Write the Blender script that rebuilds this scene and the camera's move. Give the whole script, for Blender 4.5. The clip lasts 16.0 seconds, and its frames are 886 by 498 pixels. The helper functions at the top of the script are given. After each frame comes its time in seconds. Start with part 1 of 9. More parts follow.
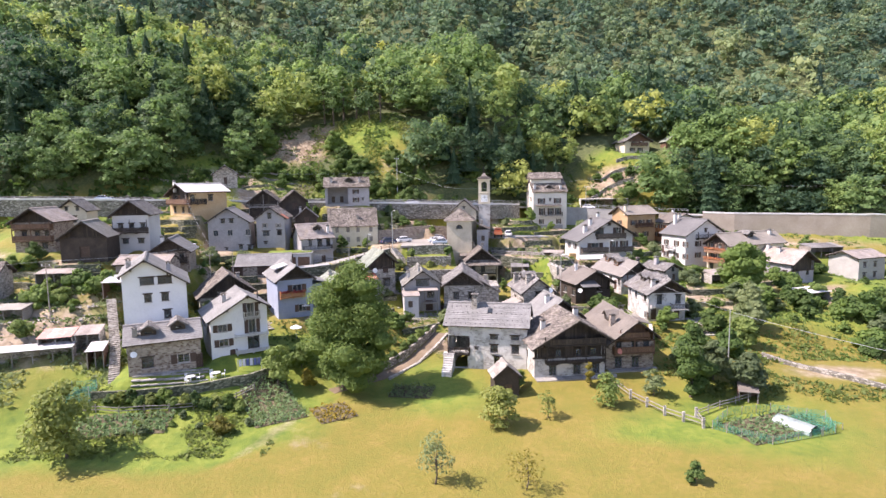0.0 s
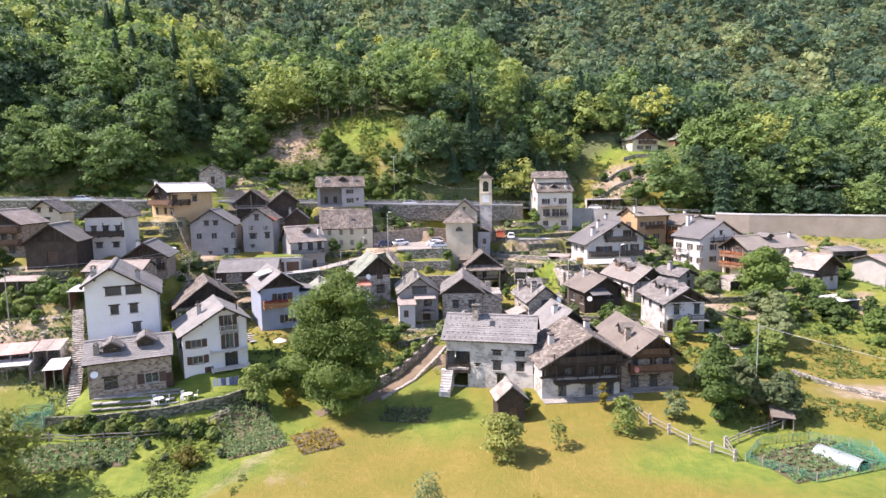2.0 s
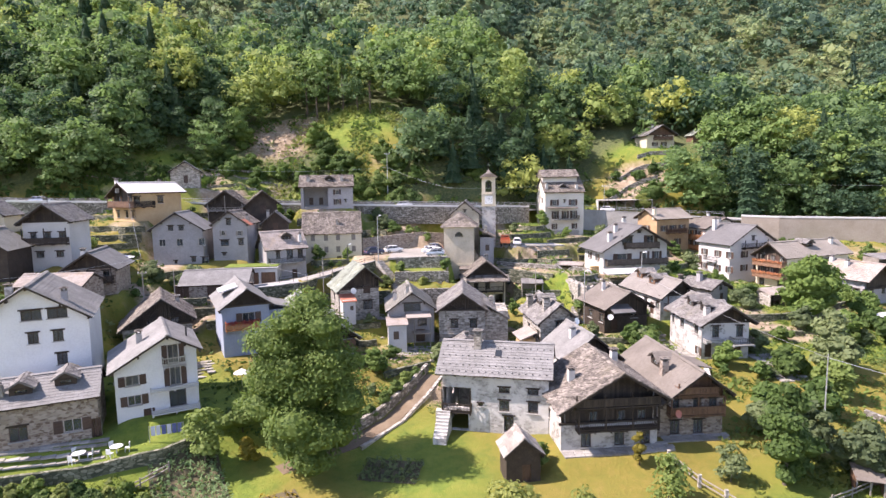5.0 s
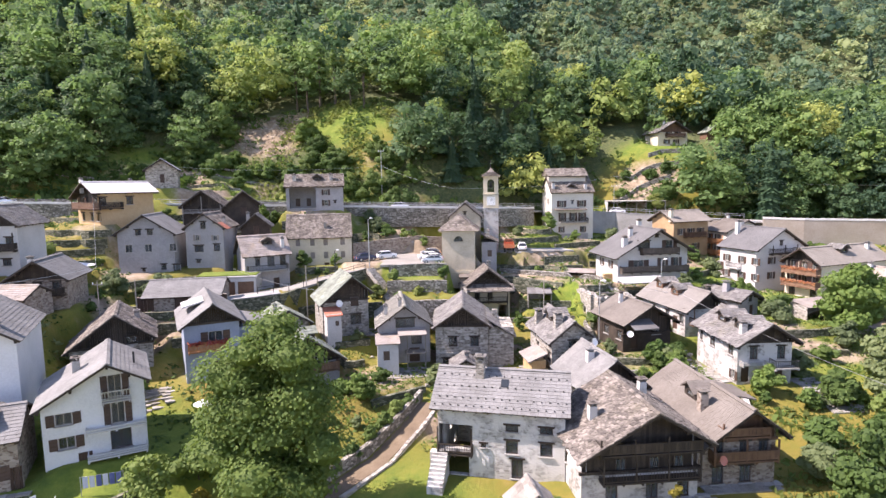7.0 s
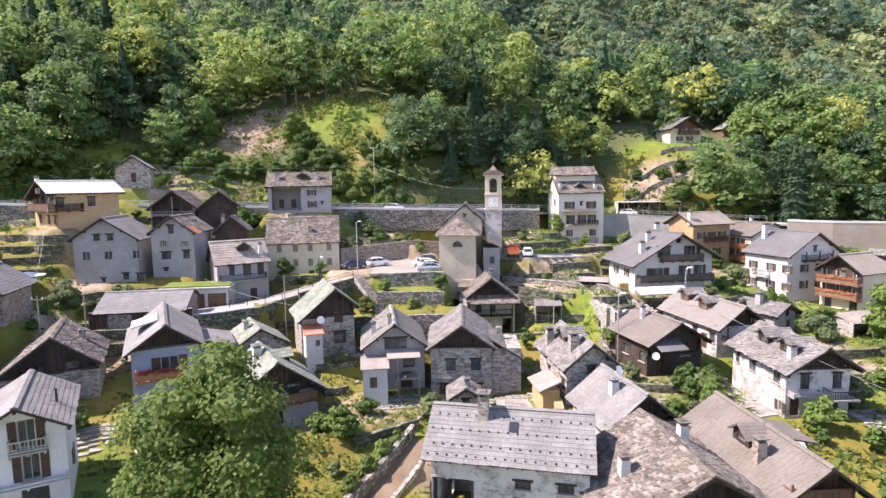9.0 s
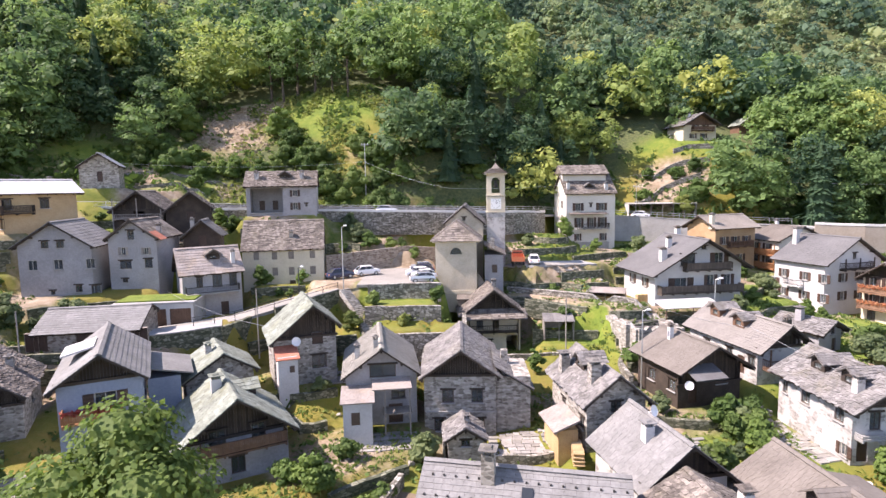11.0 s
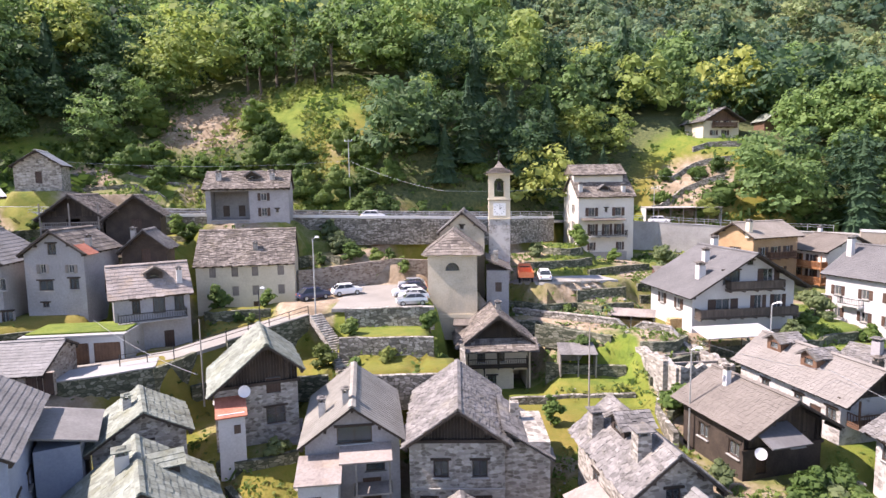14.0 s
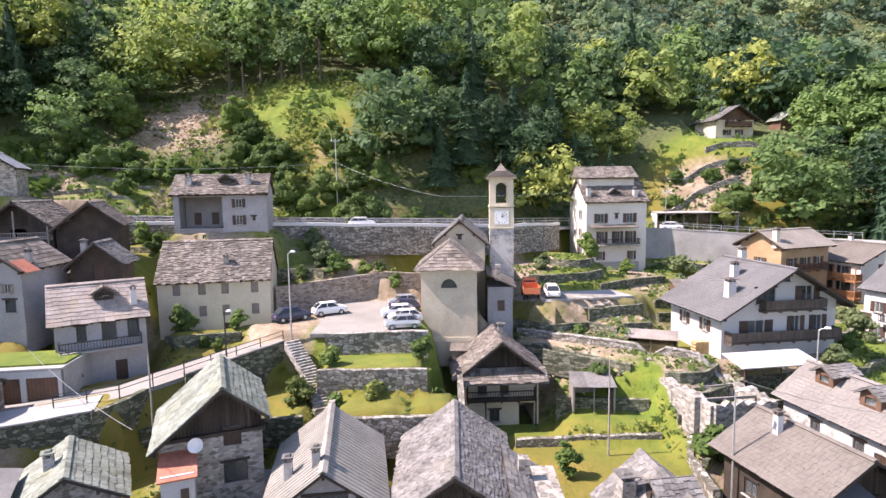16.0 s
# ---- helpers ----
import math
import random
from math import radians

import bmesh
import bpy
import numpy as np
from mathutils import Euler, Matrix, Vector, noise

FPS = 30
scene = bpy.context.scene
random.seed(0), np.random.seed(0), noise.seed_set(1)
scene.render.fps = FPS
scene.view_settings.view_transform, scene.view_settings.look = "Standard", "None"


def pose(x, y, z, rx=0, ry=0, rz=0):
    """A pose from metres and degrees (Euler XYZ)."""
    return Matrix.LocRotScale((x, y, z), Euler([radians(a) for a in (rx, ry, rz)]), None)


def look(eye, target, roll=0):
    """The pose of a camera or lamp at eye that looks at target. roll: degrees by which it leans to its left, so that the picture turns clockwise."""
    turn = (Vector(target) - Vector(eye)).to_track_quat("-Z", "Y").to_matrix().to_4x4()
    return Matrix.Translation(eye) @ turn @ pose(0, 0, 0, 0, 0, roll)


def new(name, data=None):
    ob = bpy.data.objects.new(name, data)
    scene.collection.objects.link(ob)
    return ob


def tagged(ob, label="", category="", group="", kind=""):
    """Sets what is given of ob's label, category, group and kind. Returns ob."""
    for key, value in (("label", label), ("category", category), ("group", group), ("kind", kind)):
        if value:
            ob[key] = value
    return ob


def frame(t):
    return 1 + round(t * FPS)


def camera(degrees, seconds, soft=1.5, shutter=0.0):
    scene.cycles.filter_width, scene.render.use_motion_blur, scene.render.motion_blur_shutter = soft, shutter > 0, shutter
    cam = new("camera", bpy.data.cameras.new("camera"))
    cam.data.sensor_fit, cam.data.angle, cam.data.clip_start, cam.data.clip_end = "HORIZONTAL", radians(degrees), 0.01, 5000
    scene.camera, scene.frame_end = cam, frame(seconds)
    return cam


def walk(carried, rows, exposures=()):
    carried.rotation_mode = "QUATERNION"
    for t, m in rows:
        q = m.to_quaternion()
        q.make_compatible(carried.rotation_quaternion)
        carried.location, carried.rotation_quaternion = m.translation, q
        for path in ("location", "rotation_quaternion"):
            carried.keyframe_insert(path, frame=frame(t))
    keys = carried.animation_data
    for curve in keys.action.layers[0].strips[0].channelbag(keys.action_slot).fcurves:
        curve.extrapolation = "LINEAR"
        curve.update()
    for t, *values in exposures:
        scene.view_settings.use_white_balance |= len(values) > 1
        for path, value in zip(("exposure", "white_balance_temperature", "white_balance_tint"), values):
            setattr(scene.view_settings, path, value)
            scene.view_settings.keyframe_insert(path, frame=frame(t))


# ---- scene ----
cam = camera(75.0, 16.0)
PATH = [
    (0.0, pose(0.86, 0.80, 26.50, 83.56, 0, 0.45) @ pose(0, 0, 0, 0, 0, -0.92)),
    (1.0, pose(1.07, 4.75, 26.56, 83.51, 0, 0.50) @ pose(0, 0, 0, 0, 0, -0.92)),
    (2.0, pose(1.27, 9.11, 26.57, 83.49, 0, 0.55) @ pose(0, 0, 0, 0, 0, -0.92)),
    (3.0, pose(1.46, 13.81, 26.55, 83.48, 0, 0.59) @ pose(0, 0, 0, 0, 0, -0.93)),
    (4.0, pose(1.65, 18.76, 26.50, 83.48, 0, 0.63) @ pose(0, 0, 0, 0, 0, -0.93)),
    (5.0, pose(1.83, 23.90, 26.42, 83.49, 0, 0.65) @ pose(0, 0, 0, 0, 0, -0.93)),
    (6.0, pose(2.00, 29.15, 26.31, 83.52, 0, 0.67) @ pose(0, 0, 0, 0, 0, -0.93)),
    (7.0, pose(2.16, 34.46, 26.19, 83.55, 0, 0.68) @ pose(0, 0, 0, 0, 0, -0.93)),
    (8.0, pose(2.31, 39.77, 26.06, 83.59, 0, 0.68) @ pose(0, 0, 0, 0, 0, -0.93)),
    (9.0, pose(2.46, 45.04, 25.93, 83.63, 0, 0.66) @ pose(0, 0, 0, 0, 0, -0.93)),
    (10.0, pose(2.59, 50.23, 25.82, 83.67, 0, 0.63) @ pose(0, 0, 0, 0, 0, -0.93)),
    (11.0, pose(2.72, 55.29, 25.75, 83.71, 0, 0.58) @ pose(0, 0, 0, 0, 0, -0.93)),
    (12.0, pose(2.85, 60.21, 25.73, 83.75, 0, 0.52) @ pose(0, 0, 0, 0, 0, -0.93)),
    (13.0, pose(2.96, 64.95, 25.77, 83.79, 0, 0.44) @ pose(0, 0, 0, 0, 0, -0.93)),
    (14.0, pose(3.07, 69.50, 25.90, 83.82, 0, 0.34) @ pose(0, 0, 0, 0, 0, -0.94)),
    (15.0, pose(3.16, 73.85, 26.13, 83.84, 0, 0.21) @ pose(0, 0, 0, 0, 0, -0.94)),
    (16.0, pose(3.26, 78.00, 26.50, 83.85, 0, 0.07) @ pose(0, 0, 0, 0, 0, -0.94)),
]
walk(cam, PATH, [(0.0, 1.5, 6980, 27), (16.0, 1.5, 6980, 27)])

# ---- world and light ----
world = bpy.data.worlds.new("sky")
scene.world = world
world.use_nodes = True
wn = world.node_tree.nodes
sky = wn.new("ShaderNodeTexSky")
sky.sky_type = 'NISHITA'
sky.sun_disc = False
sky.sun_elevation = radians(50)
sky.sun_rotation = radians(-95)
sky.altitude = 900
wn["Background"].inputs["Strength"].default_value = 0.125
world.node_tree.links.new(sky.outputs[0], wn["Background"].inputs[0])
sun = new("sun", bpy.data.lights.new("sun", 'SUN'))
sun.data.energy = 3.75
sun.data.angle = radians(0.6)
sun.data.color = (1.0, 0.965, 0.91)
sun.matrix_world = look((-64, -6, 77), (0, 0, 0))


# ---- materials ----
def shader(name, rough=0.85, metal=0.0):
    m = bpy.data.materials.new(name)
    m.use_nodes = True
    n, l = m.node_tree.nodes, m.node_tree.links
    b = n["Principled BSDF"]
    b.inputs["Roughness"].default_value = rough
    b.inputs["Metallic"].default_value = metal
    return m, n, l, b


def ramp(n, stops):
    r = n.new("ShaderNodeValToRGB")
    while len(r.color_ramp.elements) < len(stops):
        r.color_ramp.elements.new(0.5)
    for e, (p, c) in zip(r.color_ramp.elements, stops):
        e.position, e.color = p, (*c, 1)
    return r


def tex(n, l, scale, detail=4, rough=0.6, kind="Object"):
    co = n.new("ShaderNodeTexCoord")
    t = n.new("ShaderNodeTexNoise")
    t.inputs["Scale"].default_value = scale
    t.inputs["Detail"].default_value = detail
    t.inputs["Roughness"].default_value = rough
    l.new(co.outputs[kind], t.inputs["Vector"])
    return t


def mixed(n, l, a, b, fac, mode='MIX'):
    x = n.new("ShaderNodeMix")
    x.data_type, x.blend_type = 'RGBA', mode
    for socket, v in ((x.inputs[0], fac), (x.inputs[6], a), (x.inputs[7], b)):
        if isinstance(v, (int, float)):
            socket.default_value = v
        elif isinstance(v, tuple):
            socket.default_value = (*v, 1)
        else:
            l.new(v, socket)
    return x.outputs[2]


def bumped(n, l, b, height, strength, dist):
    k = n.new("ShaderNodeBump")
    k.inputs["Strength"].default_value = strength
    k.inputs["Distance"].default_value = dist
    l.new(height, k.inputs["Height"])
    l.new(k.outputs[0], b.inputs["Normal"])


def worn(name, dark, mid, light, big=0.35, small=5.0, rough=0.85, island=0.0, metal=0.0, bump=0.3, stain=None, obj=0.0):
    """A surface with large stains, fine grain, and a shade that differs from piece to piece."""
    m, n, l, b = shader(name, rough, metal)
    a = tex(n, l, big, 5)
    g = tex(n, l, small, 4, 0.7)
    add = n.new("ShaderNodeMath")
    add.operation = 'MULTIPLY_ADD'
    add.inputs[1].default_value = 0.45
    l.new(g.outputs[0], add.inputs[0])
    half = n.new("ShaderNodeMath")
    half.operation = 'MULTIPLY'
    half.inputs[1].default_value = 0.55
    l.new(a.outputs[0], half.inputs[0])
    l.new(half.outputs[0], add.inputs[2])
    value = add.outputs[0]
    if island or obj:
        geo = n.new("ShaderNodeNewGeometry") if island else n.new("ShaderNodeObjectInfo")
        k = n.new("ShaderNodeMath")
        k.operation = 'MULTIPLY_ADD'
        k.inputs[1].default_value = island or obj
        l.new(geo.outputs["Random Per Island" if island else "Random"], k.inputs[0])
        o = n.new("ShaderNodeMath")
        o.operation = 'SUBTRACT'
        o.inputs[1].default_value = (island or obj) / 2
        l.new(value, o.inputs[0])
        l.new(o.outputs[0], k.inputs[2])
        value = k.outputs[0]
    r = ramp(n, ((0.3, dark), (0.5, mid), (0.7, light)))
    l.new(value, r.inputs[0])
    colour = r.outputs[0]
    if stain:
        s = tex(n, l, big * 0.8, 6, 0.7)
        cut = ramp(n, ((0.52, (0, 0, 0)), (0.66, (1, 1, 1))))
        l.new(s.outputs[0], cut.inputs[0])
        f = n.new("ShaderNodeMath")
        f.operation = 'MULTIPLY'
        f.inputs[1].default_value = 0.4
        l.new(cut.outputs[0], f.inputs[0])
        colour = mixed(n, l, colour, stain, f.outputs[0])
    l.new(colour, b.inputs["Base Color"])
    bumped(n, l, b, g.outputs[0], bump, 0.05)
    return m


def masonry(name, c0, c1, c2, mortar, size=2.6, plaster=None, cover=0.5):
    """Rubble stone: flat-lying stones of many shades in mortar, in places under old plaster."""
    m, n, l, b = shader(name, 0.92)
    co = n.new("ShaderNodeTexCoord")
    mp = n.new("ShaderNodeMapping")
    mp.inputs["Scale"].default_value = (1, 1, 2.0)
    l.new(co.outputs["Object"], mp.inputs[0])
    wob = n.new("ShaderNodeTexNoise")
    wob.inputs["Scale"].default_value = 1.7
    l.new(mp.outputs[0], wob.inputs["Vector"])
    at = mixed(n, l, mp.outputs[0], wob.outputs["Color"], 0.12)
    v = n.new("ShaderNodeTexVoronoi")
    v.inputs["Scale"].default_value = size
    l.new(at, v.inputs["Vector"])
    e = n.new("ShaderNodeTexVoronoi")
    e.feature = 'DISTANCE_TO_EDGE'
    e.inputs["Scale"].default_value = size
    l.new(at, e.inputs["Vector"])
    sep = n.new("ShaderNodeSeparateColor")
    l.new(v.outputs["Color"], sep.inputs[0])
    r = ramp(n, ((0.1, c0), (0.5, c1), (0.9, c2)))
    l.new(sep.outputs[0], r.inputs[0])
    j = ramp(n, ((0.02, (1, 1, 1)), (0.09, (0, 0, 0))))
    l.new(e.outputs["Distance"], j.inputs[0])
    colour = mixed(n, l, r.outputs[0], mortar, j.outputs[0])
    grain = tex(n, l, 14, 4, 0.7)
    colour = mixed(n, l, colour, grain.outputs["Color"], 0.18, 'OVERLAY')
    if plaster:
        p = tex(n, l, 0.45, 6, 0.65)
        cut = ramp(n, ((cover - 0.03, (1, 1, 1)), (cover + 0.05, (0, 0, 0))))
        l.new(p.outputs[0], cut.inputs[0])
        colour = mixed(n, l, colour, plaster, cut.outputs[0])
    l.new(colour, b.inputs["Base Color"])
    bumped(n, l, b, e.outputs["Distance"], 0.4, 0.06)
    return m


def foliage(name, c0, c1, c2, attribute=False, vary=0.3):
    m, n, l, b = shader(name, 0.75)
    geo = n.new("ShaderNodeNewGeometry")
    info = n.new("ShaderNodeObjectInfo")
    if attribute:
        at = n.new("ShaderNodeAttribute")
        at.attribute_name = "tint"
        base = at.outputs["Fac"]
    else:
        base = info.outputs["Random"]
    k = n.new("ShaderNodeMath")
    k.operation = 'MULTIPLY_ADD'
    k.inputs[1].default_value = vary
    l.new(geo.outputs["Random Per Island"], k.inputs[0])
    s = n.new("ShaderNodeMath")
    s.operation = 'MULTIPLY'
    s.inputs[1].default_value = 1.0 - vary
    l.new(base, s.inputs[0])
    l.new(s.outputs[0], k.inputs[2])
    r = ramp(n, ((0.08, c0), (0.5, c1), (0.95, c2)))
    l.new(k.outputs[0], r.inputs[0])
    l.new(r.outputs[0], b.inputs["Base Color"])
    t = n.new("ShaderNodeBsdfTranslucent")
    l.new(r.outputs[0], t.inputs["Color"])
    mix = n.new("ShaderNodeMixShader")
    mix.inputs[0].default_value = 0.48
    l.new(b.outputs[0], mix.inputs[1])
    l.new(t.outputs[0], mix.inputs[2])
    l.new(mix.outputs[0], n["Material Output"].inputs["Surface"])
    return m


M = {}
M["slate"] = worn("stone_slab_roof", (0.08, 0.075, 0.071), (0.162, 0.154, 0.147), (0.26, 0.248, 0.237), 0.5, 4, 0.8, 0.24, stain=(0.20, 0.18, 0.13))
M["slate_dark"] = worn("old_stone_slab_roof", (0.058, 0.049, 0.042), (0.145, 0.125, 0.108), (0.29, 0.255, 0.22), 0.5, 4, 0.85, 0.26, stain=(0.13, 0.11, 0.07))
M["slate_light"] = worn("pale_stone_slab_roof", (0.115, 0.112, 0.107), (0.182, 0.18, 0.175), (0.255, 0.25, 0.243), 0.4, 4, 0.75, 0.09)
M["slate_moss"] = worn("mossy_stone_slab_roof", (0.10, 0.108, 0.085), (0.19, 0.212, 0.176), (0.295, 0.325, 0.28), 0.5, 4, 0.85, 0.18, stain=(0.17, 0.17, 0.08))
M["slate_pink"] = worn("rusty_stone_slab_roof", (0.165, 0.137, 0.12), (0.275, 0.24, 0.215), (0.38, 0.33, 0.30), 0.5, 4, 0.8, 0.16, stain=(0.40, 0.30, 0.20))
M["brown_tile"] = worn("brown_tile_roof", (0.105, 0.09, 0.077), (0.155, 0.136, 0.117), (0.215, 0.19, 0.166), 0.3, 3, 0.75, 0.03)
M["tan_tile"] = worn("tan_tile_roof", (0.18, 0.158, 0.13), (0.25, 0.222, 0.188), (0.33, 0.295, 0.255), 0.3, 3, 0.75, 0.04)
M["warm_tile"] = worn("weathered_tile_roof", (0.15, 0.137, 0.124), (0.20, 0.184, 0.167), (0.26, 0.24, 0.22), 0.3, 3, 0.8, 0.05)
M["grey_tile"] = worn("grey_tile_roof", (0.092, 0.09, 0.09), (0.128, 0.126, 0.126), (0.175, 0.172, 0.172), 0.3, 3, 0.7, 0.04)
M["tin"] = worn("grey_sheet_roof", (0.185, 0.175, 0.152), (0.265, 0.252, 0.222), (0.355, 0.34, 0.302), 0.4, 3, 0.7, 0.1)
M["parapet"] = worn("white_concrete_parapet", (0.54, 0.53, 0.51), (0.66, 0.65, 0.63), (0.72, 0.71, 0.695), 0.3, 4, 0.85)
M["tin_white"] = worn("white_sheet", (0.38, 0.375, 0.37), (0.50, 0.495, 0.49), (0.60, 0.60, 0.595), 0.5, 3, 0.5, 0.06)
M["rust"] = worn("rusty_sheet", (0.30, 0.10, 0.06), (0.45, 0.16, 0.10), (0.55, 0.25, 0.17), 0.8, 4, 0.7, 0.1)
M["rust_pale"] = worn("faded_red_sheet", (0.34, 0.15, 0.12), (0.48, 0.26, 0.22), (0.60, 0.42, 0.38), 0.7, 3, 0.7, 0.25)
M["stone"] = masonry("rubble_stone", (0.15, 0.135, 0.115), (0.285, 0.265, 0.235), (0.43, 0.405, 0.365), (0.31, 0.29, 0.255))
M["stone_pale"] = masonry("plastered_rubble", (0.19, 0.18, 0.165), (0.32, 0.302, 0.28), (0.44, 0.42, 0.397), (0.38, 0.362, 0.34), 2.4, (0.50, 0.486, 0.46), 0.5)
M["stone_white"] = masonry("whitewashed_rubble", (0.25, 0.24, 0.225), (0.39, 0.378, 0.36), (0.52, 0.507, 0.49), (0.43, 0.417, 0.40), 2.2, (0.57, 0.56, 0.54), 0.48)
M["stone_brown"] = masonry("brown_rubble", (0.14, 0.10, 0.075), (0.25, 0.20, 0.16), (0.36, 0.31, 0.26), (0.30, 0.26, 0.22))
M["dry_wall"] = masonry("dry_stone", (0.12, 0.11, 0.092), (0.24, 0.22, 0.188), (0.39, 0.365, 0.325), (0.07, 0.068, 0.048), 2.2)
M["moss_wall"] = masonry("mossy_dry_stone", (0.06, 0.068, 0.042), (0.13, 0.135, 0.088), (0.24, 0.235, 0.175), (0.045, 0.05, 0.028), 2.2)
M["white"] = worn("white_render", (0.40, 0.392, 0.38), (0.52, 0.512, 0.50), (0.59, 0.582, 0.57), 0.25, 6, 0.9, bump=0.12)
# lighter, slightly bluer than white_render, for two houses
M["paler_white"] = worn("paler_white_paint", (0.56, 0.565, 0.57), (0.68, 0.685, 0.69), (0.74, 0.745, 0.75), 0.25, 6, 0.9, bump=0.1)
M["beige"] = worn("weathered_beige_render", (0.37, 0.32, 0.235), (0.52, 0.455, 0.345), (0.62, 0.555, 0.44), 0.5, 5, 0.9, bump=0.2, stain=(0.36, 0.33, 0.28))
M["ivory"] = worn("ivory_render", (0.48, 0.455, 0.395), (0.60, 0.572, 0.51), (0.67, 0.642, 0.585), 0.3, 5, 0.9, bump=0.15)
M["cream"] = worn("cream_render", (0.48, 0.42, 0.31), (0.61, 0.54, 0.41), (0.70, 0.63, 0.50), 0.3, 5, 0.9, bump=0.15)
M["sienna"] = worn("orange_brown_wash", (0.27, 0.165, 0.085), (0.37, 0.245, 0.135), (0.46, 0.325, 0.195), 0.4, 5, 0.9, bump=0.15, stain=(0.30, 0.20, 0.12))
M["ochre"] = worn("ochre_render", (0.36, 0.24, 0.12), (0.47, 0.33, 0.18), (0.55, 0.41, 0.25), 0.3, 5, 0.9, bump=0.15)
M["grey"] = worn("grey_render", (0.22, 0.213, 0.215), (0.32, 0.31, 0.312), (0.42, 0.41, 0.41), 0.3, 5, 0.9, bump=0.2)
M["blue"] = worn("pale_blue_render", (0.20, 0.235, 0.31), (0.27, 0.315, 0.40), (0.34, 0.385, 0.46), 0.3, 5, 0.9, bump=0.15)
M["concrete"] = worn("concrete", (0.24, 0.235, 0.222), (0.34, 0.332, 0.315), (0.44, 0.43, 0.41), 0.35, 5, 0.9, stain=(0.24, 0.23, 0.20))
M["timber"] = worn("dark_timber", (0.018, 0.013, 0.010), (0.04, 0.029, 0.022), (0.08, 0.06, 0.045), 0.8, 9, 0.8, 0.25)
M["brown_wood"] = worn("brown_timber", (0.08, 0.042, 0.026), (0.135, 0.074, 0.045), (0.20, 0.115, 0.07), 0.8, 8, 0.7, 0.2)
M["aged_wood"] = worn("aged_brown_timber", (0.05, 0.038, 0.03), (0.085, 0.066, 0.052), (0.13, 0.102, 0.082), 0.8, 8, 0.75, 0.2)
M["orange_wood"] = worn("orange_timber", (0.24, 0.10, 0.04), (0.36, 0.165, 0.07), (0.46, 0.24, 0.115), 0.8, 8, 0.65, 0.2)
M["russet_wood"] = worn("russet_timber", (0.15, 0.078, 0.043), (0.235, 0.132, 0.08), (0.32, 0.195, 0.125), 0.8, 8, 0.7, 0.2)
M["honey_wood"] = worn("honey_timber", (0.36, 0.23, 0.11), (0.48, 0.33, 0.17), (0.58, 0.42, 0.24), 0.8, 8, 0.65, 0.2)
M["grey_wood"] = worn("weathered_timber", (0.16, 0.14, 0.12), (0.26, 0.235, 0.21), (0.38, 0.35, 0.315), 0.8, 8, 0.85, 0.25)
M["shutter"] = worn("brown_shutter", (0.04, 0.022, 0.017), (0.07, 0.04, 0.028), (0.11, 0.064, 0.044), 1.0, 9, 0.6, 0.0, obj=0.2)
M["shutter_grey"] = worn("grey_shutter", (0.17, 0.145, 0.125), (0.25, 0.215, 0.19), (0.33, 0.29, 0.26), 1.0, 9, 0.6, 0.0, obj=0.2)
M["frame"] = worn("window_frame", (0.33, 0.30, 0.26), (0.45, 0.42, 0.37), (0.55, 0.52, 0.47), 1.0, 9, 0.6)
M["frame_dark"] = worn("brown_window_frame", (0.05, 0.035, 0.025), (0.09, 0.06, 0.045), (0.14, 0.10, 0.07), 1.0, 9, 0.6)
M["asphalt"] = worn("pale_asphalt", (0.24, 0.235, 0.225), (0.32, 0.315, 0.305), (0.40, 0.395, 0.38), 0.3, 12, 0.9, bump=0.2)
M["flag"] = worn("stone_flags", (0.17, 0.16, 0.145), (0.28, 0.265, 0.245), (0.39, 0.375, 0.35), 0.5, 6, 0.9, 0.25, stain=(0.17, 0.16, 0.09))
M["gravel"] = worn("gravel", (0.19, 0.178, 0.16), (0.255, 0.24, 0.215), (0.33, 0.31, 0.28), 0.3, 10, 0.95)
M["path"] = worn("earth_path", (0.10, 0.07, 0.045), (0.165, 0.122, 0.08), (0.24, 0.188, 0.132), 0.4, 8, 0.95)
M["soil"] = worn("garden_soil", (0.055, 0.046, 0.026), (0.10, 0.083, 0.045), (0.16, 0.13, 0.075), 0.6, 8, 0.95)
M["bark"] = worn("bark", (0.05, 0.038, 0.028), (0.10, 0.078, 0.058), (0.17, 0.135, 0.105), 1.2, 9, 0.9)
M["steel"] = worn("galvanised_steel", (0.32, 0.33, 0.33), (0.45, 0.46, 0.46), (0.56, 0.57, 0.57), 1.0, 9, 0.45, metal=0.6)
M["iron"] = worn("dark_iron", (0.03, 0.03, 0.03), (0.055, 0.055, 0.055), (0.09, 0.09, 0.09), 1.0, 9, 0.5, metal=0.5)
M["plastic_white"] = worn("white_plastic", (0.72, 0.72, 0.71), (0.78, 0.78, 0.775), (0.82, 0.82, 0.82), 1.0, 5, 0.4)
M["red_dish"] = worn("red_dish", (0.40, 0.13, 0.09), (0.50, 0.18, 0.13), (0.58, 0.25, 0.19), 1.0, 5, 0.5)
M["car_white"] = worn("white_car_paint", (0.70, 0.70, 0.70), (0.76, 0.76, 0.76), (0.80, 0.80, 0.80), 0.5, 3, 0.25, bump=0.0)
M["car_silver"] = worn("silver_car_paint", (0.42, 0.44, 0.46), (0.50, 0.52, 0.54), (0.58, 0.60, 0.62), 0.5, 3, 0.25, metal=0.5, bump=0.0)
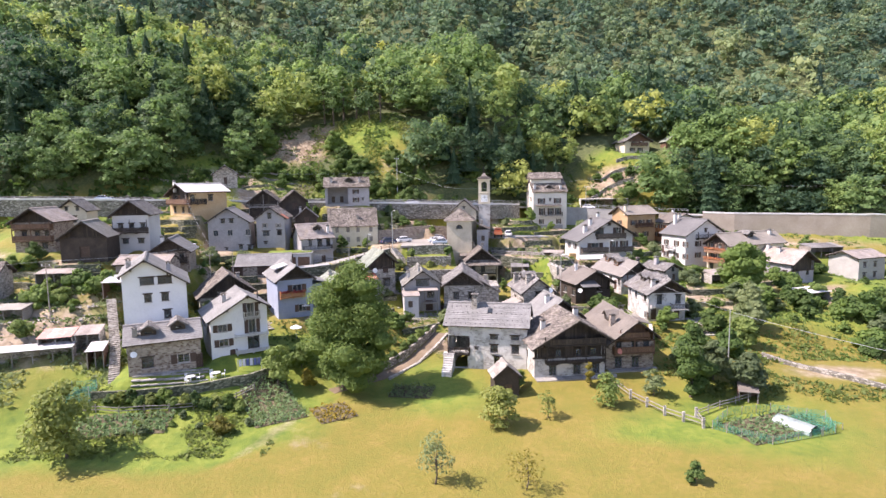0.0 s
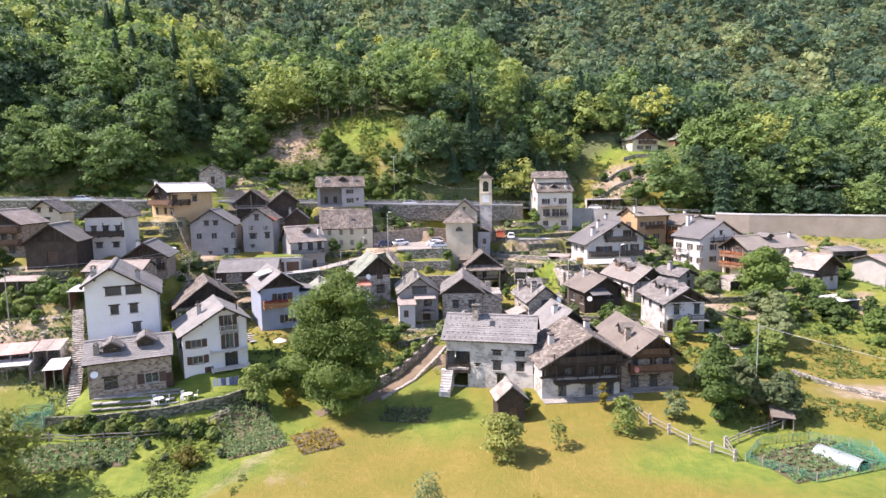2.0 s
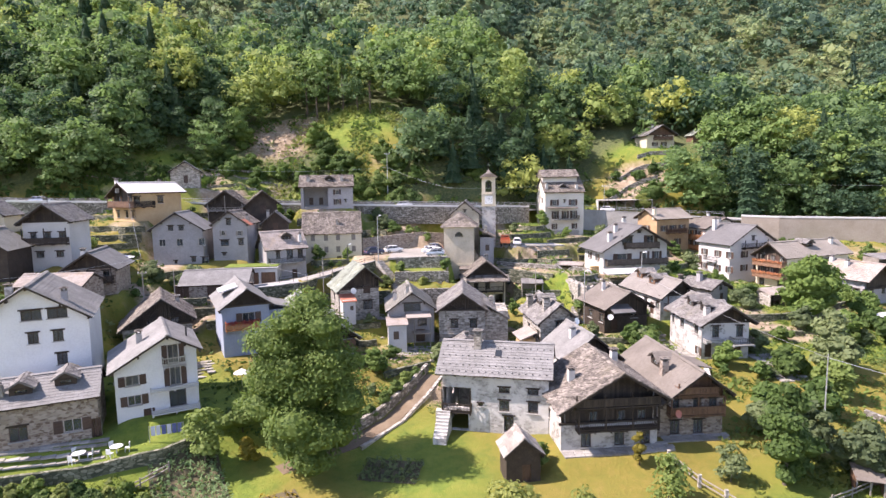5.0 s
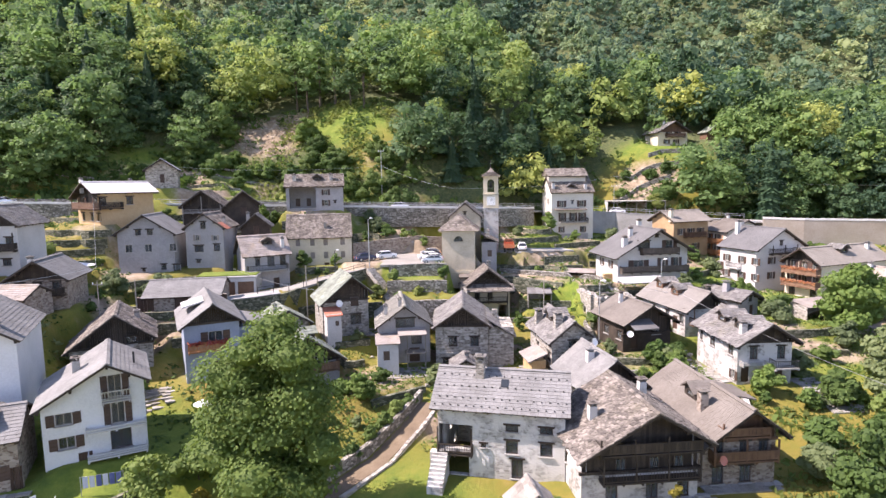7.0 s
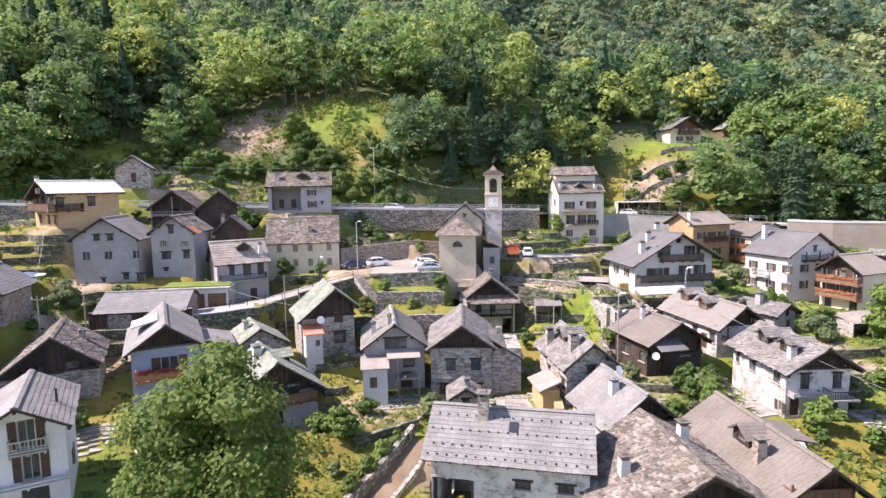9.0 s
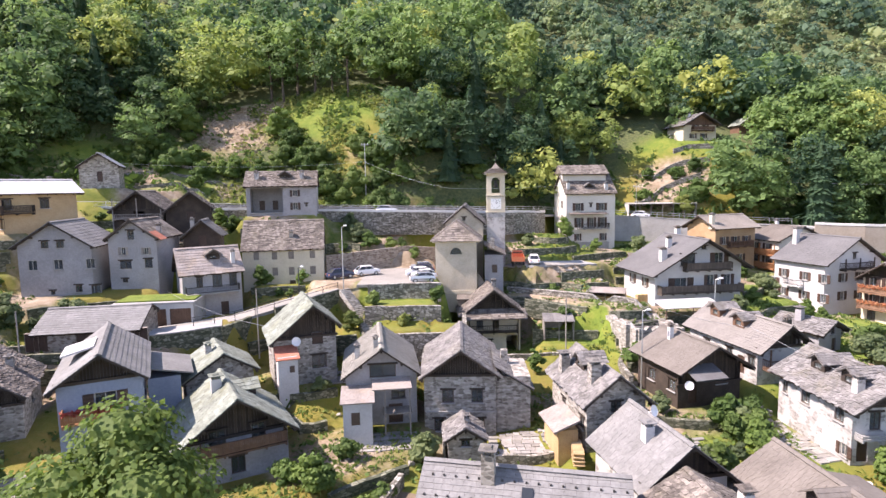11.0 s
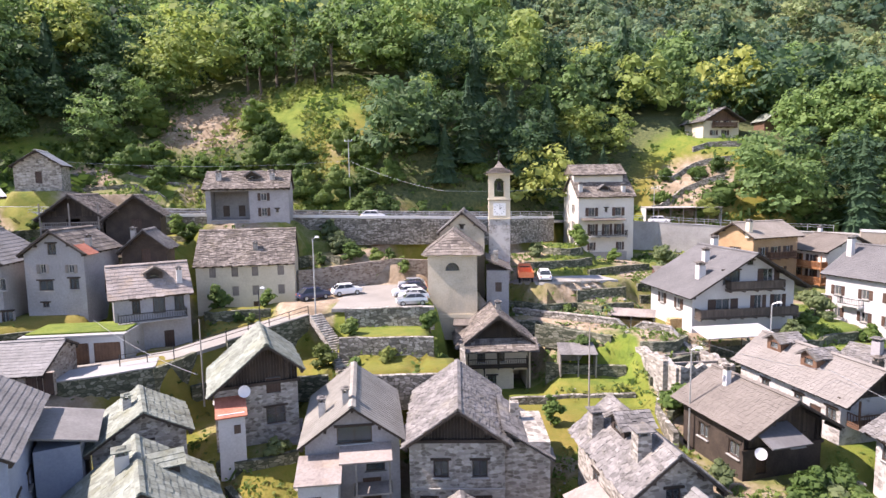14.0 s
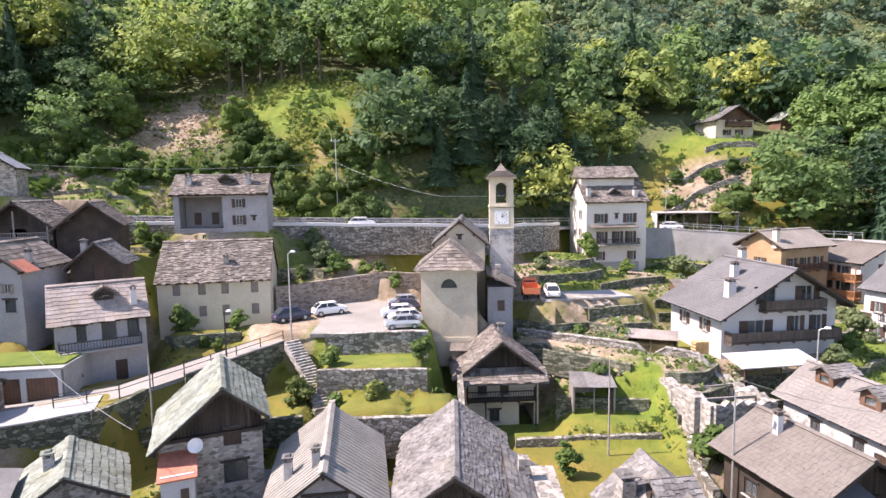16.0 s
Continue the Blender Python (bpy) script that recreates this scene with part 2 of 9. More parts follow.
M["car_blue"] = worn("dark_blue_car_paint", (0.02, 0.025, 0.05), (0.035, 0.04, 0.08), (0.05, 0.06, 0.11), 0.5, 3, 0.25, bump=0.0)
M["truck_orange"] = worn("orange_truck_paint", (0.48, 0.12, 0.05), (0.60, 0.17, 0.07), (0.66, 0.24, 0.12), 0.5, 3, 0.4, bump=0.0)
M["rubber"] = worn("rubber", (0.015, 0.015, 0.015), (0.025, 0.025, 0.025), (0.04, 0.04, 0.04), 1.0, 5, 0.8)
M["film"] = worn("garden_film", (0.16, 0.20, 0.19), (0.235, 0.28, 0.265), (0.33, 0.37, 0.355), 1.5, 6, 0.5)
M["tan"] = worn("tan_concrete", (0.26, 0.215, 0.172), (0.35, 0.295, 0.24), (0.43, 0.37, 0.31), 0.2, 3, 0.9, stain=(0.30, 0.25, 0.19))
M["net"] = worn("green_net", (0.02, 0.15, 0.10), (0.03, 0.22, 0.15), (0.07, 0.30, 0.22), 1.0, 5, 0.7)
M["cloth_blue"] = worn("blue_cloth", (0.10, 0.12, 0.30), (0.20, 0.23, 0.45), (0.55, 0.56, 0.66), 2.0, 5, 0.9, obj=0.8)
M["rock"] = worn("bare_earth_and_rock", (0.17, 0.12, 0.075), (0.275, 0.205, 0.14), (0.40, 0.33, 0.26), 0.2, 1.5, 0.95, bump=0.8)
M["clock"] = worn("clock_face", (0.74, 0.74, 0.72), (0.80, 0.80, 0.78), (0.82, 0.82, 0.80), 1.0, 5, 0.6)
M["hedge"] = foliage("shrub_leaves", (0.06, 0.11, 0.025), (0.12, 0.19, 0.045), (0.22, 0.29, 0.075))
M["leaf"] = foliage("tree_leaves", (0.06, 0.112, 0.028), (0.11, 0.188, 0.042), (0.18, 0.265, 0.06))
M["leaf_grey"] = foliage("olive_leaves", (0.085, 0.122, 0.055), (0.15, 0.20, 0.085), (0.24, 0.29, 0.125))
M["leaf_dark"] = foliage("walnut_leaves", (0.045, 0.088, 0.022), (0.092, 0.158, 0.034), (0.175, 0.245, 0.052))
M["leaf_yellow"] = foliage("pale_leaves", (0.12, 0.16, 0.04), (0.205, 0.25, 0.062), (0.33, 0.355, 0.10))
M["leaf_autumn"] = foliage("yellowing_leaves", (0.12, 0.12, 0.02), (0.26, 0.22, 0.03), (0.42, 0.30, 0.05))
M["crop"] = foliage("vegetable_leaves", (0.11, 0.20, 0.085), (0.18, 0.285, 0.12), (0.28, 0.385, 0.175))
M["flower"] = foliage("flowers", (0.30, 0.05, 0.06), (0.55, 0.14, 0.10), (0.70, 0.40, 0.20))
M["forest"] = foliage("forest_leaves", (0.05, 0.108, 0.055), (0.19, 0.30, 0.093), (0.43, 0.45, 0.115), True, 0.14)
# far woods: leaf colour paler and bluer, with the haze painted in
M["far_forest"] = foliage("haze_tinted_leaves", (0.07, 0.135, 0.095), (0.155, 0.25, 0.138), (0.34, 0.39, 0.165), True, 0.12)

glass, gn, gl, gb = shader("window_glass", 0.03)
gb.inputs["Base Color"].default_value = (0.45, 0.50, 0.52, 1)
gb.inputs["Transmission Weight"].default_value = 0.9
gb.inputs["IOR"].default_value = 1.3
M["glass"] = glass
dark, dn, dl, db = shader("car_glass", 0.06)
db.inputs["Base Color"].default_value = (0.03, 0.035, 0.04, 1)
M["car_glass"] = dark

# the ground: meadow, dry grass, bare soil and forest floor, by where they lie
gm, n_, l_, b_ = shader("ground_cover", 0.95)
big = tex(n_, l_, 0.06, 6, 0.6)
fine = tex(n_, l_, 1.6, 6, 0.75)
tuft = tex(n_, l_, 0.45, 5, 0.7)
green = ramp(n_, ((0.3, (0.075, 0.125, 0.014)), (0.5, (0.13, 0.18, 0.02)), (0.7, (0.20, 0.23, 0.035))))
l_.new(tuft.outputs[0], green.inputs[0])
dry = ramp(n_, ((0.3, (0.12, 0.135, 0.017)), (0.5, (0.18, 0.152, 0.024)), (0.72, (0.27, 0.19, 0.052))))
turf = mixed(n_, l_, tex(n_, l_, 0.22, 6, 0.7).outputs[0], fine.outputs[0], 0.45)
l_.new(turf, dry.inputs[0])
wood_floor = ramp(n_, ((0.3, (0.035, 0.05, 0.018)), (0.5, (0.07, 0.09, 0.03)), (0.72, (0.16, 0.15, 0.06))))
l_.new(fine.outputs[0], wood_floor.inputs[0])
bare = ramp(n_, ((0.3, (0.17, 0.125, 0.08)), (0.5, (0.28, 0.215, 0.145)), (0.7, (0.42, 0.35, 0.275))))
l_.new(tuft.outputs[0], bare.inputs[0])


def layer(name):
    a = n_.new("ShaderNodeAttribute")
    a.attribute_name = name
    w = n_.new("ShaderNodeMath")
    w.operation = 'MULTIPLY_ADD'
    w.inputs[1].default_value = 0.5
    l_.new(tuft.outputs[0], w.inputs[0])
    s = n_.new("ShaderNodeMath")
    s.operation = 'SUBTRACT'
    s.inputs[1].default_value = 0.25
    l_.new(a.outputs["Fac"], s.inputs[0])
    l_.new(s.outputs[0], w.inputs[2])
    c = ramp(n_, ((0.3, (0, 0, 0)), (0.7, (1, 1, 1))))
    l_.new(w.outputs[0], c.inputs[0])
    return c.outputs[0]


col = mixed(n_, l_, green.outputs[0], dry.outputs[0], layer("dry"))
col = mixed(n_, l_, col, wood_floor.outputs[0], layer("wood"))
col = mixed(n_, l_, col, bare.outputs[0], layer("bare"))
l_.new(col, b_.inputs["Base Color"])
bumped(n_, l_, b_, fine.outputs[0], 0.8, 0.25)
M["ground"] = gm


# ---- geometry helpers ----
class Geo:
    """Vertices and faces of one mesh."""

    def __init__(self):
        self.v, self.f = [], []

    def face(self, *pts):
        i = len(self.v)
        self.v += [tuple(p) for p in pts]
        self.f.append(tuple(range(i, i + len(pts))))

    def box(self, c, s, m=None, taper=1.0, skip_bottom=False):
        x, y, z = s[0] / 2, s[1] / 2, s[2] / 2
        pts = [Vector((c[0] + i * x * (taper if k > 0 else 1), c[1] + j * y * (taper if k > 0 else 1), c[2] + k * z)) for k in (-1, 1) for i, j in ((-1, -1), (1, -1), (1, 1), (-1, 1))]
        if m is not None:
            pts = [m @ p for p in pts]
        i = len(self.v)
        self.v += [tuple(p) for p in pts]
        fs = [(4, 5, 6, 7), (0, 1, 5, 4), (1, 2, 6, 5), (2, 3, 7, 6), (3, 0, 4, 7)] + ([] if skip_bottom else [(3, 2, 1, 0)])
        self.f += [tuple(i + k for k in q) for q in fs]
        return self

    def bar(self, a, b, r, sides=6, r2=None):
        a, b = Vector(a), Vector(b)
        d = (b - a).normalized()
        u = d.orthogonal().normalized()
        w = d.cross(u)
        i = len(self.v)
        for p, rad in ((a, r), (b, r if r2 is None else r2)):
            self.v += [tuple(p + (u * math.cos(2 * math.pi * k / sides) + w * math.sin(2 * math.pi * k / sides)) * rad) for k in range(sides)]
        self.f += [(i + k, i + (k + 1) % sides, i + sides + (k + 1) % sides, i + sides + k) for k in range(sides)]
        self.f += [tuple(i + sides - 1 - k for k in range(sides)), tuple(i + sides + k for k in range(sides))]
        return self

    def beam(self, a, b, w, h):
        """A squared timber from a to b."""
        a, b = Vector(a), Vector(b)
        d = b - a
        m = Matrix.Translation((a + b) / 2) @ d.to_track_quat("Y", "Z").to_matrix().to_4x4()
        return self.box((0, 0, 0), (w, d.length, h), m)

    def weld(self):
        """Joins corners that meet, so that the faces make one skin."""
        seen, to, v = {}, [], []
        for p in self.v:
            key = (round(p[0], 3), round(p[1], 3), round(p[2], 3))
            if key not in seen:
                seen[key] = len(v)
                v.append(p)
            to.append(seen[key])
        fs = [tuple(dict.fromkeys(to[i] for i in f)) for f in self.f]
        self.v, self.f = v, [f for f in fs if len(f) > 2]
        return self

    def mesh(self, name, material):
        me = bpy.data.meshes.new(name)
        me.from_pydata(self.v, [], self.f)
        me.materials.append(material)
        me.update()
        return me


def part(name, geo, material, parent, label="", kind=""):
    me = geo if isinstance(geo, bpy.types.Mesh) else geo.mesh(name, material)
    ob = new(name, me)
    ob.parent = parent
    if label:
        ob["label"] = label
    if kind:
        ob["kind"] = kind
    return ob


def thing(name, m, label, category, group="", kind=""):
    ob = tagged(new(name), label, category, group, kind)
    ob.matrix_basis = m
    return ob


rng = random.Random(7)
CACHE = {}


def cached(key, make):
    if key not in CACHE:
        CACHE[key] = make()
    return CACHE[key]


# ---- plan of the village: roof apex (x, y, z), turn, half widths, length, pitch, height of the foot ----
PLOTS = {}


def plot(key, ax, ay, zr, rot, wl, wr, length, pitch, zb):
    PLOTS[key] = (ax, ay, zr, rot, wl, wr, length, pitch, zb)


plot("stone_front", 0.9, 91.9, 7.7, -102, 4.6, 4.6, 13.2, 0.60, -1.85)
plot("barn", 19.3, 80.3, 7.0, 6, 6.8, 5.0, 11.4, 0.58, -1.5)
plot("brown_house", 28.4, 82.6, 6.3, 5, 4.9, 3.5, 14.8, 0.73, -1.2)
plot("dormer_white", 40.3, 101.5, 9.0, 3, 4.3, 3.8, 12.0, 0.62, 1.4)
plot("brown_barn", 29.8, 112.0, 9.2, 14, 4.4, 4.4, 9.6, 0.58, 2.6)
plot("long_dormers", 39.3, 115.8, 10.2, 12, 3.8, 2.8, 13.9, 0.74, 3.6)
plot("small_grey", 49.6, 124.0, 8.6, 30, 3.0, 3.0, 7.0, 0.45, 4.6)
plot("pale_roof", 19.8, 94.2, 7.2, 11, 4.0, 4.0, 9.2, 0.80, 0.4)
plot("two_chimneys", 17.3, 103.4, 9.2, 8, 3.3, 3.3, 10.7, 0.82, 2.2)
plot("stone_gable", 3.7, 109.6, 9.8, -1, 4.1, 3.9, 12.2, 0.7, 1.0)
plot("little_stone", 4.0, 104.5, 4.2, 3, 1.9, 1.9, 4.2, 0.62, 0.4)
plot("corrugated", -4.0, 110.0, 10.0, 8, 4.0, 3.9, 11.0, 0.72, 2.0)
plot("stone_tall", -11.8, 115.6, 13.2, 22, 4.7, 3.0, 8.8, 0.82, 4.4)
plot("mossy_front", -15.0, 101.4, 8.3, 30, 5.4, 5.0, 9.5, 0.72, 0.8)
plot("mossy_back", -19.8, 111.0, 9.4, 30, 4.0, 3.4, 7.0, 0.62, 3.6)
plot("blue_house", -25.4, 99.9, 12.7, 27, 3.8, 3.5, 12.8, 0.70, 3.4)
plot("old_stone", -37.8, 101.2, 11.2, 27, 5.4, 4.3, 10.4, 0.75, 4.2)
plot("white_balcony", -28.6, 84.1, 10.6, 30, 5.8, 3.4, 10.2, 0.58, 1.9)
plot("tall_white", -43.6, 84.2, 16.1, 26, 3.6, 6.0, 13.0, 0.66, 3.4)
plot("low_stone", -44.4, 79.0, 7.6, -64, 4.0, 4.0, 10.0, 0.50, 1.2)
plot("chimney_white", -60.3, 111.5, 24.2, 12, 4.0, 3.7, 10.0, 0.76, 14.5)
plot("brown_shack", -64.3, 103.0, 20.9, 14, 4.4, 4.1, 9.0, 0.74, 13.4)
plot("far_cottage", -80.5, 125.0, 24.4, 10, 3.5, 3.4, 7.0, 0.74, 18.8)
plot("wood_house", -78.5, 110.0, 23.1, 5, 4.4, 4.2, 9.0, 0.64, 14.6)
plot("dark_left", -83.0, 94.0, 14.6, -75, 3.6, 3.6, 10.0, 0.55, 8.6)
plot("behind_white", -50.5, 106.0, 17.3, 15, 4.0, 3.9, 9.5, 0.68, 11.0)
plot("pink_shed", -58.2, 103.8, 14.6, -88, 3.0, 3.0, 9.8, 0.45, 10.6)
plot("balcony_barn", -62.0, 135.0, 27.5, -38, 6.4, 4.4, 11.5, 0.45, 20.0)
plot("upper_shed", -58.8, 157.4, 32.4, 20, 3.6, 3.4, 6.5, 0.68, 26.2)
plot("grey_house", -47.6, 127.4, 21.9, 10, 4.8, 5.0, 10.0, 0.66, 12.4)
plot("narrow_grey", -39.0, 130.2, 21.9, 2, 3.6, 3.5, 8.0, 0.72, 12.7)
plot("dark_barn", -43.6, 140.8, 25.6, 10, 4.1, 4.0, 9.0, 0.74, 18.6)
plot("dark_barn_two", -36.4, 142.6, 25.4, 20, 4.0, 3.3, 8.0, 0.8, 18.8)
plot("dark_small", -32.1, 136.0, 21.4, 12, 3.0, 2.7, 5.0, 0.85, 16.4)
plot("pink_roof", -33.6, 130.6, 17.9, -58, 3.5, 3.5, 8.2, 0.9, 8.4)
plot("yellow_house", -28.7, 143.5, 20.7, -79, 4.8, 4.8, 12.1, 0.85, 10.5)
plot("upper_house", -31.6, 154.0, 28.5, -80, 4.0, 4.0, 12.0, 0.62, 21.2)
plot("church_nave", 5.2, 147.5, 22.4, -3, 3.4, 3.4, 14.0, 0.85, 10.5)
plot("tall_house", 25.4, 174.4, 27.4, -84, 4.6, 4.6, 10.6, 0.82, 12.0)
plot("chalet", 39.6, 136.6, 17.5, 8, 8.4, 7.0, 12.5, 0.60, 8.0)
plot("honey_house", 47.5, 159.2, 19.6, -69, 4.2, 4.2, 10.6, 0.52, 10.0)
plot("orange_house", 66.0, 158.0, 17.4, 17, 5.7, 4.2, 7.2, 0.42, 9.4)
plot("big_white", 64.9, 142.5, 16.8, 18, 6.5, 6.2, 10.2, 0.60, 5.0)
plot("balcony_house", 63.8, 136.2, 13.9, -68, 4.0, 4.0, 19.0, 0.68, 4.8)
plot("right_house", 80.2, 127.2, 10.6, 22, 4.4, 4.2, 11.0, 0.66, 3.2)
plot("right_grey", 92.0, 134.0, 9.6, -70, 4.0, 4.0, 10.0, 0.35, 3.0)
plot("right_edge", 104.0, 131.0, 8.6, -68, 4.0, 4.0, 12.0, 0.5, 2.2)
plot("pent_gable", 8.7, 131.6, 11.6, 3, 4.6, 4.5, 8.0, 0.78, 2.9)
plot("long_shed", -42.6, 119.0, 12.6, -80, 2.4, 4.6, 11.0, 0.42, 8.5)
plot("meadow_hut", 8.8, 77.0, 1.8, 8, 2.0, 2.0, 3.6, 0.85, -2.8)
plot("hill_chalet", 69.4, 208.5, 43.4, 10, 5.6, 5.4, 10.0, 0.58, 36.4)
plot("hill_cabin", 81.5, 209.0, 42.0, 10, 2.8, 2.8, 5.0, 0.7, 38.2)

LEVELS = []


def level(x, y, z, r=7.0):
    LEVELS.append((x, y, z, r))


ROADS = {}


def road(key, half, *pts):
    ROADS[key] = (half, pts)


road("upper_road", 3.0, (-200, 138, 25.0), (-100, 148, 23.6), (-60, 155, 22.4), (-30, 160.5, 21.3), (-8, 163, 20.6), (12, 166, 20.0), (25, 183, 18.9), (45, 186, 17.7), (62, 180, 16.7), (85, 172, 15.7), (120, 167, 15.1), (230, 165, 13.2))
road("lower_road", 1.7, (-37, 121.6, 9.0), (-32, 122.2, 9.2), (-24, 124.6, 9.9), (-13.8, 134.2, 11.6), (-9, 139, 12.3))
road("forecourt", 1.9, (-24.3, 122.2, 9.9), (-29.0, 120.4, 9.6), (-35.0, 118.6, 9.3))
road("yard", 8.2, (-10.0, 141.6, 12.3), (-0.4, 141.6, 12.3))
road("church_road", 2.4, (13.0, 150.5, 12.6), (16.4, 148, 12.9), (21, 149.2, 12.8), (26, 151, 12.6))
road("garden_path", 1.1, (-0.8, 101, 0.2), (-2.6, 96, -0.7), (-5.4, 90.5, -1.7), (-9.5, 85, -2.3), (-16, 80, -2.6))

for a, b, c in ((-100, 20, -4.4), (-60, 20, -4.2), (0, 20, -4.2), (60, 20, -4.2), (120, 20, -4.6), (-80, 50, -3.6), (-40, 55, -3.8), (0, 52, -3.8), (30, 55, -3.7), (60, 50, -3.9), (100, 60, -3.4)):
    level(a, b, c, 18)
for a, b, c in ((-14, 75, -3.0), (-22, 73, -2.9), (-38, 72, -2.2), (31, 68, -3.2), (45, 66, -3.3), (9, 76, -2.9), (25, 75, -2.6), (50, 84, -1.6), (62, 84, -1.8), (40, 86, -1.2), (80, 80, -2.4), (45, 95, 0.4), (55, 105, 2.0), (70, 112, 2.2), (-68, 75, 0.2), (-60, 84, 3.2), (-62, 94, 8.2), (-72, 88, 5.0)):
    level(a, b, c, 8)
for a, b, c in ((12, 121, 3.9), (9, 117, 3.2), (22, 121, 4.4), (10, 130, 3.2), (16, 133, 6.6), (24, 138, 9.8), (30, 146, 10.6), (-11.5, 129, 7.0), (2, 126.5, 6.6), (33, 152, 12.2), (-16, 121, 6.4), (-20, 146, 15.2), (-8, 153, 16.6), (10, 158, 15.8), (-2, 148, 14.4), (36, 166, 12.6), (40, 178, 12.4), (47, 178, 12.0), (54, 176, 11.6), (61, 172, 11.0), (56, 150, 9.0), (88, 150, 6.0), (110, 150, 5.0), (70, 166, 11.0), (78, 164, 11.4), (86, 163, 11.6), (94, 162, 11.6), (102, 161, 11.5), (110, 161, 11.3), (120, 160, 11.0), (132, 160, 10.6), (140, 150, 5.0)):
    level(a, b, c, 12 if a >= 70 else 6)


for a, b, c in ((3, 137, 10.4), (7.5, 136.5, 9.8), (-44, 74.6, 0.9), (-38, 75.6, 1.0), (-33, 77.4, 1.1), (-28.5, 80.2, 1.4), (14, 156, 16.2), (20, 160, 16.6), (8, 154, 15.4)):
    level(a, b, c, 3.2)
for a in range(72, 170, 8):
    level(a, 152, 8.2 - 0.01 * a, 11)
for a, b, c in ((13, 143, 11.6), (17, 139.6, 11.0), (21, 137, 10.4), (26, 133.4, 9.6)):
    level(a, b, c, 2.8)


# level lawns: x from, x to, y from, y to, height
PADS = ((13.8, 22.4, 128.4, 131.8, 4.7), (6.2, 13.2, 105.4, 110.0, 1.3), (7.2, 14.4, 98.0, 104.4, 0.3), (4.8, 13.6, 126.6, 131.4, 3.0), (9.2, 22.6, 117.4, 127.0, 3.5), (-15.6, -8.9, 124.4, 131.2, 7.6), (-6.2, -0.5, 122.8, 127.6, 8.2), (0.3, 4.2, 122.6, 127.8, 8.3), (-8.0, 1.4, 128.3, 132.8, 10.4), (24.6, 30.0, 136.5, 144.0, 7.6))


def hill(x, y):
    """The mountainside: it starts behind the upper road and steepens."""
    foot = 166 + 12 * np.clip((x - 5) / 30, 0, 1) + 16 * np.exp(-(((x - 43) / 21) ** 2)) - 5 * np.clip((x - 72) / 25, 0, 1) - 5 * np.clip((x - 100) / 60, 0, 1) - 15 * np.clip((-x - 62) / 46, 0, 1) - 9 * np.clip((-x - 110) / 90, 0, 1)
    up = np.maximum(y - foot - 1, 0)
    rise = 0.66 - 0.26 * np.clip((x - 50) / 70, 0, 1) - 0.12 * np.clip((x - 5) / 40, 0, 1) * np.clip((75 - x) / 30, 0, 1)
    z = rise * (1.3 * np.minimum(up, 30) + 0.62 * np.clip(up - 30, 0, 80)) + 0.78 * np.maximum(up - 110, 0)
    return z + 3.0 * np.sin(x * 0.035 + 1.0) * np.clip(up / 30, 0, 1) + 2.0 * np.sin(x * 0.09 + y * 0.05) * np.clip(up / 30, 0, 1)


STEP = 1.5


def terrace(z):
    """Turns a slope into level terraces with steep risers."""
    k = z / STEP
    f = k - np.floor(k)
    return (np.floor(k) + np.clip((f - 0.42) / 0.16, 0, 1) * 0.86 + 0.14 * f) * STEP


def TERRACED(x, y):
    return np.clip((y - 92 - 10 * np.clip(x / 30, 0, 1) + 14 * np.clip((-x - 46) / 5, 0, 1)) / 6, 0, 1) * np.clip((176 - y) / 6, 0, 1) * np.clip((95 - np.abs(x)) / 10, 0, 1)


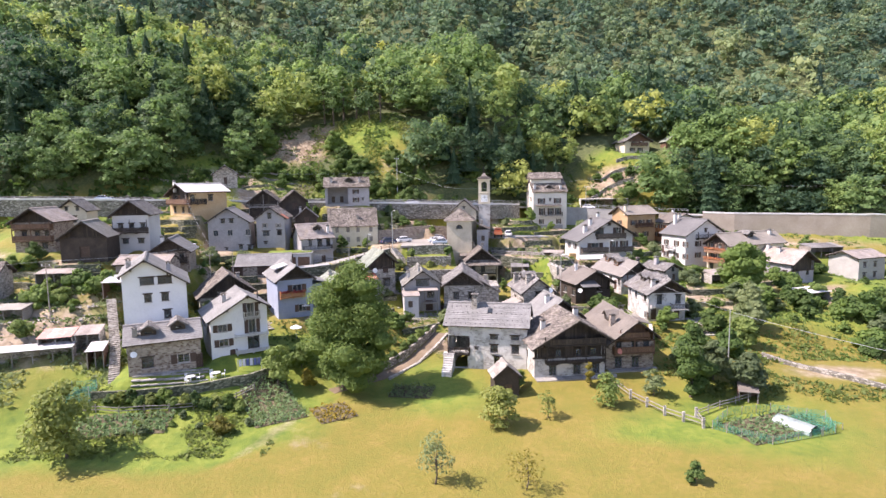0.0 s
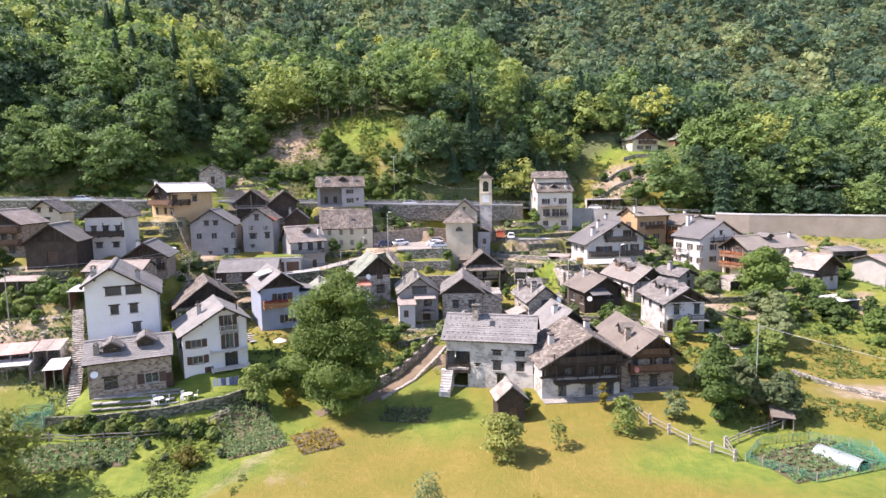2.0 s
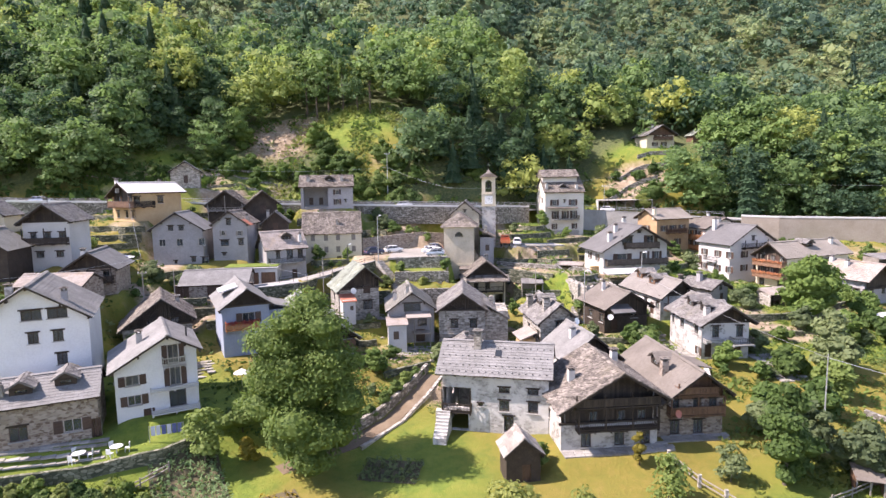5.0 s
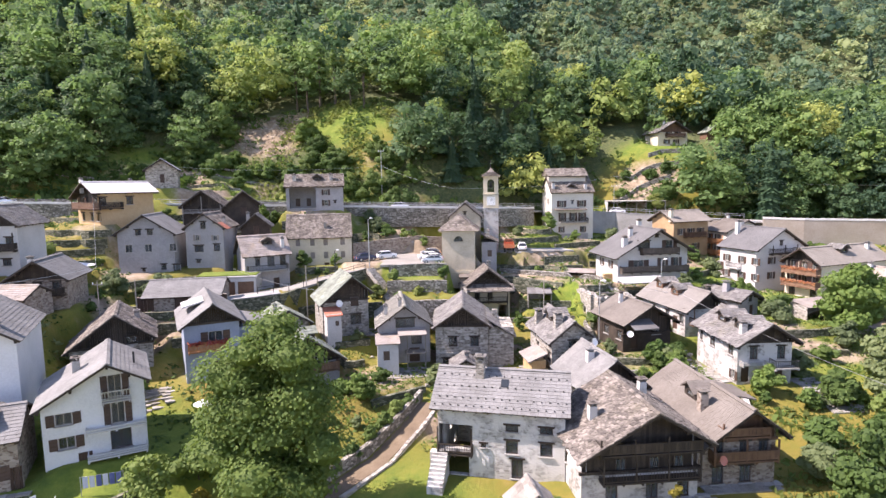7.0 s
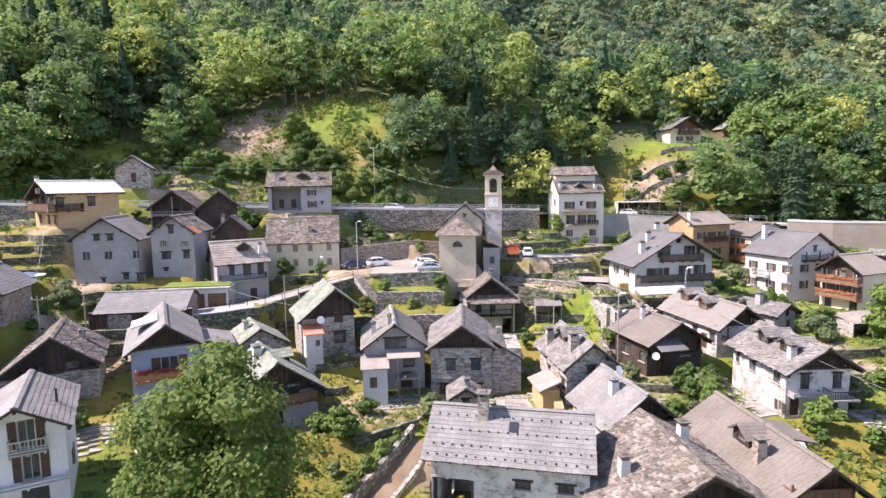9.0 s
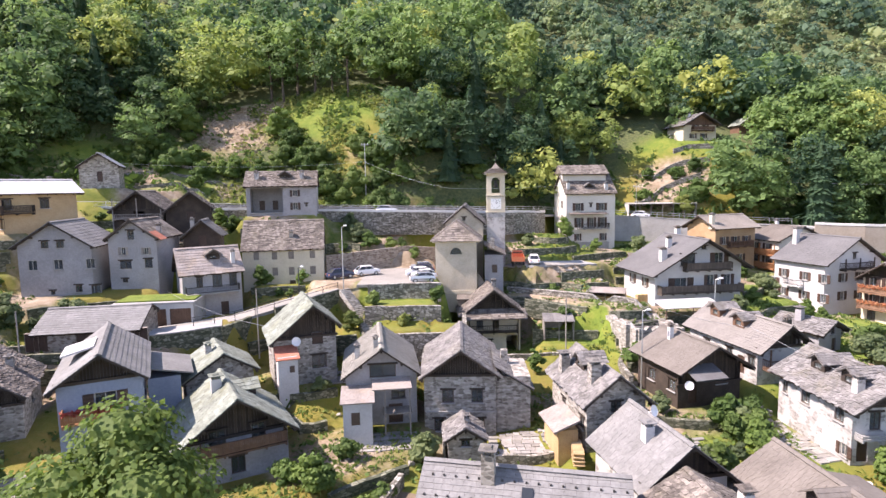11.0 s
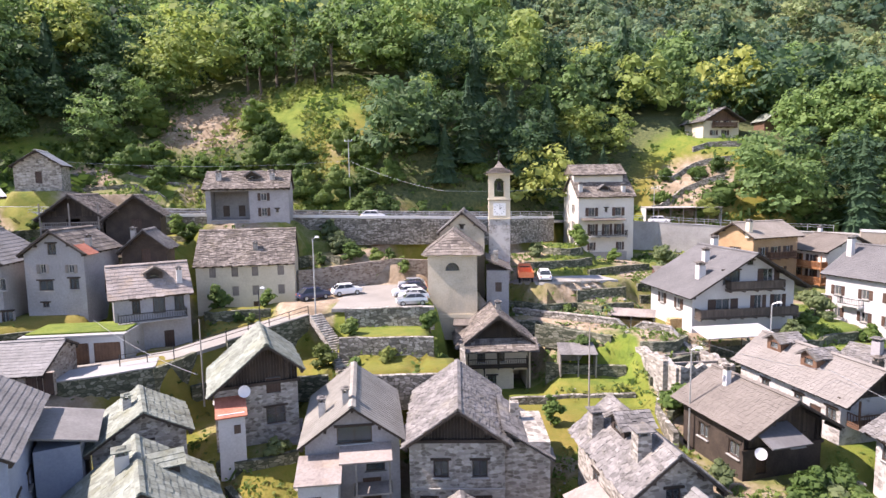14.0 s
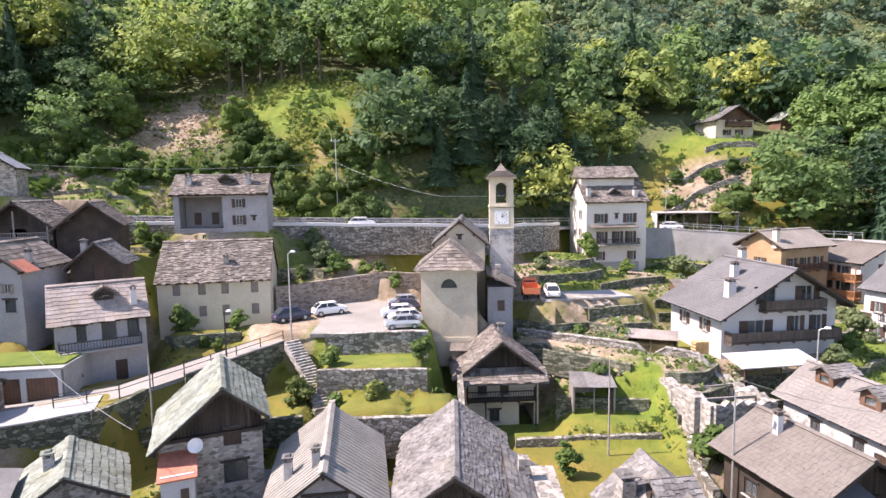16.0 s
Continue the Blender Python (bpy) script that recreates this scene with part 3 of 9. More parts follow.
def ground_height(x, y):
    x, y = np.asarray(x, float), np.asarray(y, float)
    base = np.interp(y, [-400, 20, 65, 90, 112, 138, 165, 180, 400], [-6, -4.3, -3.3, -0.6, 4.0, 11.5, 20.5, 20.5, 20.5])
    base = base - 6.0 * np.clip((x - 60) / 60, 0, 1) * np.clip((y - 90) / 50, 0, 1) + 5.0 * np.clip((-x - 35) / 40, 0, 1) * np.clip((y - 70) / 30, 0, 1)
    num, den = base * 0.05, np.full_like(base, 0.05)
    for lx, ly, lz, r in LEVELS:
        w = np.exp(-((x - lx) ** 2 + (y - ly) ** 2) / r**2)
        num, den = num + w * lz, den + w
    for ax, ay, zr, rot, wl, wr, length, pitch, zb in PLOTS.values():
        if ay > 195:
            continue
        c, s = math.cos(radians(rot)), math.sin(radians(rot))
        mx, my = ax - s * length / 2, ay + c * length / 2
        w = 1.2 * np.exp(-((x - mx) ** 2 + (y - my) ** 2) / 8.5**2)
        num, den = num + w * zb, den + w
    z = num / den
    z = z + TERRACED(x, y) * (terrace(z) - z) + hill(x, y)
    for key, (half, pts) in ROADS.items():
        best, at = np.full_like(z, 1e9), np.zeros_like(z)
        for (x0, y0, z0), (x1, y1, z1) in zip(pts, pts[1:]):
            dx, dy = x1 - x0, y1 - y0
            k = np.clip(((x - x0) * dx + (y - y0) * dy) / (dx * dx + dy * dy), 0, 1)
            d = np.hypot(x - x0 - k * dx, y - y0 - k * dy)
            at, best = np.where(d < best, z0 + k * (z1 - z0), at), np.minimum(d, best)
        k = np.clip((best - half + 0.9) / 0.9 if key == "upper_road" else (best - half - 0.1) / 1.0, 0, 1)
        z = at * (1 - k) + z * k
    for x0, x1, y0, y1, zp in PADS:
        k = np.clip(np.hypot(np.maximum(np.maximum(x0 - x, x - x1), 0), np.maximum(np.maximum(y0 - y, y - y1), 0)) / 0.9, 0, 1)
        z = zp * (1 - k) + z * k
    for ax, ay, zr, rot, wl, wr, length, pitch, zb in PLOTS.values():
        c, s = math.cos(radians(rot)), math.sin(radians(rot))
        u, v = (x - ax) * c + (y - ay) * s, -(x - ax) * s + (y - ay) * c
        d = np.hypot(np.maximum(np.maximum(-wl - u, u - wr), 0), np.maximum(np.maximum(-v, v - length), 0))
        k = np.clip(d / 2.2, 0, 1)
        z = zb * (1 - k) + z * k
    return z


def gz(x, y):
    return float(ground_height(np.array([x]), np.array([y]))[0])


def sheet(xs, ys):
    gx, gy = np.meshgrid(xs, ys)
    z = ground_height(gx.ravel(), gy.ravel())
    co = np.stack([gx.ravel(), gy.ravel(), z], 1)
    nx, ny = len(xs), len(ys)
    i = (np.arange(ny - 1)[:, None] * nx + np.arange(nx - 1)[None]).ravel()
    return co, np.stack([i, i + 1, i + nx + 1, i + nx], 1)


def np_mesh(name, co, quads, material, smooth=False):
    me = bpy.data.meshes.new(name)
    me.vertices.add(len(co))
    me.vertices.foreach_set("co", np.asarray(co, np.float32).ravel())
    k = quads.shape[1]
    me.loops.add(quads.size)
    me.loops.foreach_set("vertex_index", quads.astype(np.int32).ravel())
    me.polygons.add(len(quads))
    me.polygons.foreach_set("loop_start", np.arange(0, quads.size, k, dtype=np.int32))
    me.polygons.foreach_set("use_smooth", np.full(len(quads), smooth))
    me.materials.append(material)
    me.update(calc_edges=True)
    return me


xs = np.unique(np.concatenate([np.linspace(-1600, -160, 25), np.arange(-160, -90, 2.5), np.arange(-90, 115, 0.9), np.arange(115, 180, 2.5), np.linspace(180, 1600, 25)]))
ys = np.unique(np.concatenate([np.linspace(-1500, 20, 16), np.arange(20, 60, 2.0), np.arange(60, 195, 0.9), np.arange(195, 300, 3.0), np.linspace(300, 1500, 40)]))
co, quads = sheet(xs, ys)
gx_, gy_ = co[:, 0], co[:, 1]
me = np_mesh("ground", co, quads, M["ground"], True)


def cover(name, values):
    a = me.attributes.new(name, 'FLOAT', 'POINT')
    a.data.foreach_set("value", np.clip(values, 0, 1).astype(np.float32))


def blob(x, y, rx, ry):
    return np.exp(-(((gx_ - x) / rx) ** 2 + ((gy_ - y) / ry) ** 2))


up_ = hill(gx_, gy_)
cover("wood", np.clip(up_ / 6, 0, 1) * (1 - np.clip(1.5 * blob(62, 199, 15, 13), 0, 1)) * (1 - np.clip(1.4 * blob(-62, 170, 16, 9), 0, 1)) * (1 - 0.9 * blob(-45, 191, 11, 9)) * (1 - np.clip(1.3 * blob(-28, 192, 10, 6) + 1.3 * blob(-18, 183, 7, 8), 0, 1)))
rough_ = np.array([noise.noise(Vector((x * 0.11, y * 0.11, 3.0))) for x, y in zip(gx_, gy_)])
lawn_ = sum(np.clip(1.6 - np.hypot(np.maximum(np.maximum(x0 - gx_, gx_ - x1), 0), np.maximum(np.maximum(y0 - gy_, gy_ - y1), 0)), 0, 1) for x0, x1, y0, y1, _ in PADS)
# the mown hay meadow ends along a line beside the garden plots
edge_ = (gx_ + 25.5) * 0.89 - (gy_ - 58.0) * 0.455 + 0.8 * rough_
hay_ = np.clip(edge_ / 1.4 + 0.5, 0, 1) * np.clip((81 - gy_) / 6, 0, 1) * np.clip((4 - gx_) / 14, 0, 1) * np.clip((gy_ - 30) / 20, 0, 1)
cover("bare", 0.3 * np.exp(-((edge_ / 1.1) ** 2)) * np.clip((81 - gy_) / 4, 0, 1) * np.clip((gy_ - 40) / 20, 0, 1) - 2.0 * lawn_ + 1.7 * np.clip(rough_ - 0.02, 0, 1) * TERRACED(gx_, gy_) + 0.3 * blob(12, 108, 26, 16) * (rough_ > -0.1) + 1.25 * blob(-45, 191, 9, 8) + 0.5 * blob(-16, 181, 6, 6) + 1.2 * blob(57, 196, 9, 7) + 0.35 * blob(-62, 170, 14, 8) + 0.7 * blob(46, 177, 12, 5) + 0.6 * blob(-6, 152, 9, 5) + 0.7 * blob(20, 141, 8, 6) + 0.55 * blob(95, 157, 34, 7) + 0.8 * blob(58, 83, 9, 3.5) + 0.35 * blob(-16, 66, 7, 5) + 0.35 * blob(-9, 55, 9, 3) + 0.2 * blob(14, 62, 8, 4) + 0.26 * TERRACED(gx_, gy_) + 0.6 * blob(-66, 84, 14, 12) + 0.7 * blob(32, 140, 7, 8))
cover("dry", 0.4 * hay_ + 0.1 * lawn_ + 0.95 * np.clip((66 - gy_) / 14, 0, 1) + 0.35 * blob(12, 74, 30, 9) + 1.0 * blob(68, 84, 20, 8) + 0.9 * (np.array([noise.noise(Vector((x * 0.035, y * 0.05, 9.0))) for x, y in zip(gx_, gy_)])) + 0.5 * blob(-40, 100, 60, 26) + 0.4 * blob(-20, 186, 18, 12) + 0.42 - 0.65 * blob(-44, 62, 24, 11) - 0.5 * blob(-62, 48, 26, 12) - 0.45 * blob(20, 66, 9, 6) - 0.1 * blob(2, 73, 8, 5) + 0.4 * blob(-4, 65, 12, 7) + 0.5 * blob(-12, 60, 12, 8) - 0.3 * blob(-4, 98, 7, 12) - 0.9 * blob(-33, 74, 20, 10) - 0.55 * blob(0, 82, 12, 9) - 0.5 * blob(-20, 92, 10, 8) + 0.5 * blob(64, 198, 14, 10) - 0.4 * blob(-26, 190, 14, 10))
ground = tagged(new("ground", me), "sloping meadow and terraced earth with green and dry grass", "ground", kind="structure")


def ribbon(name, key, material, label, lift=0.06, widen=0.0):
    """A road laid on the ground, with thickness."""
    half, pts = ROADS[key]
    half += widen
    g = Geo()
    pts = [Vector(p) for p in pts]
    fine_pts = []
    for a, b in zip(pts, pts[1:]):
        k = max(1, int((b - a).length / 3))
        fine_pts += [a.lerp(b, i / k) for i in range(k)]
    fine_pts.append(pts[-1])
    rows = []
    for i, p in enumerate(fine_pts):
        d = (fine_pts[min(i + 1, len(fine_pts) - 1)] - fine_pts[max(i - 1, 0)])
        s = Vector((d.y, -d.x, 0)).normalized() * half
        rows.append((p - s, p + s))
    for (a, b), (c, d) in zip(rows, rows[1:]):
        up = Vector((0, 0, lift))
        dn = Vector((0, 0, -0.3))
        g.face(a + up, b + up, d + up, c + up)
        g.face(b + up, b + dn, d + dn, d + up)
        g.face(a + dn, a + up, c + up, c + dn)
    ob = new(name, g.mesh(name, material))
    return tagged(ob, label, "road", kind="structure"), rows


upper_road, upper_rows = ribbon("road_upper", "upper_road", M["asphalt"], "pale asphalt road along the foot of the wooded slope")
lower_road, lower_rows = ribbon("road_lower", "lower_road", M["gravel"], "narrow pale concrete lane climbing to the car park")
yard, yard_rows = ribbon("pavement_yard", "yard", M["gravel"], "pale gravel car park beside the church")
ribbon("pavement_forecourt", "forecourt", M["asphalt"], "pale concrete apron before the garages")
ribbon("road_church", "church_road", M["asphalt"], "asphalt lane beside the bell tower")
ribbon("path_garden", "garden_path", M["path"], "bare earth footpath between garden wall and meadow", 0.03)


def wall_line(name, pts, height, thick, material, label, down=1.6, cap=None, category="wall"):
    """A wall that follows the ground along pts (x, y)."""
    g = Geo()
    r = random.Random(len(pts) * 17 + int(height * 10))
    steps = []
    for a, b in zip(pts, pts[1:]):
        d = math.hypot(b[0] - a[0], b[1] - a[1])
        k = max(1, int(d / 1.5))
        steps += [(a[0] + (b[0] - a[0]) * i / k, a[1] + (b[1] - a[1]) * i / k, a[2] + (b[2] - a[2]) * i / k if len(a) > 2 else None) for i in range(k)]
    steps.append((*pts[-1][:2], pts[-1][2] if len(pts[-1]) > 2 else None))
    zs = [(gz(x, y) + height if z is None else z) + r.uniform(-0.06, 0.06) for x, y, z in steps]
    side = []
    for i, (x, y, _) in enumerate(steps):
        p, q = steps[max(i - 1, 0)], steps[min(i + 1, len(steps) - 1)]
        s = Vector((q[1] - p[1], p[0] - q[0], 0)).normalized() * thick / 2
        side.append((Vector((x, y, 0)) - s, Vector((x, y, 0)) + s))
    for i in range(len(steps) - 1):
        (a, b), (c, d) = side[i], side[i + 1]
        t0, t1 = Vector((0, 0, zs[i])), Vector((0, 0, zs[i + 1]))
        b0, b1 = t0 - Vector((0, 0, height + down)), t1 - Vector((0, 0, height + down))
        g.face(a + t0, b + t0, d + t1, c + t1)
        g.face(b + b0, d + b1, d + t1, b + t0)
        g.face(c + b1, a + b0, a + t0, c + t1)
    (a, b), (c, d) = side[0], side[-1]
    lo = Vector((0, 0, -height - down))
    g.face(a + Vector((0, 0, zs[0])) + lo, b + Vector((0, 0, zs[0])) + lo, b + Vector((0, 0, zs[0])), a + Vector((0, 0, zs[0])))
    g.face(d + Vector((0, 0, zs[-1])) + lo, c + Vector((0, 0, zs[-1])) + lo, c + Vector((0, 0, zs[-1])), d + Vector((0, 0, zs[-1])))
    ob = tagged(new(name, g.mesh(name, material)), label, category, kind="structure")
    if cap:
        k = Geo()
        for i in range(len(steps) - 1):
            (a, b), (c, d) = side[i], side[i + 1]
            t0, t1 = Vector((0, 0, zs[i] + 0.004)), Vector((0, 0, zs[i + 1] + 0.004))
            u = Vector((0, 0, 0.42 if cap == M["parapet"] else 0.12))
            e, f = (a - b) * 0.15, (c - d) * 0.15
            p = [a + e + t0, b - e + t0, d - f + t1, c + f + t1]
            k.face(*[q + u for q in p])
            k.face(p[1], p[2], p[2] + u, p[1] + u)
            k.face(p[3], p[0], p[0] + u, p[3] + u)
        part("coping", k, cap, ob)
    return ob


# ---- trees ----
def crown_arrays(r, height, radius, n, leaf, lumps=14, low=0.25, lean=0.0):
    """Leaf clumps on the lobes of a crown, as corner points of many small bent quads."""
    c = []
    for k in range(lumps):
        z = low + (1 - low) * (k + 0.5) / lumps
        w = math.sin(math.pi * min(1, max(0.06, (z - low) / (1 - low) * 0.86 + 0.14))) ** 0.7
        a = r.uniform(0, 2 * math.pi)
        d = radius * w * r.uniform(0.25, 0.72)
        c.append((math.cos(a) * d + lean * z * height, math.sin(a) * d, z * height, radius * r.uniform(0.32, 0.52) * (0.55 + 0.45 * w)))
    c.append((lean * 0.6 * height, 0, (low + 0.45 * (1 - low)) * height, radius * 0.62))
    c = np.array(c)
    g = np.random.RandomState(r.randint(0, 10**6))
    pick = g.choice(len(c), n, p=c[:, 3] ** 2 / (c[:, 3] ** 2).sum())
    d = g.normal(size=(n, 3))
    d[:, 2] = np.abs(d[:, 2]) * 0.9 + d[:, 2] * 0.25
    d /= np.linalg.norm(d, axis=1)[:, None]
    squash = np.array([1, 1, 0.8])
    at = c[pick, :3] + d * squash * (c[pick, 3] * g.uniform(0.72, 1.08, n))[:, None]
    nrm = d * 0.9 + (0, 0, 0.35) + g.normal(scale=0.4, size=(n, 3))
    nrm /= np.linalg.norm(nrm, axis=1)[:, None]
    t = np.cross(nrm, g.normal(size=(n, 3)))
    t /= np.linalg.norm(t, axis=1)[:, None]
    b = np.cross(nrm, t)
    s = leaf * g.uniform(0.6, 1.35, n)[:, None]
    q = np.stack([at - t * s, at - b * s * 0.7 - nrm * s * 0.2, at + t * s, at + b * s * 0.7 + nrm * s * 0.15], 1)
    return q, c


def core_quads(c, shrink=0.8):
    """Rough dark bodies inside the lobes, so that no sky shows through."""
    out = []
    for x, y, z, rad in c:
        rad *= shrink
        rings = []
        for j, (h, w) in enumerate(((-0.8, 0.5), (-0.2, 0.97), (0.45, 0.85), (0.85, 0.35))):
            rings.append([(x + rad * w * math.cos(k * math.pi / 3 + j), y + rad * w * math.sin(k * math.pi / 3 + j), z + rad * h * 0.8) for k in range(6)])
        for p, q in zip(rings, rings[1:]):
            out += [[p[k], p[(k + 1) % 6], q[(k + 1) % 6], q[k]] for k in range(6)]
        t = rings[-1]
        out += [[t[0], t[1], t[2], t[3]], [t[0], t[3], t[4], t[5]]]
    return np.array(out)


def conifer_arrays(r, height, radius, n, leaf):
    g = np.random.RandomState(r.randint(0, 10**6))
    z = 1 - np.sqrt(g.uniform(0.0, 1, n)) * 0.9
    a = g.uniform(0, 2 * math.pi, n)
    tier = 0.75 + 0.25 * np.sin(z * 60)
    rad = radius * (1 - z) * tier * g.uniform(0.75, 1.1, n)
    at = np.stack([np.cos(a) * rad, np.sin(a) * rad, z * height], 1)
    out = np.stack([np.cos(a), np.sin(a), -0.35 * np.ones(n)], 1)
    side = np.stack([-np.sin(a), np.cos(a), g.uniform(-0.3, 0.3, n)], 1)
    s = leaf * g.uniform(0.7, 1.3, n)[:, None]
    q = np.stack([at - out * s * 1.1, at - side * s * 0.5, at + out * s, at + side * s * 0.5], 1)
    k = np.arange(0, 8)
    core = []
    for z0, z1 in ((0.1, 0.4), (0.35, 0.7), (0.65, 0.98)):
        for i in k:
            p, o = i * math.pi / 4, (i + 1) * math.pi / 4
            r0, r1 = radius * (1 - z0) * 0.72, radius * (1 - z1) * 0.5
            core.append([(r0 * math.cos(p), r0 * math.sin(p), z0 * height), (r0 * math.cos(o), r0 * math.sin(o), z0 * height), (r1 * math.cos(o), r1 * math.sin(o), z1 * height), (r1 * math.cos(p), r1 * math.sin(p), z1 * height)])
    return q, np.array(core)


def quad_mesh(name, q, material):
    return np_mesh(name, q.reshape(-1, 3), np.arange(len(q) * 4).reshape(-1, 4), material)


def trunk_geo(r, height, rad, c):
    g = Geo()
    p = Vector((0, 0, -0.5))
    top = Vector((r.uniform(-0.3, 0.3), r.uniform(-0.3, 0.3), height * 0.5))
    mid = p.lerp(top, 0.5) + Vector((r.uniform(-0.2, 0.2), r.uniform(-0.2, 0.2), 0))
    g.bar(p, mid, rad * 1.15, 9, rad * 0.85)
    g.bar(mid, top, rad * 0.85, 9, rad * 0.55)
    for x, y, z, _ in c[:: max(1, len(c) // 7)]:
        s = mid.lerp(top, r.uniform(0.2, 1))
        g.bar(s, s.lerp(Vector((x, y, z)), 0.85), rad * 0.38, 6, rad * 0.1)
    return g


def tree(name, x, y, height, radius, label, leaf=0.3, n=900, lumps=14, low=0.25, material="leaf", seed=0, category="tree", group="", z=None, lean=0.0, core=0.8):
    """A tree with tapered trunk, limbs and a crown of leaf clumps; alike seeds share a mesh."""
    def make():
        r = random.Random(seed)
        q, c = crown_arrays(r, height, radius, n, leaf, lumps, low, lean)
        if core:
            q = np.concatenate([q, core_quads(c, core)])
        return trunk_geo(r, height, max(0.06, height * 0.02), c).mesh("trunk", M["bark"]), quad_mesh("crown", q, M[material])
    trunk, crown = cached((name, core, height, radius, n, leaf, lumps, low, material, seed, lean), make)
    ob = thing(name, pose(x, y, gz(x, y) if z is None else z, 0, 0, rng.uniform(0, 360)), label, category, group)
    part("trunk", trunk, None, ob, "rough grey-brown trunk with limbs")
    part("crown", crown, None, ob)
    return ob


# the wooded mountainside: too many to count
def wood_crown(seed, h, w, n, leaf, lumps, core):
    """A full crown: rounded clumps set on a dome, with fine leaves and a dark body."""
    r = random.Random(seed)
    c = []
    for k in range(lumps):
        t = (k + 0.5) / lumps
        z = 0.26 + 0.66 * t
        ring = math.sqrt(max(0.0, 1 - ((z - 0.46) / 0.56) ** 2))
        a = k * 2.4 + r.uniform(-0.5, 0.5)
        d = w * ring * r.uniform(0.55, 0.85)
        c.append((math.cos(a) * d, math.sin(a) * d, z * h, w * r.uniform(0.30, 0.46)))
    c.append((0, 0, 0.5 * h, w * 0.66))
    c = np.array(c)
    g = np.random.RandomState(seed)
    pick = g.choice(len(c), n, p=c[:, 3] ** 2 / (c[:, 3] ** 2).sum())
    d = g.normal(size=(n, 3))
    d[:, 2] = np.abs(d[:, 2]) * 0.8 + d[:, 2] * 0.3
    d /= np.linalg.norm(d, axis=1)[:, None]
    at = c[pick, :3] + d * (1, 1, 0.85) * (c[pick, 3] * g.uniform(0.86, 1.06, n))[:, None]
    nrm = d * 0.8 + (0, 0, 0.3) + g.normal(scale=0.36, size=(n, 3))
    nrm /= np.linalg.norm(nrm, axis=1)[:, None]
    t = np.cross(nrm, g.normal(size=(n, 3)))
    t /= np.linalg.norm(t, axis=1)[:, None]
    b = np.cross(nrm, t)
    s = leaf * g.uniform(0.55, 1.3, n)[:, None]
    q = np.stack([at - t * s, at - b * s * 0.75, at + t * s, at + b * s * 0.75], 1)
    i = g.choice(n, n // core, replace=False)
    inner = c[pick[i], :3] + d[i] * (c[pick[i], 3] * 0.55)[:, None]
    s, t, b = s[i] * 2.4, t[i], b[i]
    return np.concatenate([q, np.stack([inner - t * s, inner - b * s * 0.8, inner + t * s, inner + b * s * 0.8], 1)])


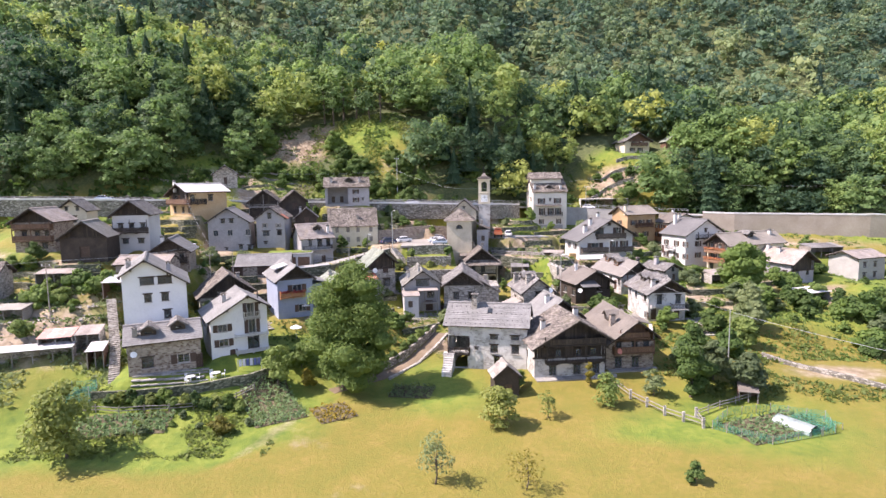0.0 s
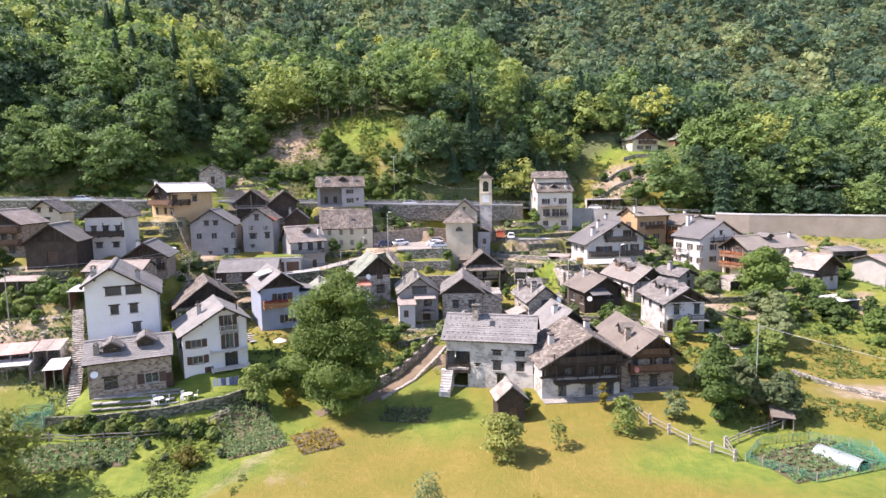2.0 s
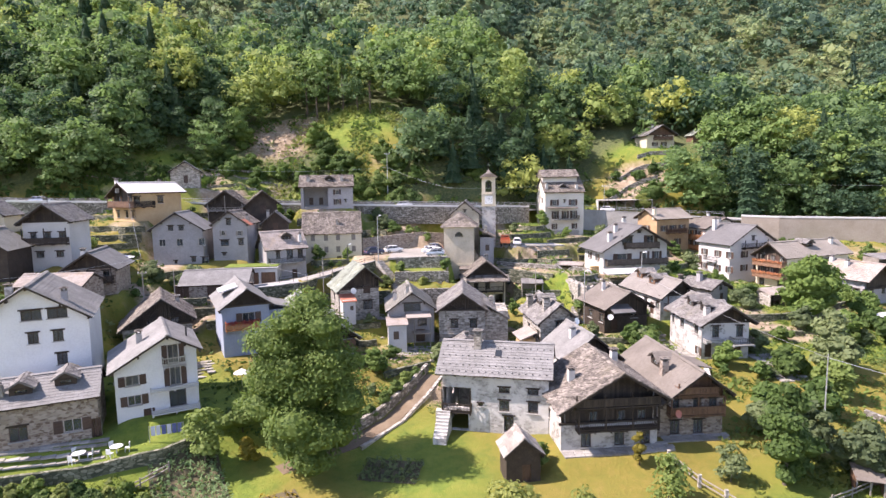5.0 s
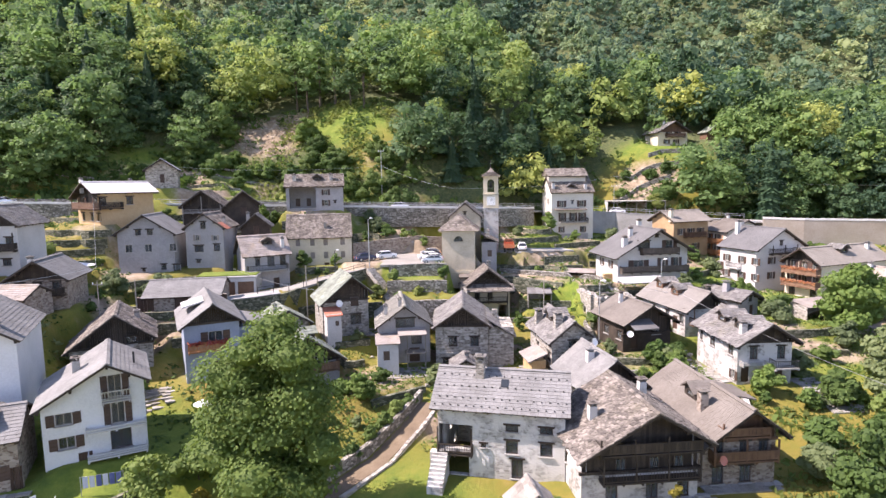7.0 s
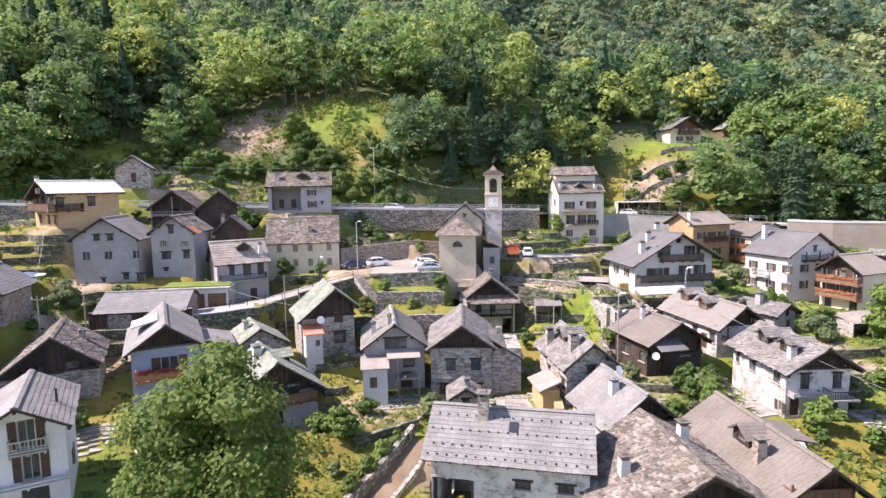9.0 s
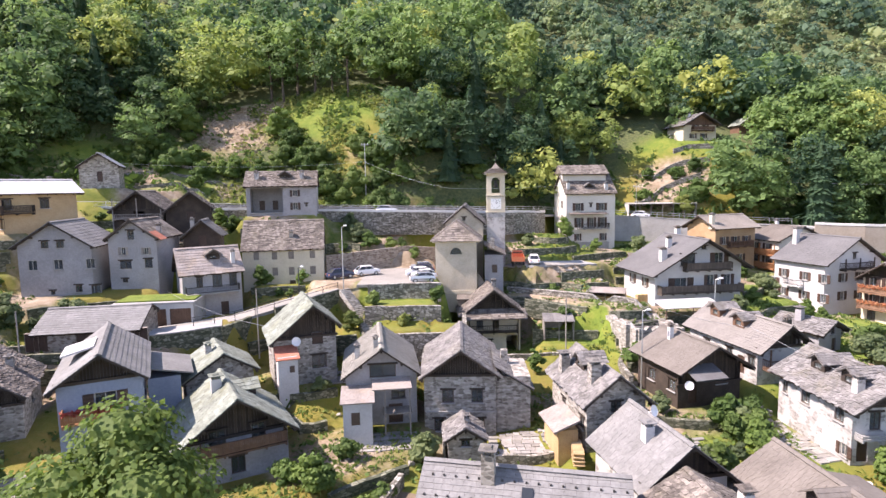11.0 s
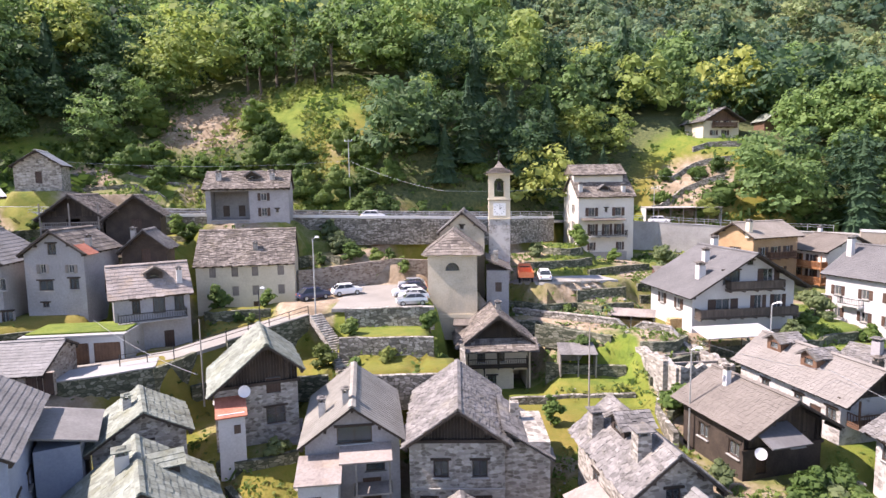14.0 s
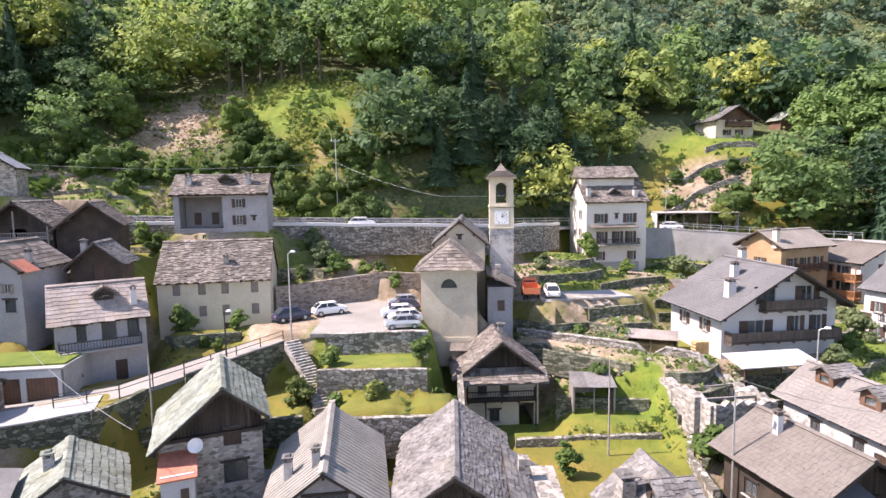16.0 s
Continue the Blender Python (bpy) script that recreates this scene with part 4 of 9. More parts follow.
def forest():
    r = random.Random(3)
    near, mid, far, firs = [], [], [], []
    for k in range(9):
        h, w = r.uniform(10.5, 14), r.uniform(4.4, 6.0)
        near.append(wood_crown(40 + k, h, w, 1180, 0.30, 17, 6))
        mid.append(wood_crown(60 + k, h, w, 450, 0.44, 14, 6))
        far.append(wood_crown(80 + k, h, w * 1.05, 150, 0.64, 9, 6))
    for k in range(3):
        q, core = conifer_arrays(r, r.uniform(14, 18), r.uniform(3.8, 4.8), 620, 0.6)
        firs.append(np.concatenate([q, core]))
    g = np.random.RandomState(5)
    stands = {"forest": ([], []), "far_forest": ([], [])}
    rows_ = []
    for y0, y1, step in ((139, 262, 6.6), (262, 480, 8.0)):
        sx, sy = np.meshgrid(np.arange(-360, 400, step), np.arange(y0, y1, step))
        j = step * 0.42
        rows_.append((sx.ravel() + g.uniform(-j, j, sx.size), sy.ravel() + g.uniform(-j, j, sx.size)))
    sx, sy = np.concatenate([a for a, _ in rows_]), np.concatenate([b for _, b in rows_])
    keep = np.abs(sx - 3) < 10 + sy * 0.79
    sx, sy = sx[keep], sy[keep]
    for x, y, up, z in zip(sx, sy, hill(sx, sy), ground_height(sx, sy) - 0.4):
        if z > 36 + 0.315 * y:
            continue
        u, a, b, c_, e = g.uniform(size=5)
        if up < (1.6 + u * 2.5 if -60 < x < 66 else 0.3 + u * 0.8):
            continue
        if ((x + 45) / 9) ** 2 + ((y - 190) / 8.5) ** 2 < 1 and u < 0.96:
            continue
        if (((x + 28) / 10) ** 2 + ((y - 192) / 5) ** 2 < 1 or ((x + 19) / 6.5) ** 2 + ((y - 184) / 8) ** 2 < 1) and u < 0.93:
            continue
        if ((x + 35) / 23) ** 2 + ((y - 184) / 14) ** 2 < 1 or (-60 < x < -10 and y < 186):
            continue
        if x < -28 and y < 176 and x > -76 + 0.4 * (176 - y):
            continue
        if 44 < x < 90 and 180 < y < 216 and not (x > 82 and y > 200):
            if (x - 61) ** 2 / 150 + (y - 198) ** 2 / 240 < 1 or (y > 196 and x < 84):
                continue
        dark_stand = abs(x - 18) < 11 and y < 206
        conifer = (dark_stand and a < 0.6) or a < (0.08 if y < 240 else 0.02) or (x < -110 and 225 < y < 260 and a < 0.12)
        if conifer:
            src = firs[int(b * 3) % 3]
        else:
            src = (near if y < 206 else mid if y < 266 else far)[int(b * 9) % 9]
        s = 0.72 + 0.85 * c_ * c_ + 0.12 * b
        if dark_stand and conifer:
            s = 0.8 + 0.4 * c_
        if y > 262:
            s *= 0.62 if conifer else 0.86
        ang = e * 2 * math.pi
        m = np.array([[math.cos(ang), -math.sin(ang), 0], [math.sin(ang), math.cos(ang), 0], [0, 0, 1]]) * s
        # trees past y 262 take the haze-coloured leaves
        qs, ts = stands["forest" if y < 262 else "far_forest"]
        qs.append((src.reshape(-1, 3) @ m.T + (x, y, z)).reshape(-1, 4, 3))
        patch = noise.noise(Vector((x * 0.018, y * 0.018, 0))) * 0.5 + 0.5
        t = 0.05 + 0.12 * a if conifer else min(1, max(0, 0.08 + 0.62 * patch + (g.uniform() - 0.5) * 0.8))
        if not conifer and g.uniform() < 0.05:
            t = 0.92
        if y < 215:
            t = max(0.0, t - 0.06)
        # darker leaves at the wood's left foot: the shadow there is painted in
        if x < -62 and y < 190:
            t *= 0.6
        ts.append(np.full(len(src) * 4, t, np.float32))
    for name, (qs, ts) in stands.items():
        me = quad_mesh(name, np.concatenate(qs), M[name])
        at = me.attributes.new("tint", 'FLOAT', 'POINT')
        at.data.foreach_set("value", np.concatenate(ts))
        tagged(new(name, me), "dense mixed woodland of chestnut and fir covering the mountainside" if name == "forest" else "distant green woodland high on the mountainside, haze put into its leaf colour", "forest", kind="stuff")


forest()


# ---- houses ----
def clip_poly(poly, a, b, c):
    """The part of a polygon in (u, z) where a*u + b*z <= c."""
    out = []
    for p, q in zip(poly, poly[1:] + poly[:1]):
        dp, dq = a * p[0] + b * p[1] - c, a * q[0] + b * q[1] - c
        if dp <= 0:
            out.append(p)
        if dp * dq < 0:
            k = dp / (dp - dq)
            out.append((p[0] + (q[0] - p[0]) * k, p[1] + (q[1] - p[1]) * k))
    return out


def panel(g, o, u, n, u0, u1, z0, z1, cuts, holes, thick=0.45):
    """A wall with real openings: outer and inner faces in cells, and the reveals of the openings."""
    at = lambda a, z, d=0.0: o + u * a + Vector((0, 0, z)) - n * d  # noqa: E731
    us = sorted({u0, u1, *[min(max(h[k], u0), u1) for h in holes for k in (0, 1)]})
    zs = sorted({z0, z1, *[min(max(h[k], z0), z1) for h in holes for k in (2, 3)]})
    for a, b in zip(us, us[1:]):
        for c, d in zip(zs, zs[1:]):
            mu, mz = (a + b) / 2, (c + d) / 2
            if b - a < 1e-4 or d - c < 1e-4 or any(h[0] < mu < h[1] and h[2] < mz < h[3] for h in holes):
                continue
            poly = [(a, c), (b, c), (b, d), (a, d)]
            for cut in cuts:
                poly = clip_poly(poly, *cut)
                if len(poly) < 3:
                    break
            if len(poly) >= 3:
                g.face(*[at(*p) for p in poly])
                g.face(*[at(*p, thick) for p in reversed(poly)])
    for a, b, c, d in holes:
        g.face(at(a, c), at(b, c), at(b, c, thick), at(a, c, thick))
        g.face(at(a, d, thick), at(b, d, thick), at(b, d), at(a, d))
        g.face(at(a, c), at(a, c, thick), at(a, d, thick), at(a, d))
        g.face(at(b, c, thick), at(b, c), at(b, d), at(b, d, thick))


def slabs(g, r, a, b, down, nrm, length, course, width, thick, rough):
    """Courses of overlapping roof pieces from the ridge line a-b down the slope."""
    along = (b - a)
    run = along.length
    along = along / run
    rows = max(1, int(round(length / course)))
    course = length / rows
    for i in range(rows, 0, -1):
        s = -r.uniform(0, width)
        while s < run:
            w = width * r.uniform(0.65, 1.4)
            s0, s1 = max(s, 0), min(s + w - 0.015, run)
            s += w
            if s1 - s0 < 0.06:
                continue
            top = max(0.0, (i - 1) * course - course * 0.35)
            bot = i * course + r.uniform(-0.06, 0.09) * rough
            lift = r.uniform(0.0, 0.035) * rough
            p = [a + along * s0 + down * bot, a + along * s1 + down * (bot + r.uniform(-0.05, 0.05) * rough), a + along * s1 + down * top, a + along * s0 + down * top]
            lo, hi = nrm * (0.045 + lift), nrm * (0.012)
            q = [p[0] + lo, p[1] + lo, p[2] + hi, p[3] + hi]
            t = nrm * thick
            k = len(g.v)
            g.v += [tuple(x + t) for x in q] + [tuple(x) for x in q]
            g.f += [(k, k + 1, k + 2, k + 3), (k + 4, k + 5, k + 1, k), (k + 5, k + 6, k + 2, k + 1), (k + 7, k + 4, k, k + 3)]


ROOF = {
    "slate": ("slate", 0.31, 0.40, 0.06, 1.3), "dark": ("slate_dark", 0.30, 0.37, 0.07, 1.7), "light": ("slate_light", 0.42, 0.6, 0.028, 0.35),
    "moss": ("slate_moss", 0.5, 0.65, 0.05, 0.9), "pink": ("slate_pink", 0.5, 0.6, 0.04, 0.7), "brown": ("brown_tile", 0.36, 0.45, 0.014, 0.12),
    "grey": ("grey_tile", 0.36, 0.45, 0.014, 0.12), "warm": ("warm_tile", 0.36, 0.45, 0.014, 0.2), "tan_tile": ("tan_tile", 0.36, 0.45, 0.014, 0.12),
}


def window_parts(w, h, style):
    """Meshes of a window: frame, pane, and leaves of shutters, door boards or sill."""
    def make():
        f = Geo()
        t = 0.07
        for c, s in (((-w / 2 + t / 2, 0.14, h / 2), (t, 0.07, h)), ((w / 2 - t / 2, 0.14, h / 2), (t, 0.07, h)), ((0, 0.14, t / 2), (w - 2 * t, 0.07, t)), ((0, 0.14, h - t / 2), (w - 2 * t, 0.07, t)), ((0, 0.14, h / 2), (t * 0.8, 0.066, h - 2 * t))):
            f.box(c, s)
        p = Geo().box((0, 0.15, h / 2), (w - 2 * t, 0.012, h - 2 * t))
        s = Geo()
        lw = w / 2
        ns = max(5, int(h / 0.16))
        zz = [(h * k / ns, -0.04 if k % 2 else -0.015) for k in range(ns + 1)]
        for (a, p_), (b, q_) in zip(zz, zz[1:]):
            s.face((-lw / 2, p_, a), (lw / 2, p_, a), (lw / 2, q_, b), (-lw / 2, q_, b))
            s.face((lw / 2, p_, a), (lw / 2, 0.03, a), (lw / 2, 0.03, b), (lw / 2, q_, b))
            s.face((-lw / 2, 0.03, a), (-lw / 2, p_, a), (-lw / 2, q_, b), (-lw / 2, 0.03, b))
            s.face((lw / 2, 0.03, a), (-lw / 2, 0.03, a), (-lw / 2, 0.03, b), (lw / 2, 0.03, b))
        s.weld()
        d = Geo()
        nb = max(3, int(w / 0.22))
        line = []
        for k in range(nb):
            a, b = -w / 2 + k * w / nb, -w / 2 + (k + 1) * w / nb
            line += [(a, 0.16), (a + 0.012, 0.13), (b - 0.012, 0.13)]
        line.append((w / 2, 0.16))
        for (a, p_), (b, q_) in zip(line, line[1:]):
            d.face((a, p_, 0), (b, q_, 0), (b, q_, h), (a, p_, h))
        d.weld()
        sill = Geo().box((0, -0.03, -0.04), (w + 0.24, 0.3, 0.08))
        lint = Geo().box((0, -0.012, h + 0.09), (w + 0.4, 0.16, 0.17))
        fm = "frame_dark" if style in "dkw" else "frame"
        sm = {"g": "shutter_grey"}.get(style, "shutter")
        return f.mesh("window_frame", M[fm]), p.mesh("pane", M["glass"]), s.mesh("shutter", M[sm]), d.mesh("door_leaf", M["shutter_grey" if style == "c" else "shutter"]), sill.mesh("sill", M["concrete"]), lint.mesh("lintel", M["timber"])
    return cached(("win", round(w, 2), round(h, 2), style), make)


FACES = {"F": (Vector((1, 0, 0)), Vector((0, -1, 0))), "B": (Vector((-1, 0, 0)), Vector((0, 1, 0))), "L": (Vector((0, -1, 0)), Vector((-1, 0, 0))), "R": (Vector((0, 1, 0)), Vector((1, 0, 0)))}


def house(key, label, wall="stone", roof="slate", wins=(), gable="", oh=0.55, ohf=0.8, name="house", category="house", walls="FBLR", foot=1.2, scale=1.0):
    """A gabled house on its plot. wins: (face, u, z, w, h, style); styles: s, g shutters; p plain; k plain dark; d door; o open."""
    ax, ay, zr, rot, wl, wr, length, pitch, zb = PLOTS[key]
    h = thing(name, pose(ax, ay, zb, 0, 0, rot), label, category, "village houses" if name == "house" else "")
    r = random.Random(sum(map(ord, key)))
    top = zr - zb
    deck = 0.16
    x0, x1, y0, y1 = -wl + oh, wr - oh, ohf, length - ohf * 0.7
    under = top - deck * 1.2
    h0, h1 = under + pitch * x0, under - pitch * x1
    face_at = {"F": (Vector((0, y0, 0)), x0, x1, under, ((-pitch, 1, under), (pitch, 1, under))),
               "B": (Vector((0, y1, 0)), -x1, -x0, under, ((-pitch, 1, under), (pitch, 1, under))),
               "L": (Vector((x0, (y0 + y1) / 2, 0)), -(y1 - y0) / 2, (y1 - y0) / 2, h0, ()),
               "R": (Vector((x1, (y0 + y1) / 2, 0)), -(y1 - y0) / 2, (y1 - y0) / 2, h1, ())}
    face_at["B"] = (face_at["B"][0], -x1, -x0, under, ((-pitch, 1, under), (pitch, 1, under)))
    wood_from = {}
    if gable:
        wood_from["F"] = min(h0, h1) - (0.0 if gable != "tall" else 1.9)
    for fc in walls:
        u, n = FACES[fc]
        o, a, b, hi, cuts = face_at[fc]
        g = Geo()
        holes = [(w[1] - w[3] / 2, w[1] + w[3] / 2, w[2], w[2] + w[4]) for w in wins if w[0] == fc]
        z_hi = wood_from.get(fc, hi)
        panel(g, o, u, n, a, b, -foot, z_hi, cuts, [q for q in holes if q[2] < z_hi])
        part("wall", g.weld(), M[wall], h)
        if fc in wood_from:
            bd = Geo()
            k = a
            while k < b - 0.02:
                e = min(k + 0.24, b)
                poly = [(k + 0.008, z_hi), (e - 0.008, z_hi), (e - 0.008, hi), (k + 0.008, hi)]
                for cut in cuts:
                    poly = clip_poly(poly, *cut)
                d0 = 0.22 + r.uniform(-0.012, 0.012)
                if len(poly) >= 3:
                    bd.face(*[o + u * p[0] + Vector((0, 0, p[1])) - n * d0 for p in poly])
                    bd.face(*[o + u * p[0] + Vector((0, 0, p[1])) - n * (d0 + 0.06) for p in reversed(poly)])
                k = e
            bd.beam(o + u * (a - 0.2) + Vector((0, 0, z_hi + 0.06)) - n * 0.05, o + u * (b + 0.2) + Vector((0, 0, z_hi + 0.06)) - n * 0.05, 0.26, 0.24)
            part("gable_cladding", bd, M["timber"] if gable != "brown" else M["brown_wood"], h, "dark boarded gable", kind="stuff")
    for w in wins:
        fc, wu, wz, ww, wh, style = w
        if fc not in walls or style == "o":
            continue
        u, n = FACES[fc]
        o = face_at[fc][0]
        m = Matrix((( u.x, -n.x, 0, 0), (u.y, -n.y, 0, 0), (0, 0, 1, 0), (0, 0, 0, 1)))
        m.translation = o + u * wu + Vector((0, 0, wz))
        fr, pane, sh, leaf_, sill, lint = window_parts(ww, wh, style)
        if style in "dc":
            ob = part("door", leaf_, None, h, "dark boarded door") if style == "d" else part("shutter", leaf_, None, h, "closed grey shutters")
            ob.matrix_basis = m
            continue
        ob = part("window", fr, None, h)
        ob.matrix_basis = m
        pn = part("pane", pane, None, ob)
        pn.visible_shadow = False
        part("sill", sill, None, ob)
        if style == "k":
            part("lintel", lint, None, ob)
        if style in "sg":
            for sd in (-1, 1):
                s = part("shutter", sh, None, ob)
                s.matrix_basis = pose(sd * (ww * 0.75 + 0.03), -0.04, 0, 0, 0, sd * r.uniform(0, 9))
    # roof: decking, courses, ridge and timbers
    kind, course, width, thick, rough = ROOF.get(roof, (roof, 0.6, 0.7, 0.04, 0.2))
    dk = Geo()
    sl = Geo()
    rim = Geo()
    for sd, wx in ((-1, wl), (1, wr)):
        lo = top - pitch * wx
        a, b, c, d = Vector((0, 0, top)), Vector((0, length, top)), Vector((sd * wx, length, lo)), Vector((sd * wx, 0, lo))
        nrm = Vector((sd * pitch, 0, 1)).normalized()
        down = (d - a).normalized()
        t = nrm * deck
        up = [p for p in ((a, d, c, b) if sd > 0 else (a, b, c, d))]
        dk.face(*up)
        dk.face(*[p - t for p in reversed(up)])
        for p, q in ((a, d), (d, c), (c, b)):
            dk.face(*((p, p - t, q - t, q) if sd > 0 else (q, q - t, p - t, p)))
        slope = (d - a).length
        if roof in ("tin", "tin_white", "rust"):
            ribs = max(4, int(length / 0.45))
            for k in range(ribs):
                y = (k + 0.5) * length / ribs
                sl.beam(Vector((sd * 0.02, y, top)) + nrm * 0.03, Vector((sd * wx, y, lo)) + nrm * 0.03, 0.09, 0.05)
            sl.face(*[p + nrm * 0.02 for p in up])
        else:
            p, q = (a, b)
            slabs(sl, r, p, q, down, nrm, slope + 0.06, course * scale, width * scale, thick, rough)
        for k in range(int(length / 1.1) + 1):
            y = min(0.12 + k * 1.1, length - 0.12)
            if y0 < y < y1:
                rim.beam(Vector((sd * (wx - oh * 1.15), y, lo + pitch * oh * 1.15 - deck * 1.35)), Vector((sd * (wx - 0.06), y, lo + pitch * 0.06 - deck * 1.35)), 0.12, 0.14)
    for f in (0.0, 0.5, 0.93):
        for sd, wx in ((-1, wl), (1, wr)):
            if f == 0 and sd > 0:
                continue
            x = sd * wx * f
            z = top - pitch * wx * f - deck * 1.2 - 0.14
            rim.beam((x, 0.08, z), (x, y0 + 0.1, z), 0.2, 0.22)
            rim.beam((x, y1 - 0.1, z), (x, length - 0.08, z), 0.2, 0.22)
    part("roof_deck", dk, M["timber"], h, "dark timber roof decking")
    part("roof_covering", sl, M[kind], h, {"tin": "grey ribbed sheet", "tin_white": "white sheet", "brown": "smooth brown tiles", "grey": "smooth grey tiles"}.get(roof, "overlapping stone slabs"), kind="stuff")
    part("roof_framing", rim, M["timber"], h, kind="stuff")
    rd = Geo()
    y = 0.0
    while y < length - 0.1:
        e = min(y + r.uniform(0.5, 0.9), length)
        z = top + 0.09 + r.uniform(-0.01, 0.02) * rough
        for sd in (-1, 1):
            m = Matrix.Translation((sd * 0.13, (y + e) / 2, z - 0.02)) @ pose(0, 0, 0, 0, sd * math.degrees(math.atan(pitch)) * 0.8, 0)
            rd.box((0, 0, 0), (0.3, e - y - 0.012, 0.05), m)
        y = e
    part("ridge", rd, M[kind], h, kind="stuff")
    return h


def local(key, u, v):
    """Height above the plot's foot of the roof at (u, v) in the house's own axes."""
    ax, ay, zr, rot, wl, wr, length, pitch, zb = PLOTS[key]
    return zr - zb - pitch * abs(u)


def chimney(h, key, u, v, tall=1.5, w=0.75, material="stone", cap="slate"):
    z, tall, w = local(key, u, v), tall * 0.88, w * 0.9
    g = Geo().box((u, v, z + tall / 2 - 0.5), (w, w, tall + 1.0), taper=0.95)
    ob = part("chimney", g, M[material], h, "masonry chimney stack")
    k = Geo()
    for i in (-1, 1):
        for j in (-1, 1):
            k.box((u + i * w * 0.32, v + j * w * 0.32, z + tall + 0.14), (0.16, 0.16, 0.28))
    k.box((u, v, z + tall + 0.32), (w * 1.35, w * 1.35, 0.07))
    k.box((u, v, z + tall + 0.42), (w * 0.7, w * 0.7, 0.12), taper=0.7)
    part("chimney_cap", k, M[cap], ob, "stone slabs on small piers")


def dormer(h, key, side, v, along=0.5, w=1.9, depth=2.6, hgt=1.35, roof="slate", wall="timber", skew=0.0):
    """A dormer that looks down the slope on that side (-1 or 1)."""
    ax, ay, zr, rot, wl, wr, length, pitch, zb = PLOTS[key]
    wx = wl if side < 0 else wr
    u = side * wx * along
    z = local(key, u, v)
    m = Matrix.Translation((u, v, z)) @ pose(0, 0, 0, 0, 0, 90 if side > 0 else -90)
    g = Geo()
    run = hgt / pitch
    for s in (-1, 1):
        p = [(s * w / 2, 0, -0.1), (s * w / 2, 0, hgt), (s * w / 2, run, hgt + 0.02), (s * w / 2, 0.1, -0.1)]
        q = [(x - s * 0.08, y, zz) for x, y, zz in p]
        g.face(*[m @ Vector(t) for t in (p if s > 0 else p[::-1])])
        g.face(*[m @ Vector(t) for t in (q[::-1] if s > 0 else q)])
    for c, sz in (((-w * 0.38, 0.04, hgt / 2), (w * 0.24, 0.1, hgt)), ((w * 0.38, 0.04, hgt / 2), (w * 0.24, 0.1, hgt)), ((0, 0.04, hgt - 0.12), (w * 0.52, 0.1, 0.24)), ((0, 0.04, 0.1), (w * 0.52, 0.1, 0.35))):
        g.box(c, sz, m)
    apex = hgt + w * 0.32
    g.face(*[m @ Vector(t) for t in ((-w / 2, 0.05, hgt), (w / 2, 0.05, hgt), (0, 0.05, apex))])
    ob = part("dormer", g, M[wall], h, "small roof dormer")
    pn = part("pane", Geo().box((0, 0.1, hgt * 0.55), (w * 0.54, 0.02, hgt * 0.62), m), M["glass"], ob)
    pn.visible_shadow = False
    back = (apex) / pitch + 0.4
    rf = Geo()
    r = random.Random(int(v * 100))
    kind, course, width, thick, rough = ROOF[roof]
    for s in (-1, 1):
        ww = w / 2 + 0.3
        a, b = m @ Vector((0, -0.4, apex + 0.08)), m @ Vector((0, back, apex + 0.08))
        d = m @ Vector((s * ww, -0.4, apex + 0.08 - ww * 0.64))
        nrm = (m.to_3x3() @ Vector((s * 0.64, 0, 1))).normalized()
        e, c = d + (b - a) * 0.7, b
        q = [a, d, e, c] if s > 0 else [a, c, e, d]
        rf.face(*q)
        rf.face(*[x - nrm * 0.08 for x in reversed(q)])
        rf.face(*([a - nrm * 0.08, d - nrm * 0.08, d, a] if s > 0 else [d - nrm * 0.08, a - nrm * 0.08, a, d]))
        slabs(rf, r, a, b, (d - a).normalized(), nrm, (d - a).length, course, width, thick, rough)
    part("dormer_roof", rf, M[kind], ob)


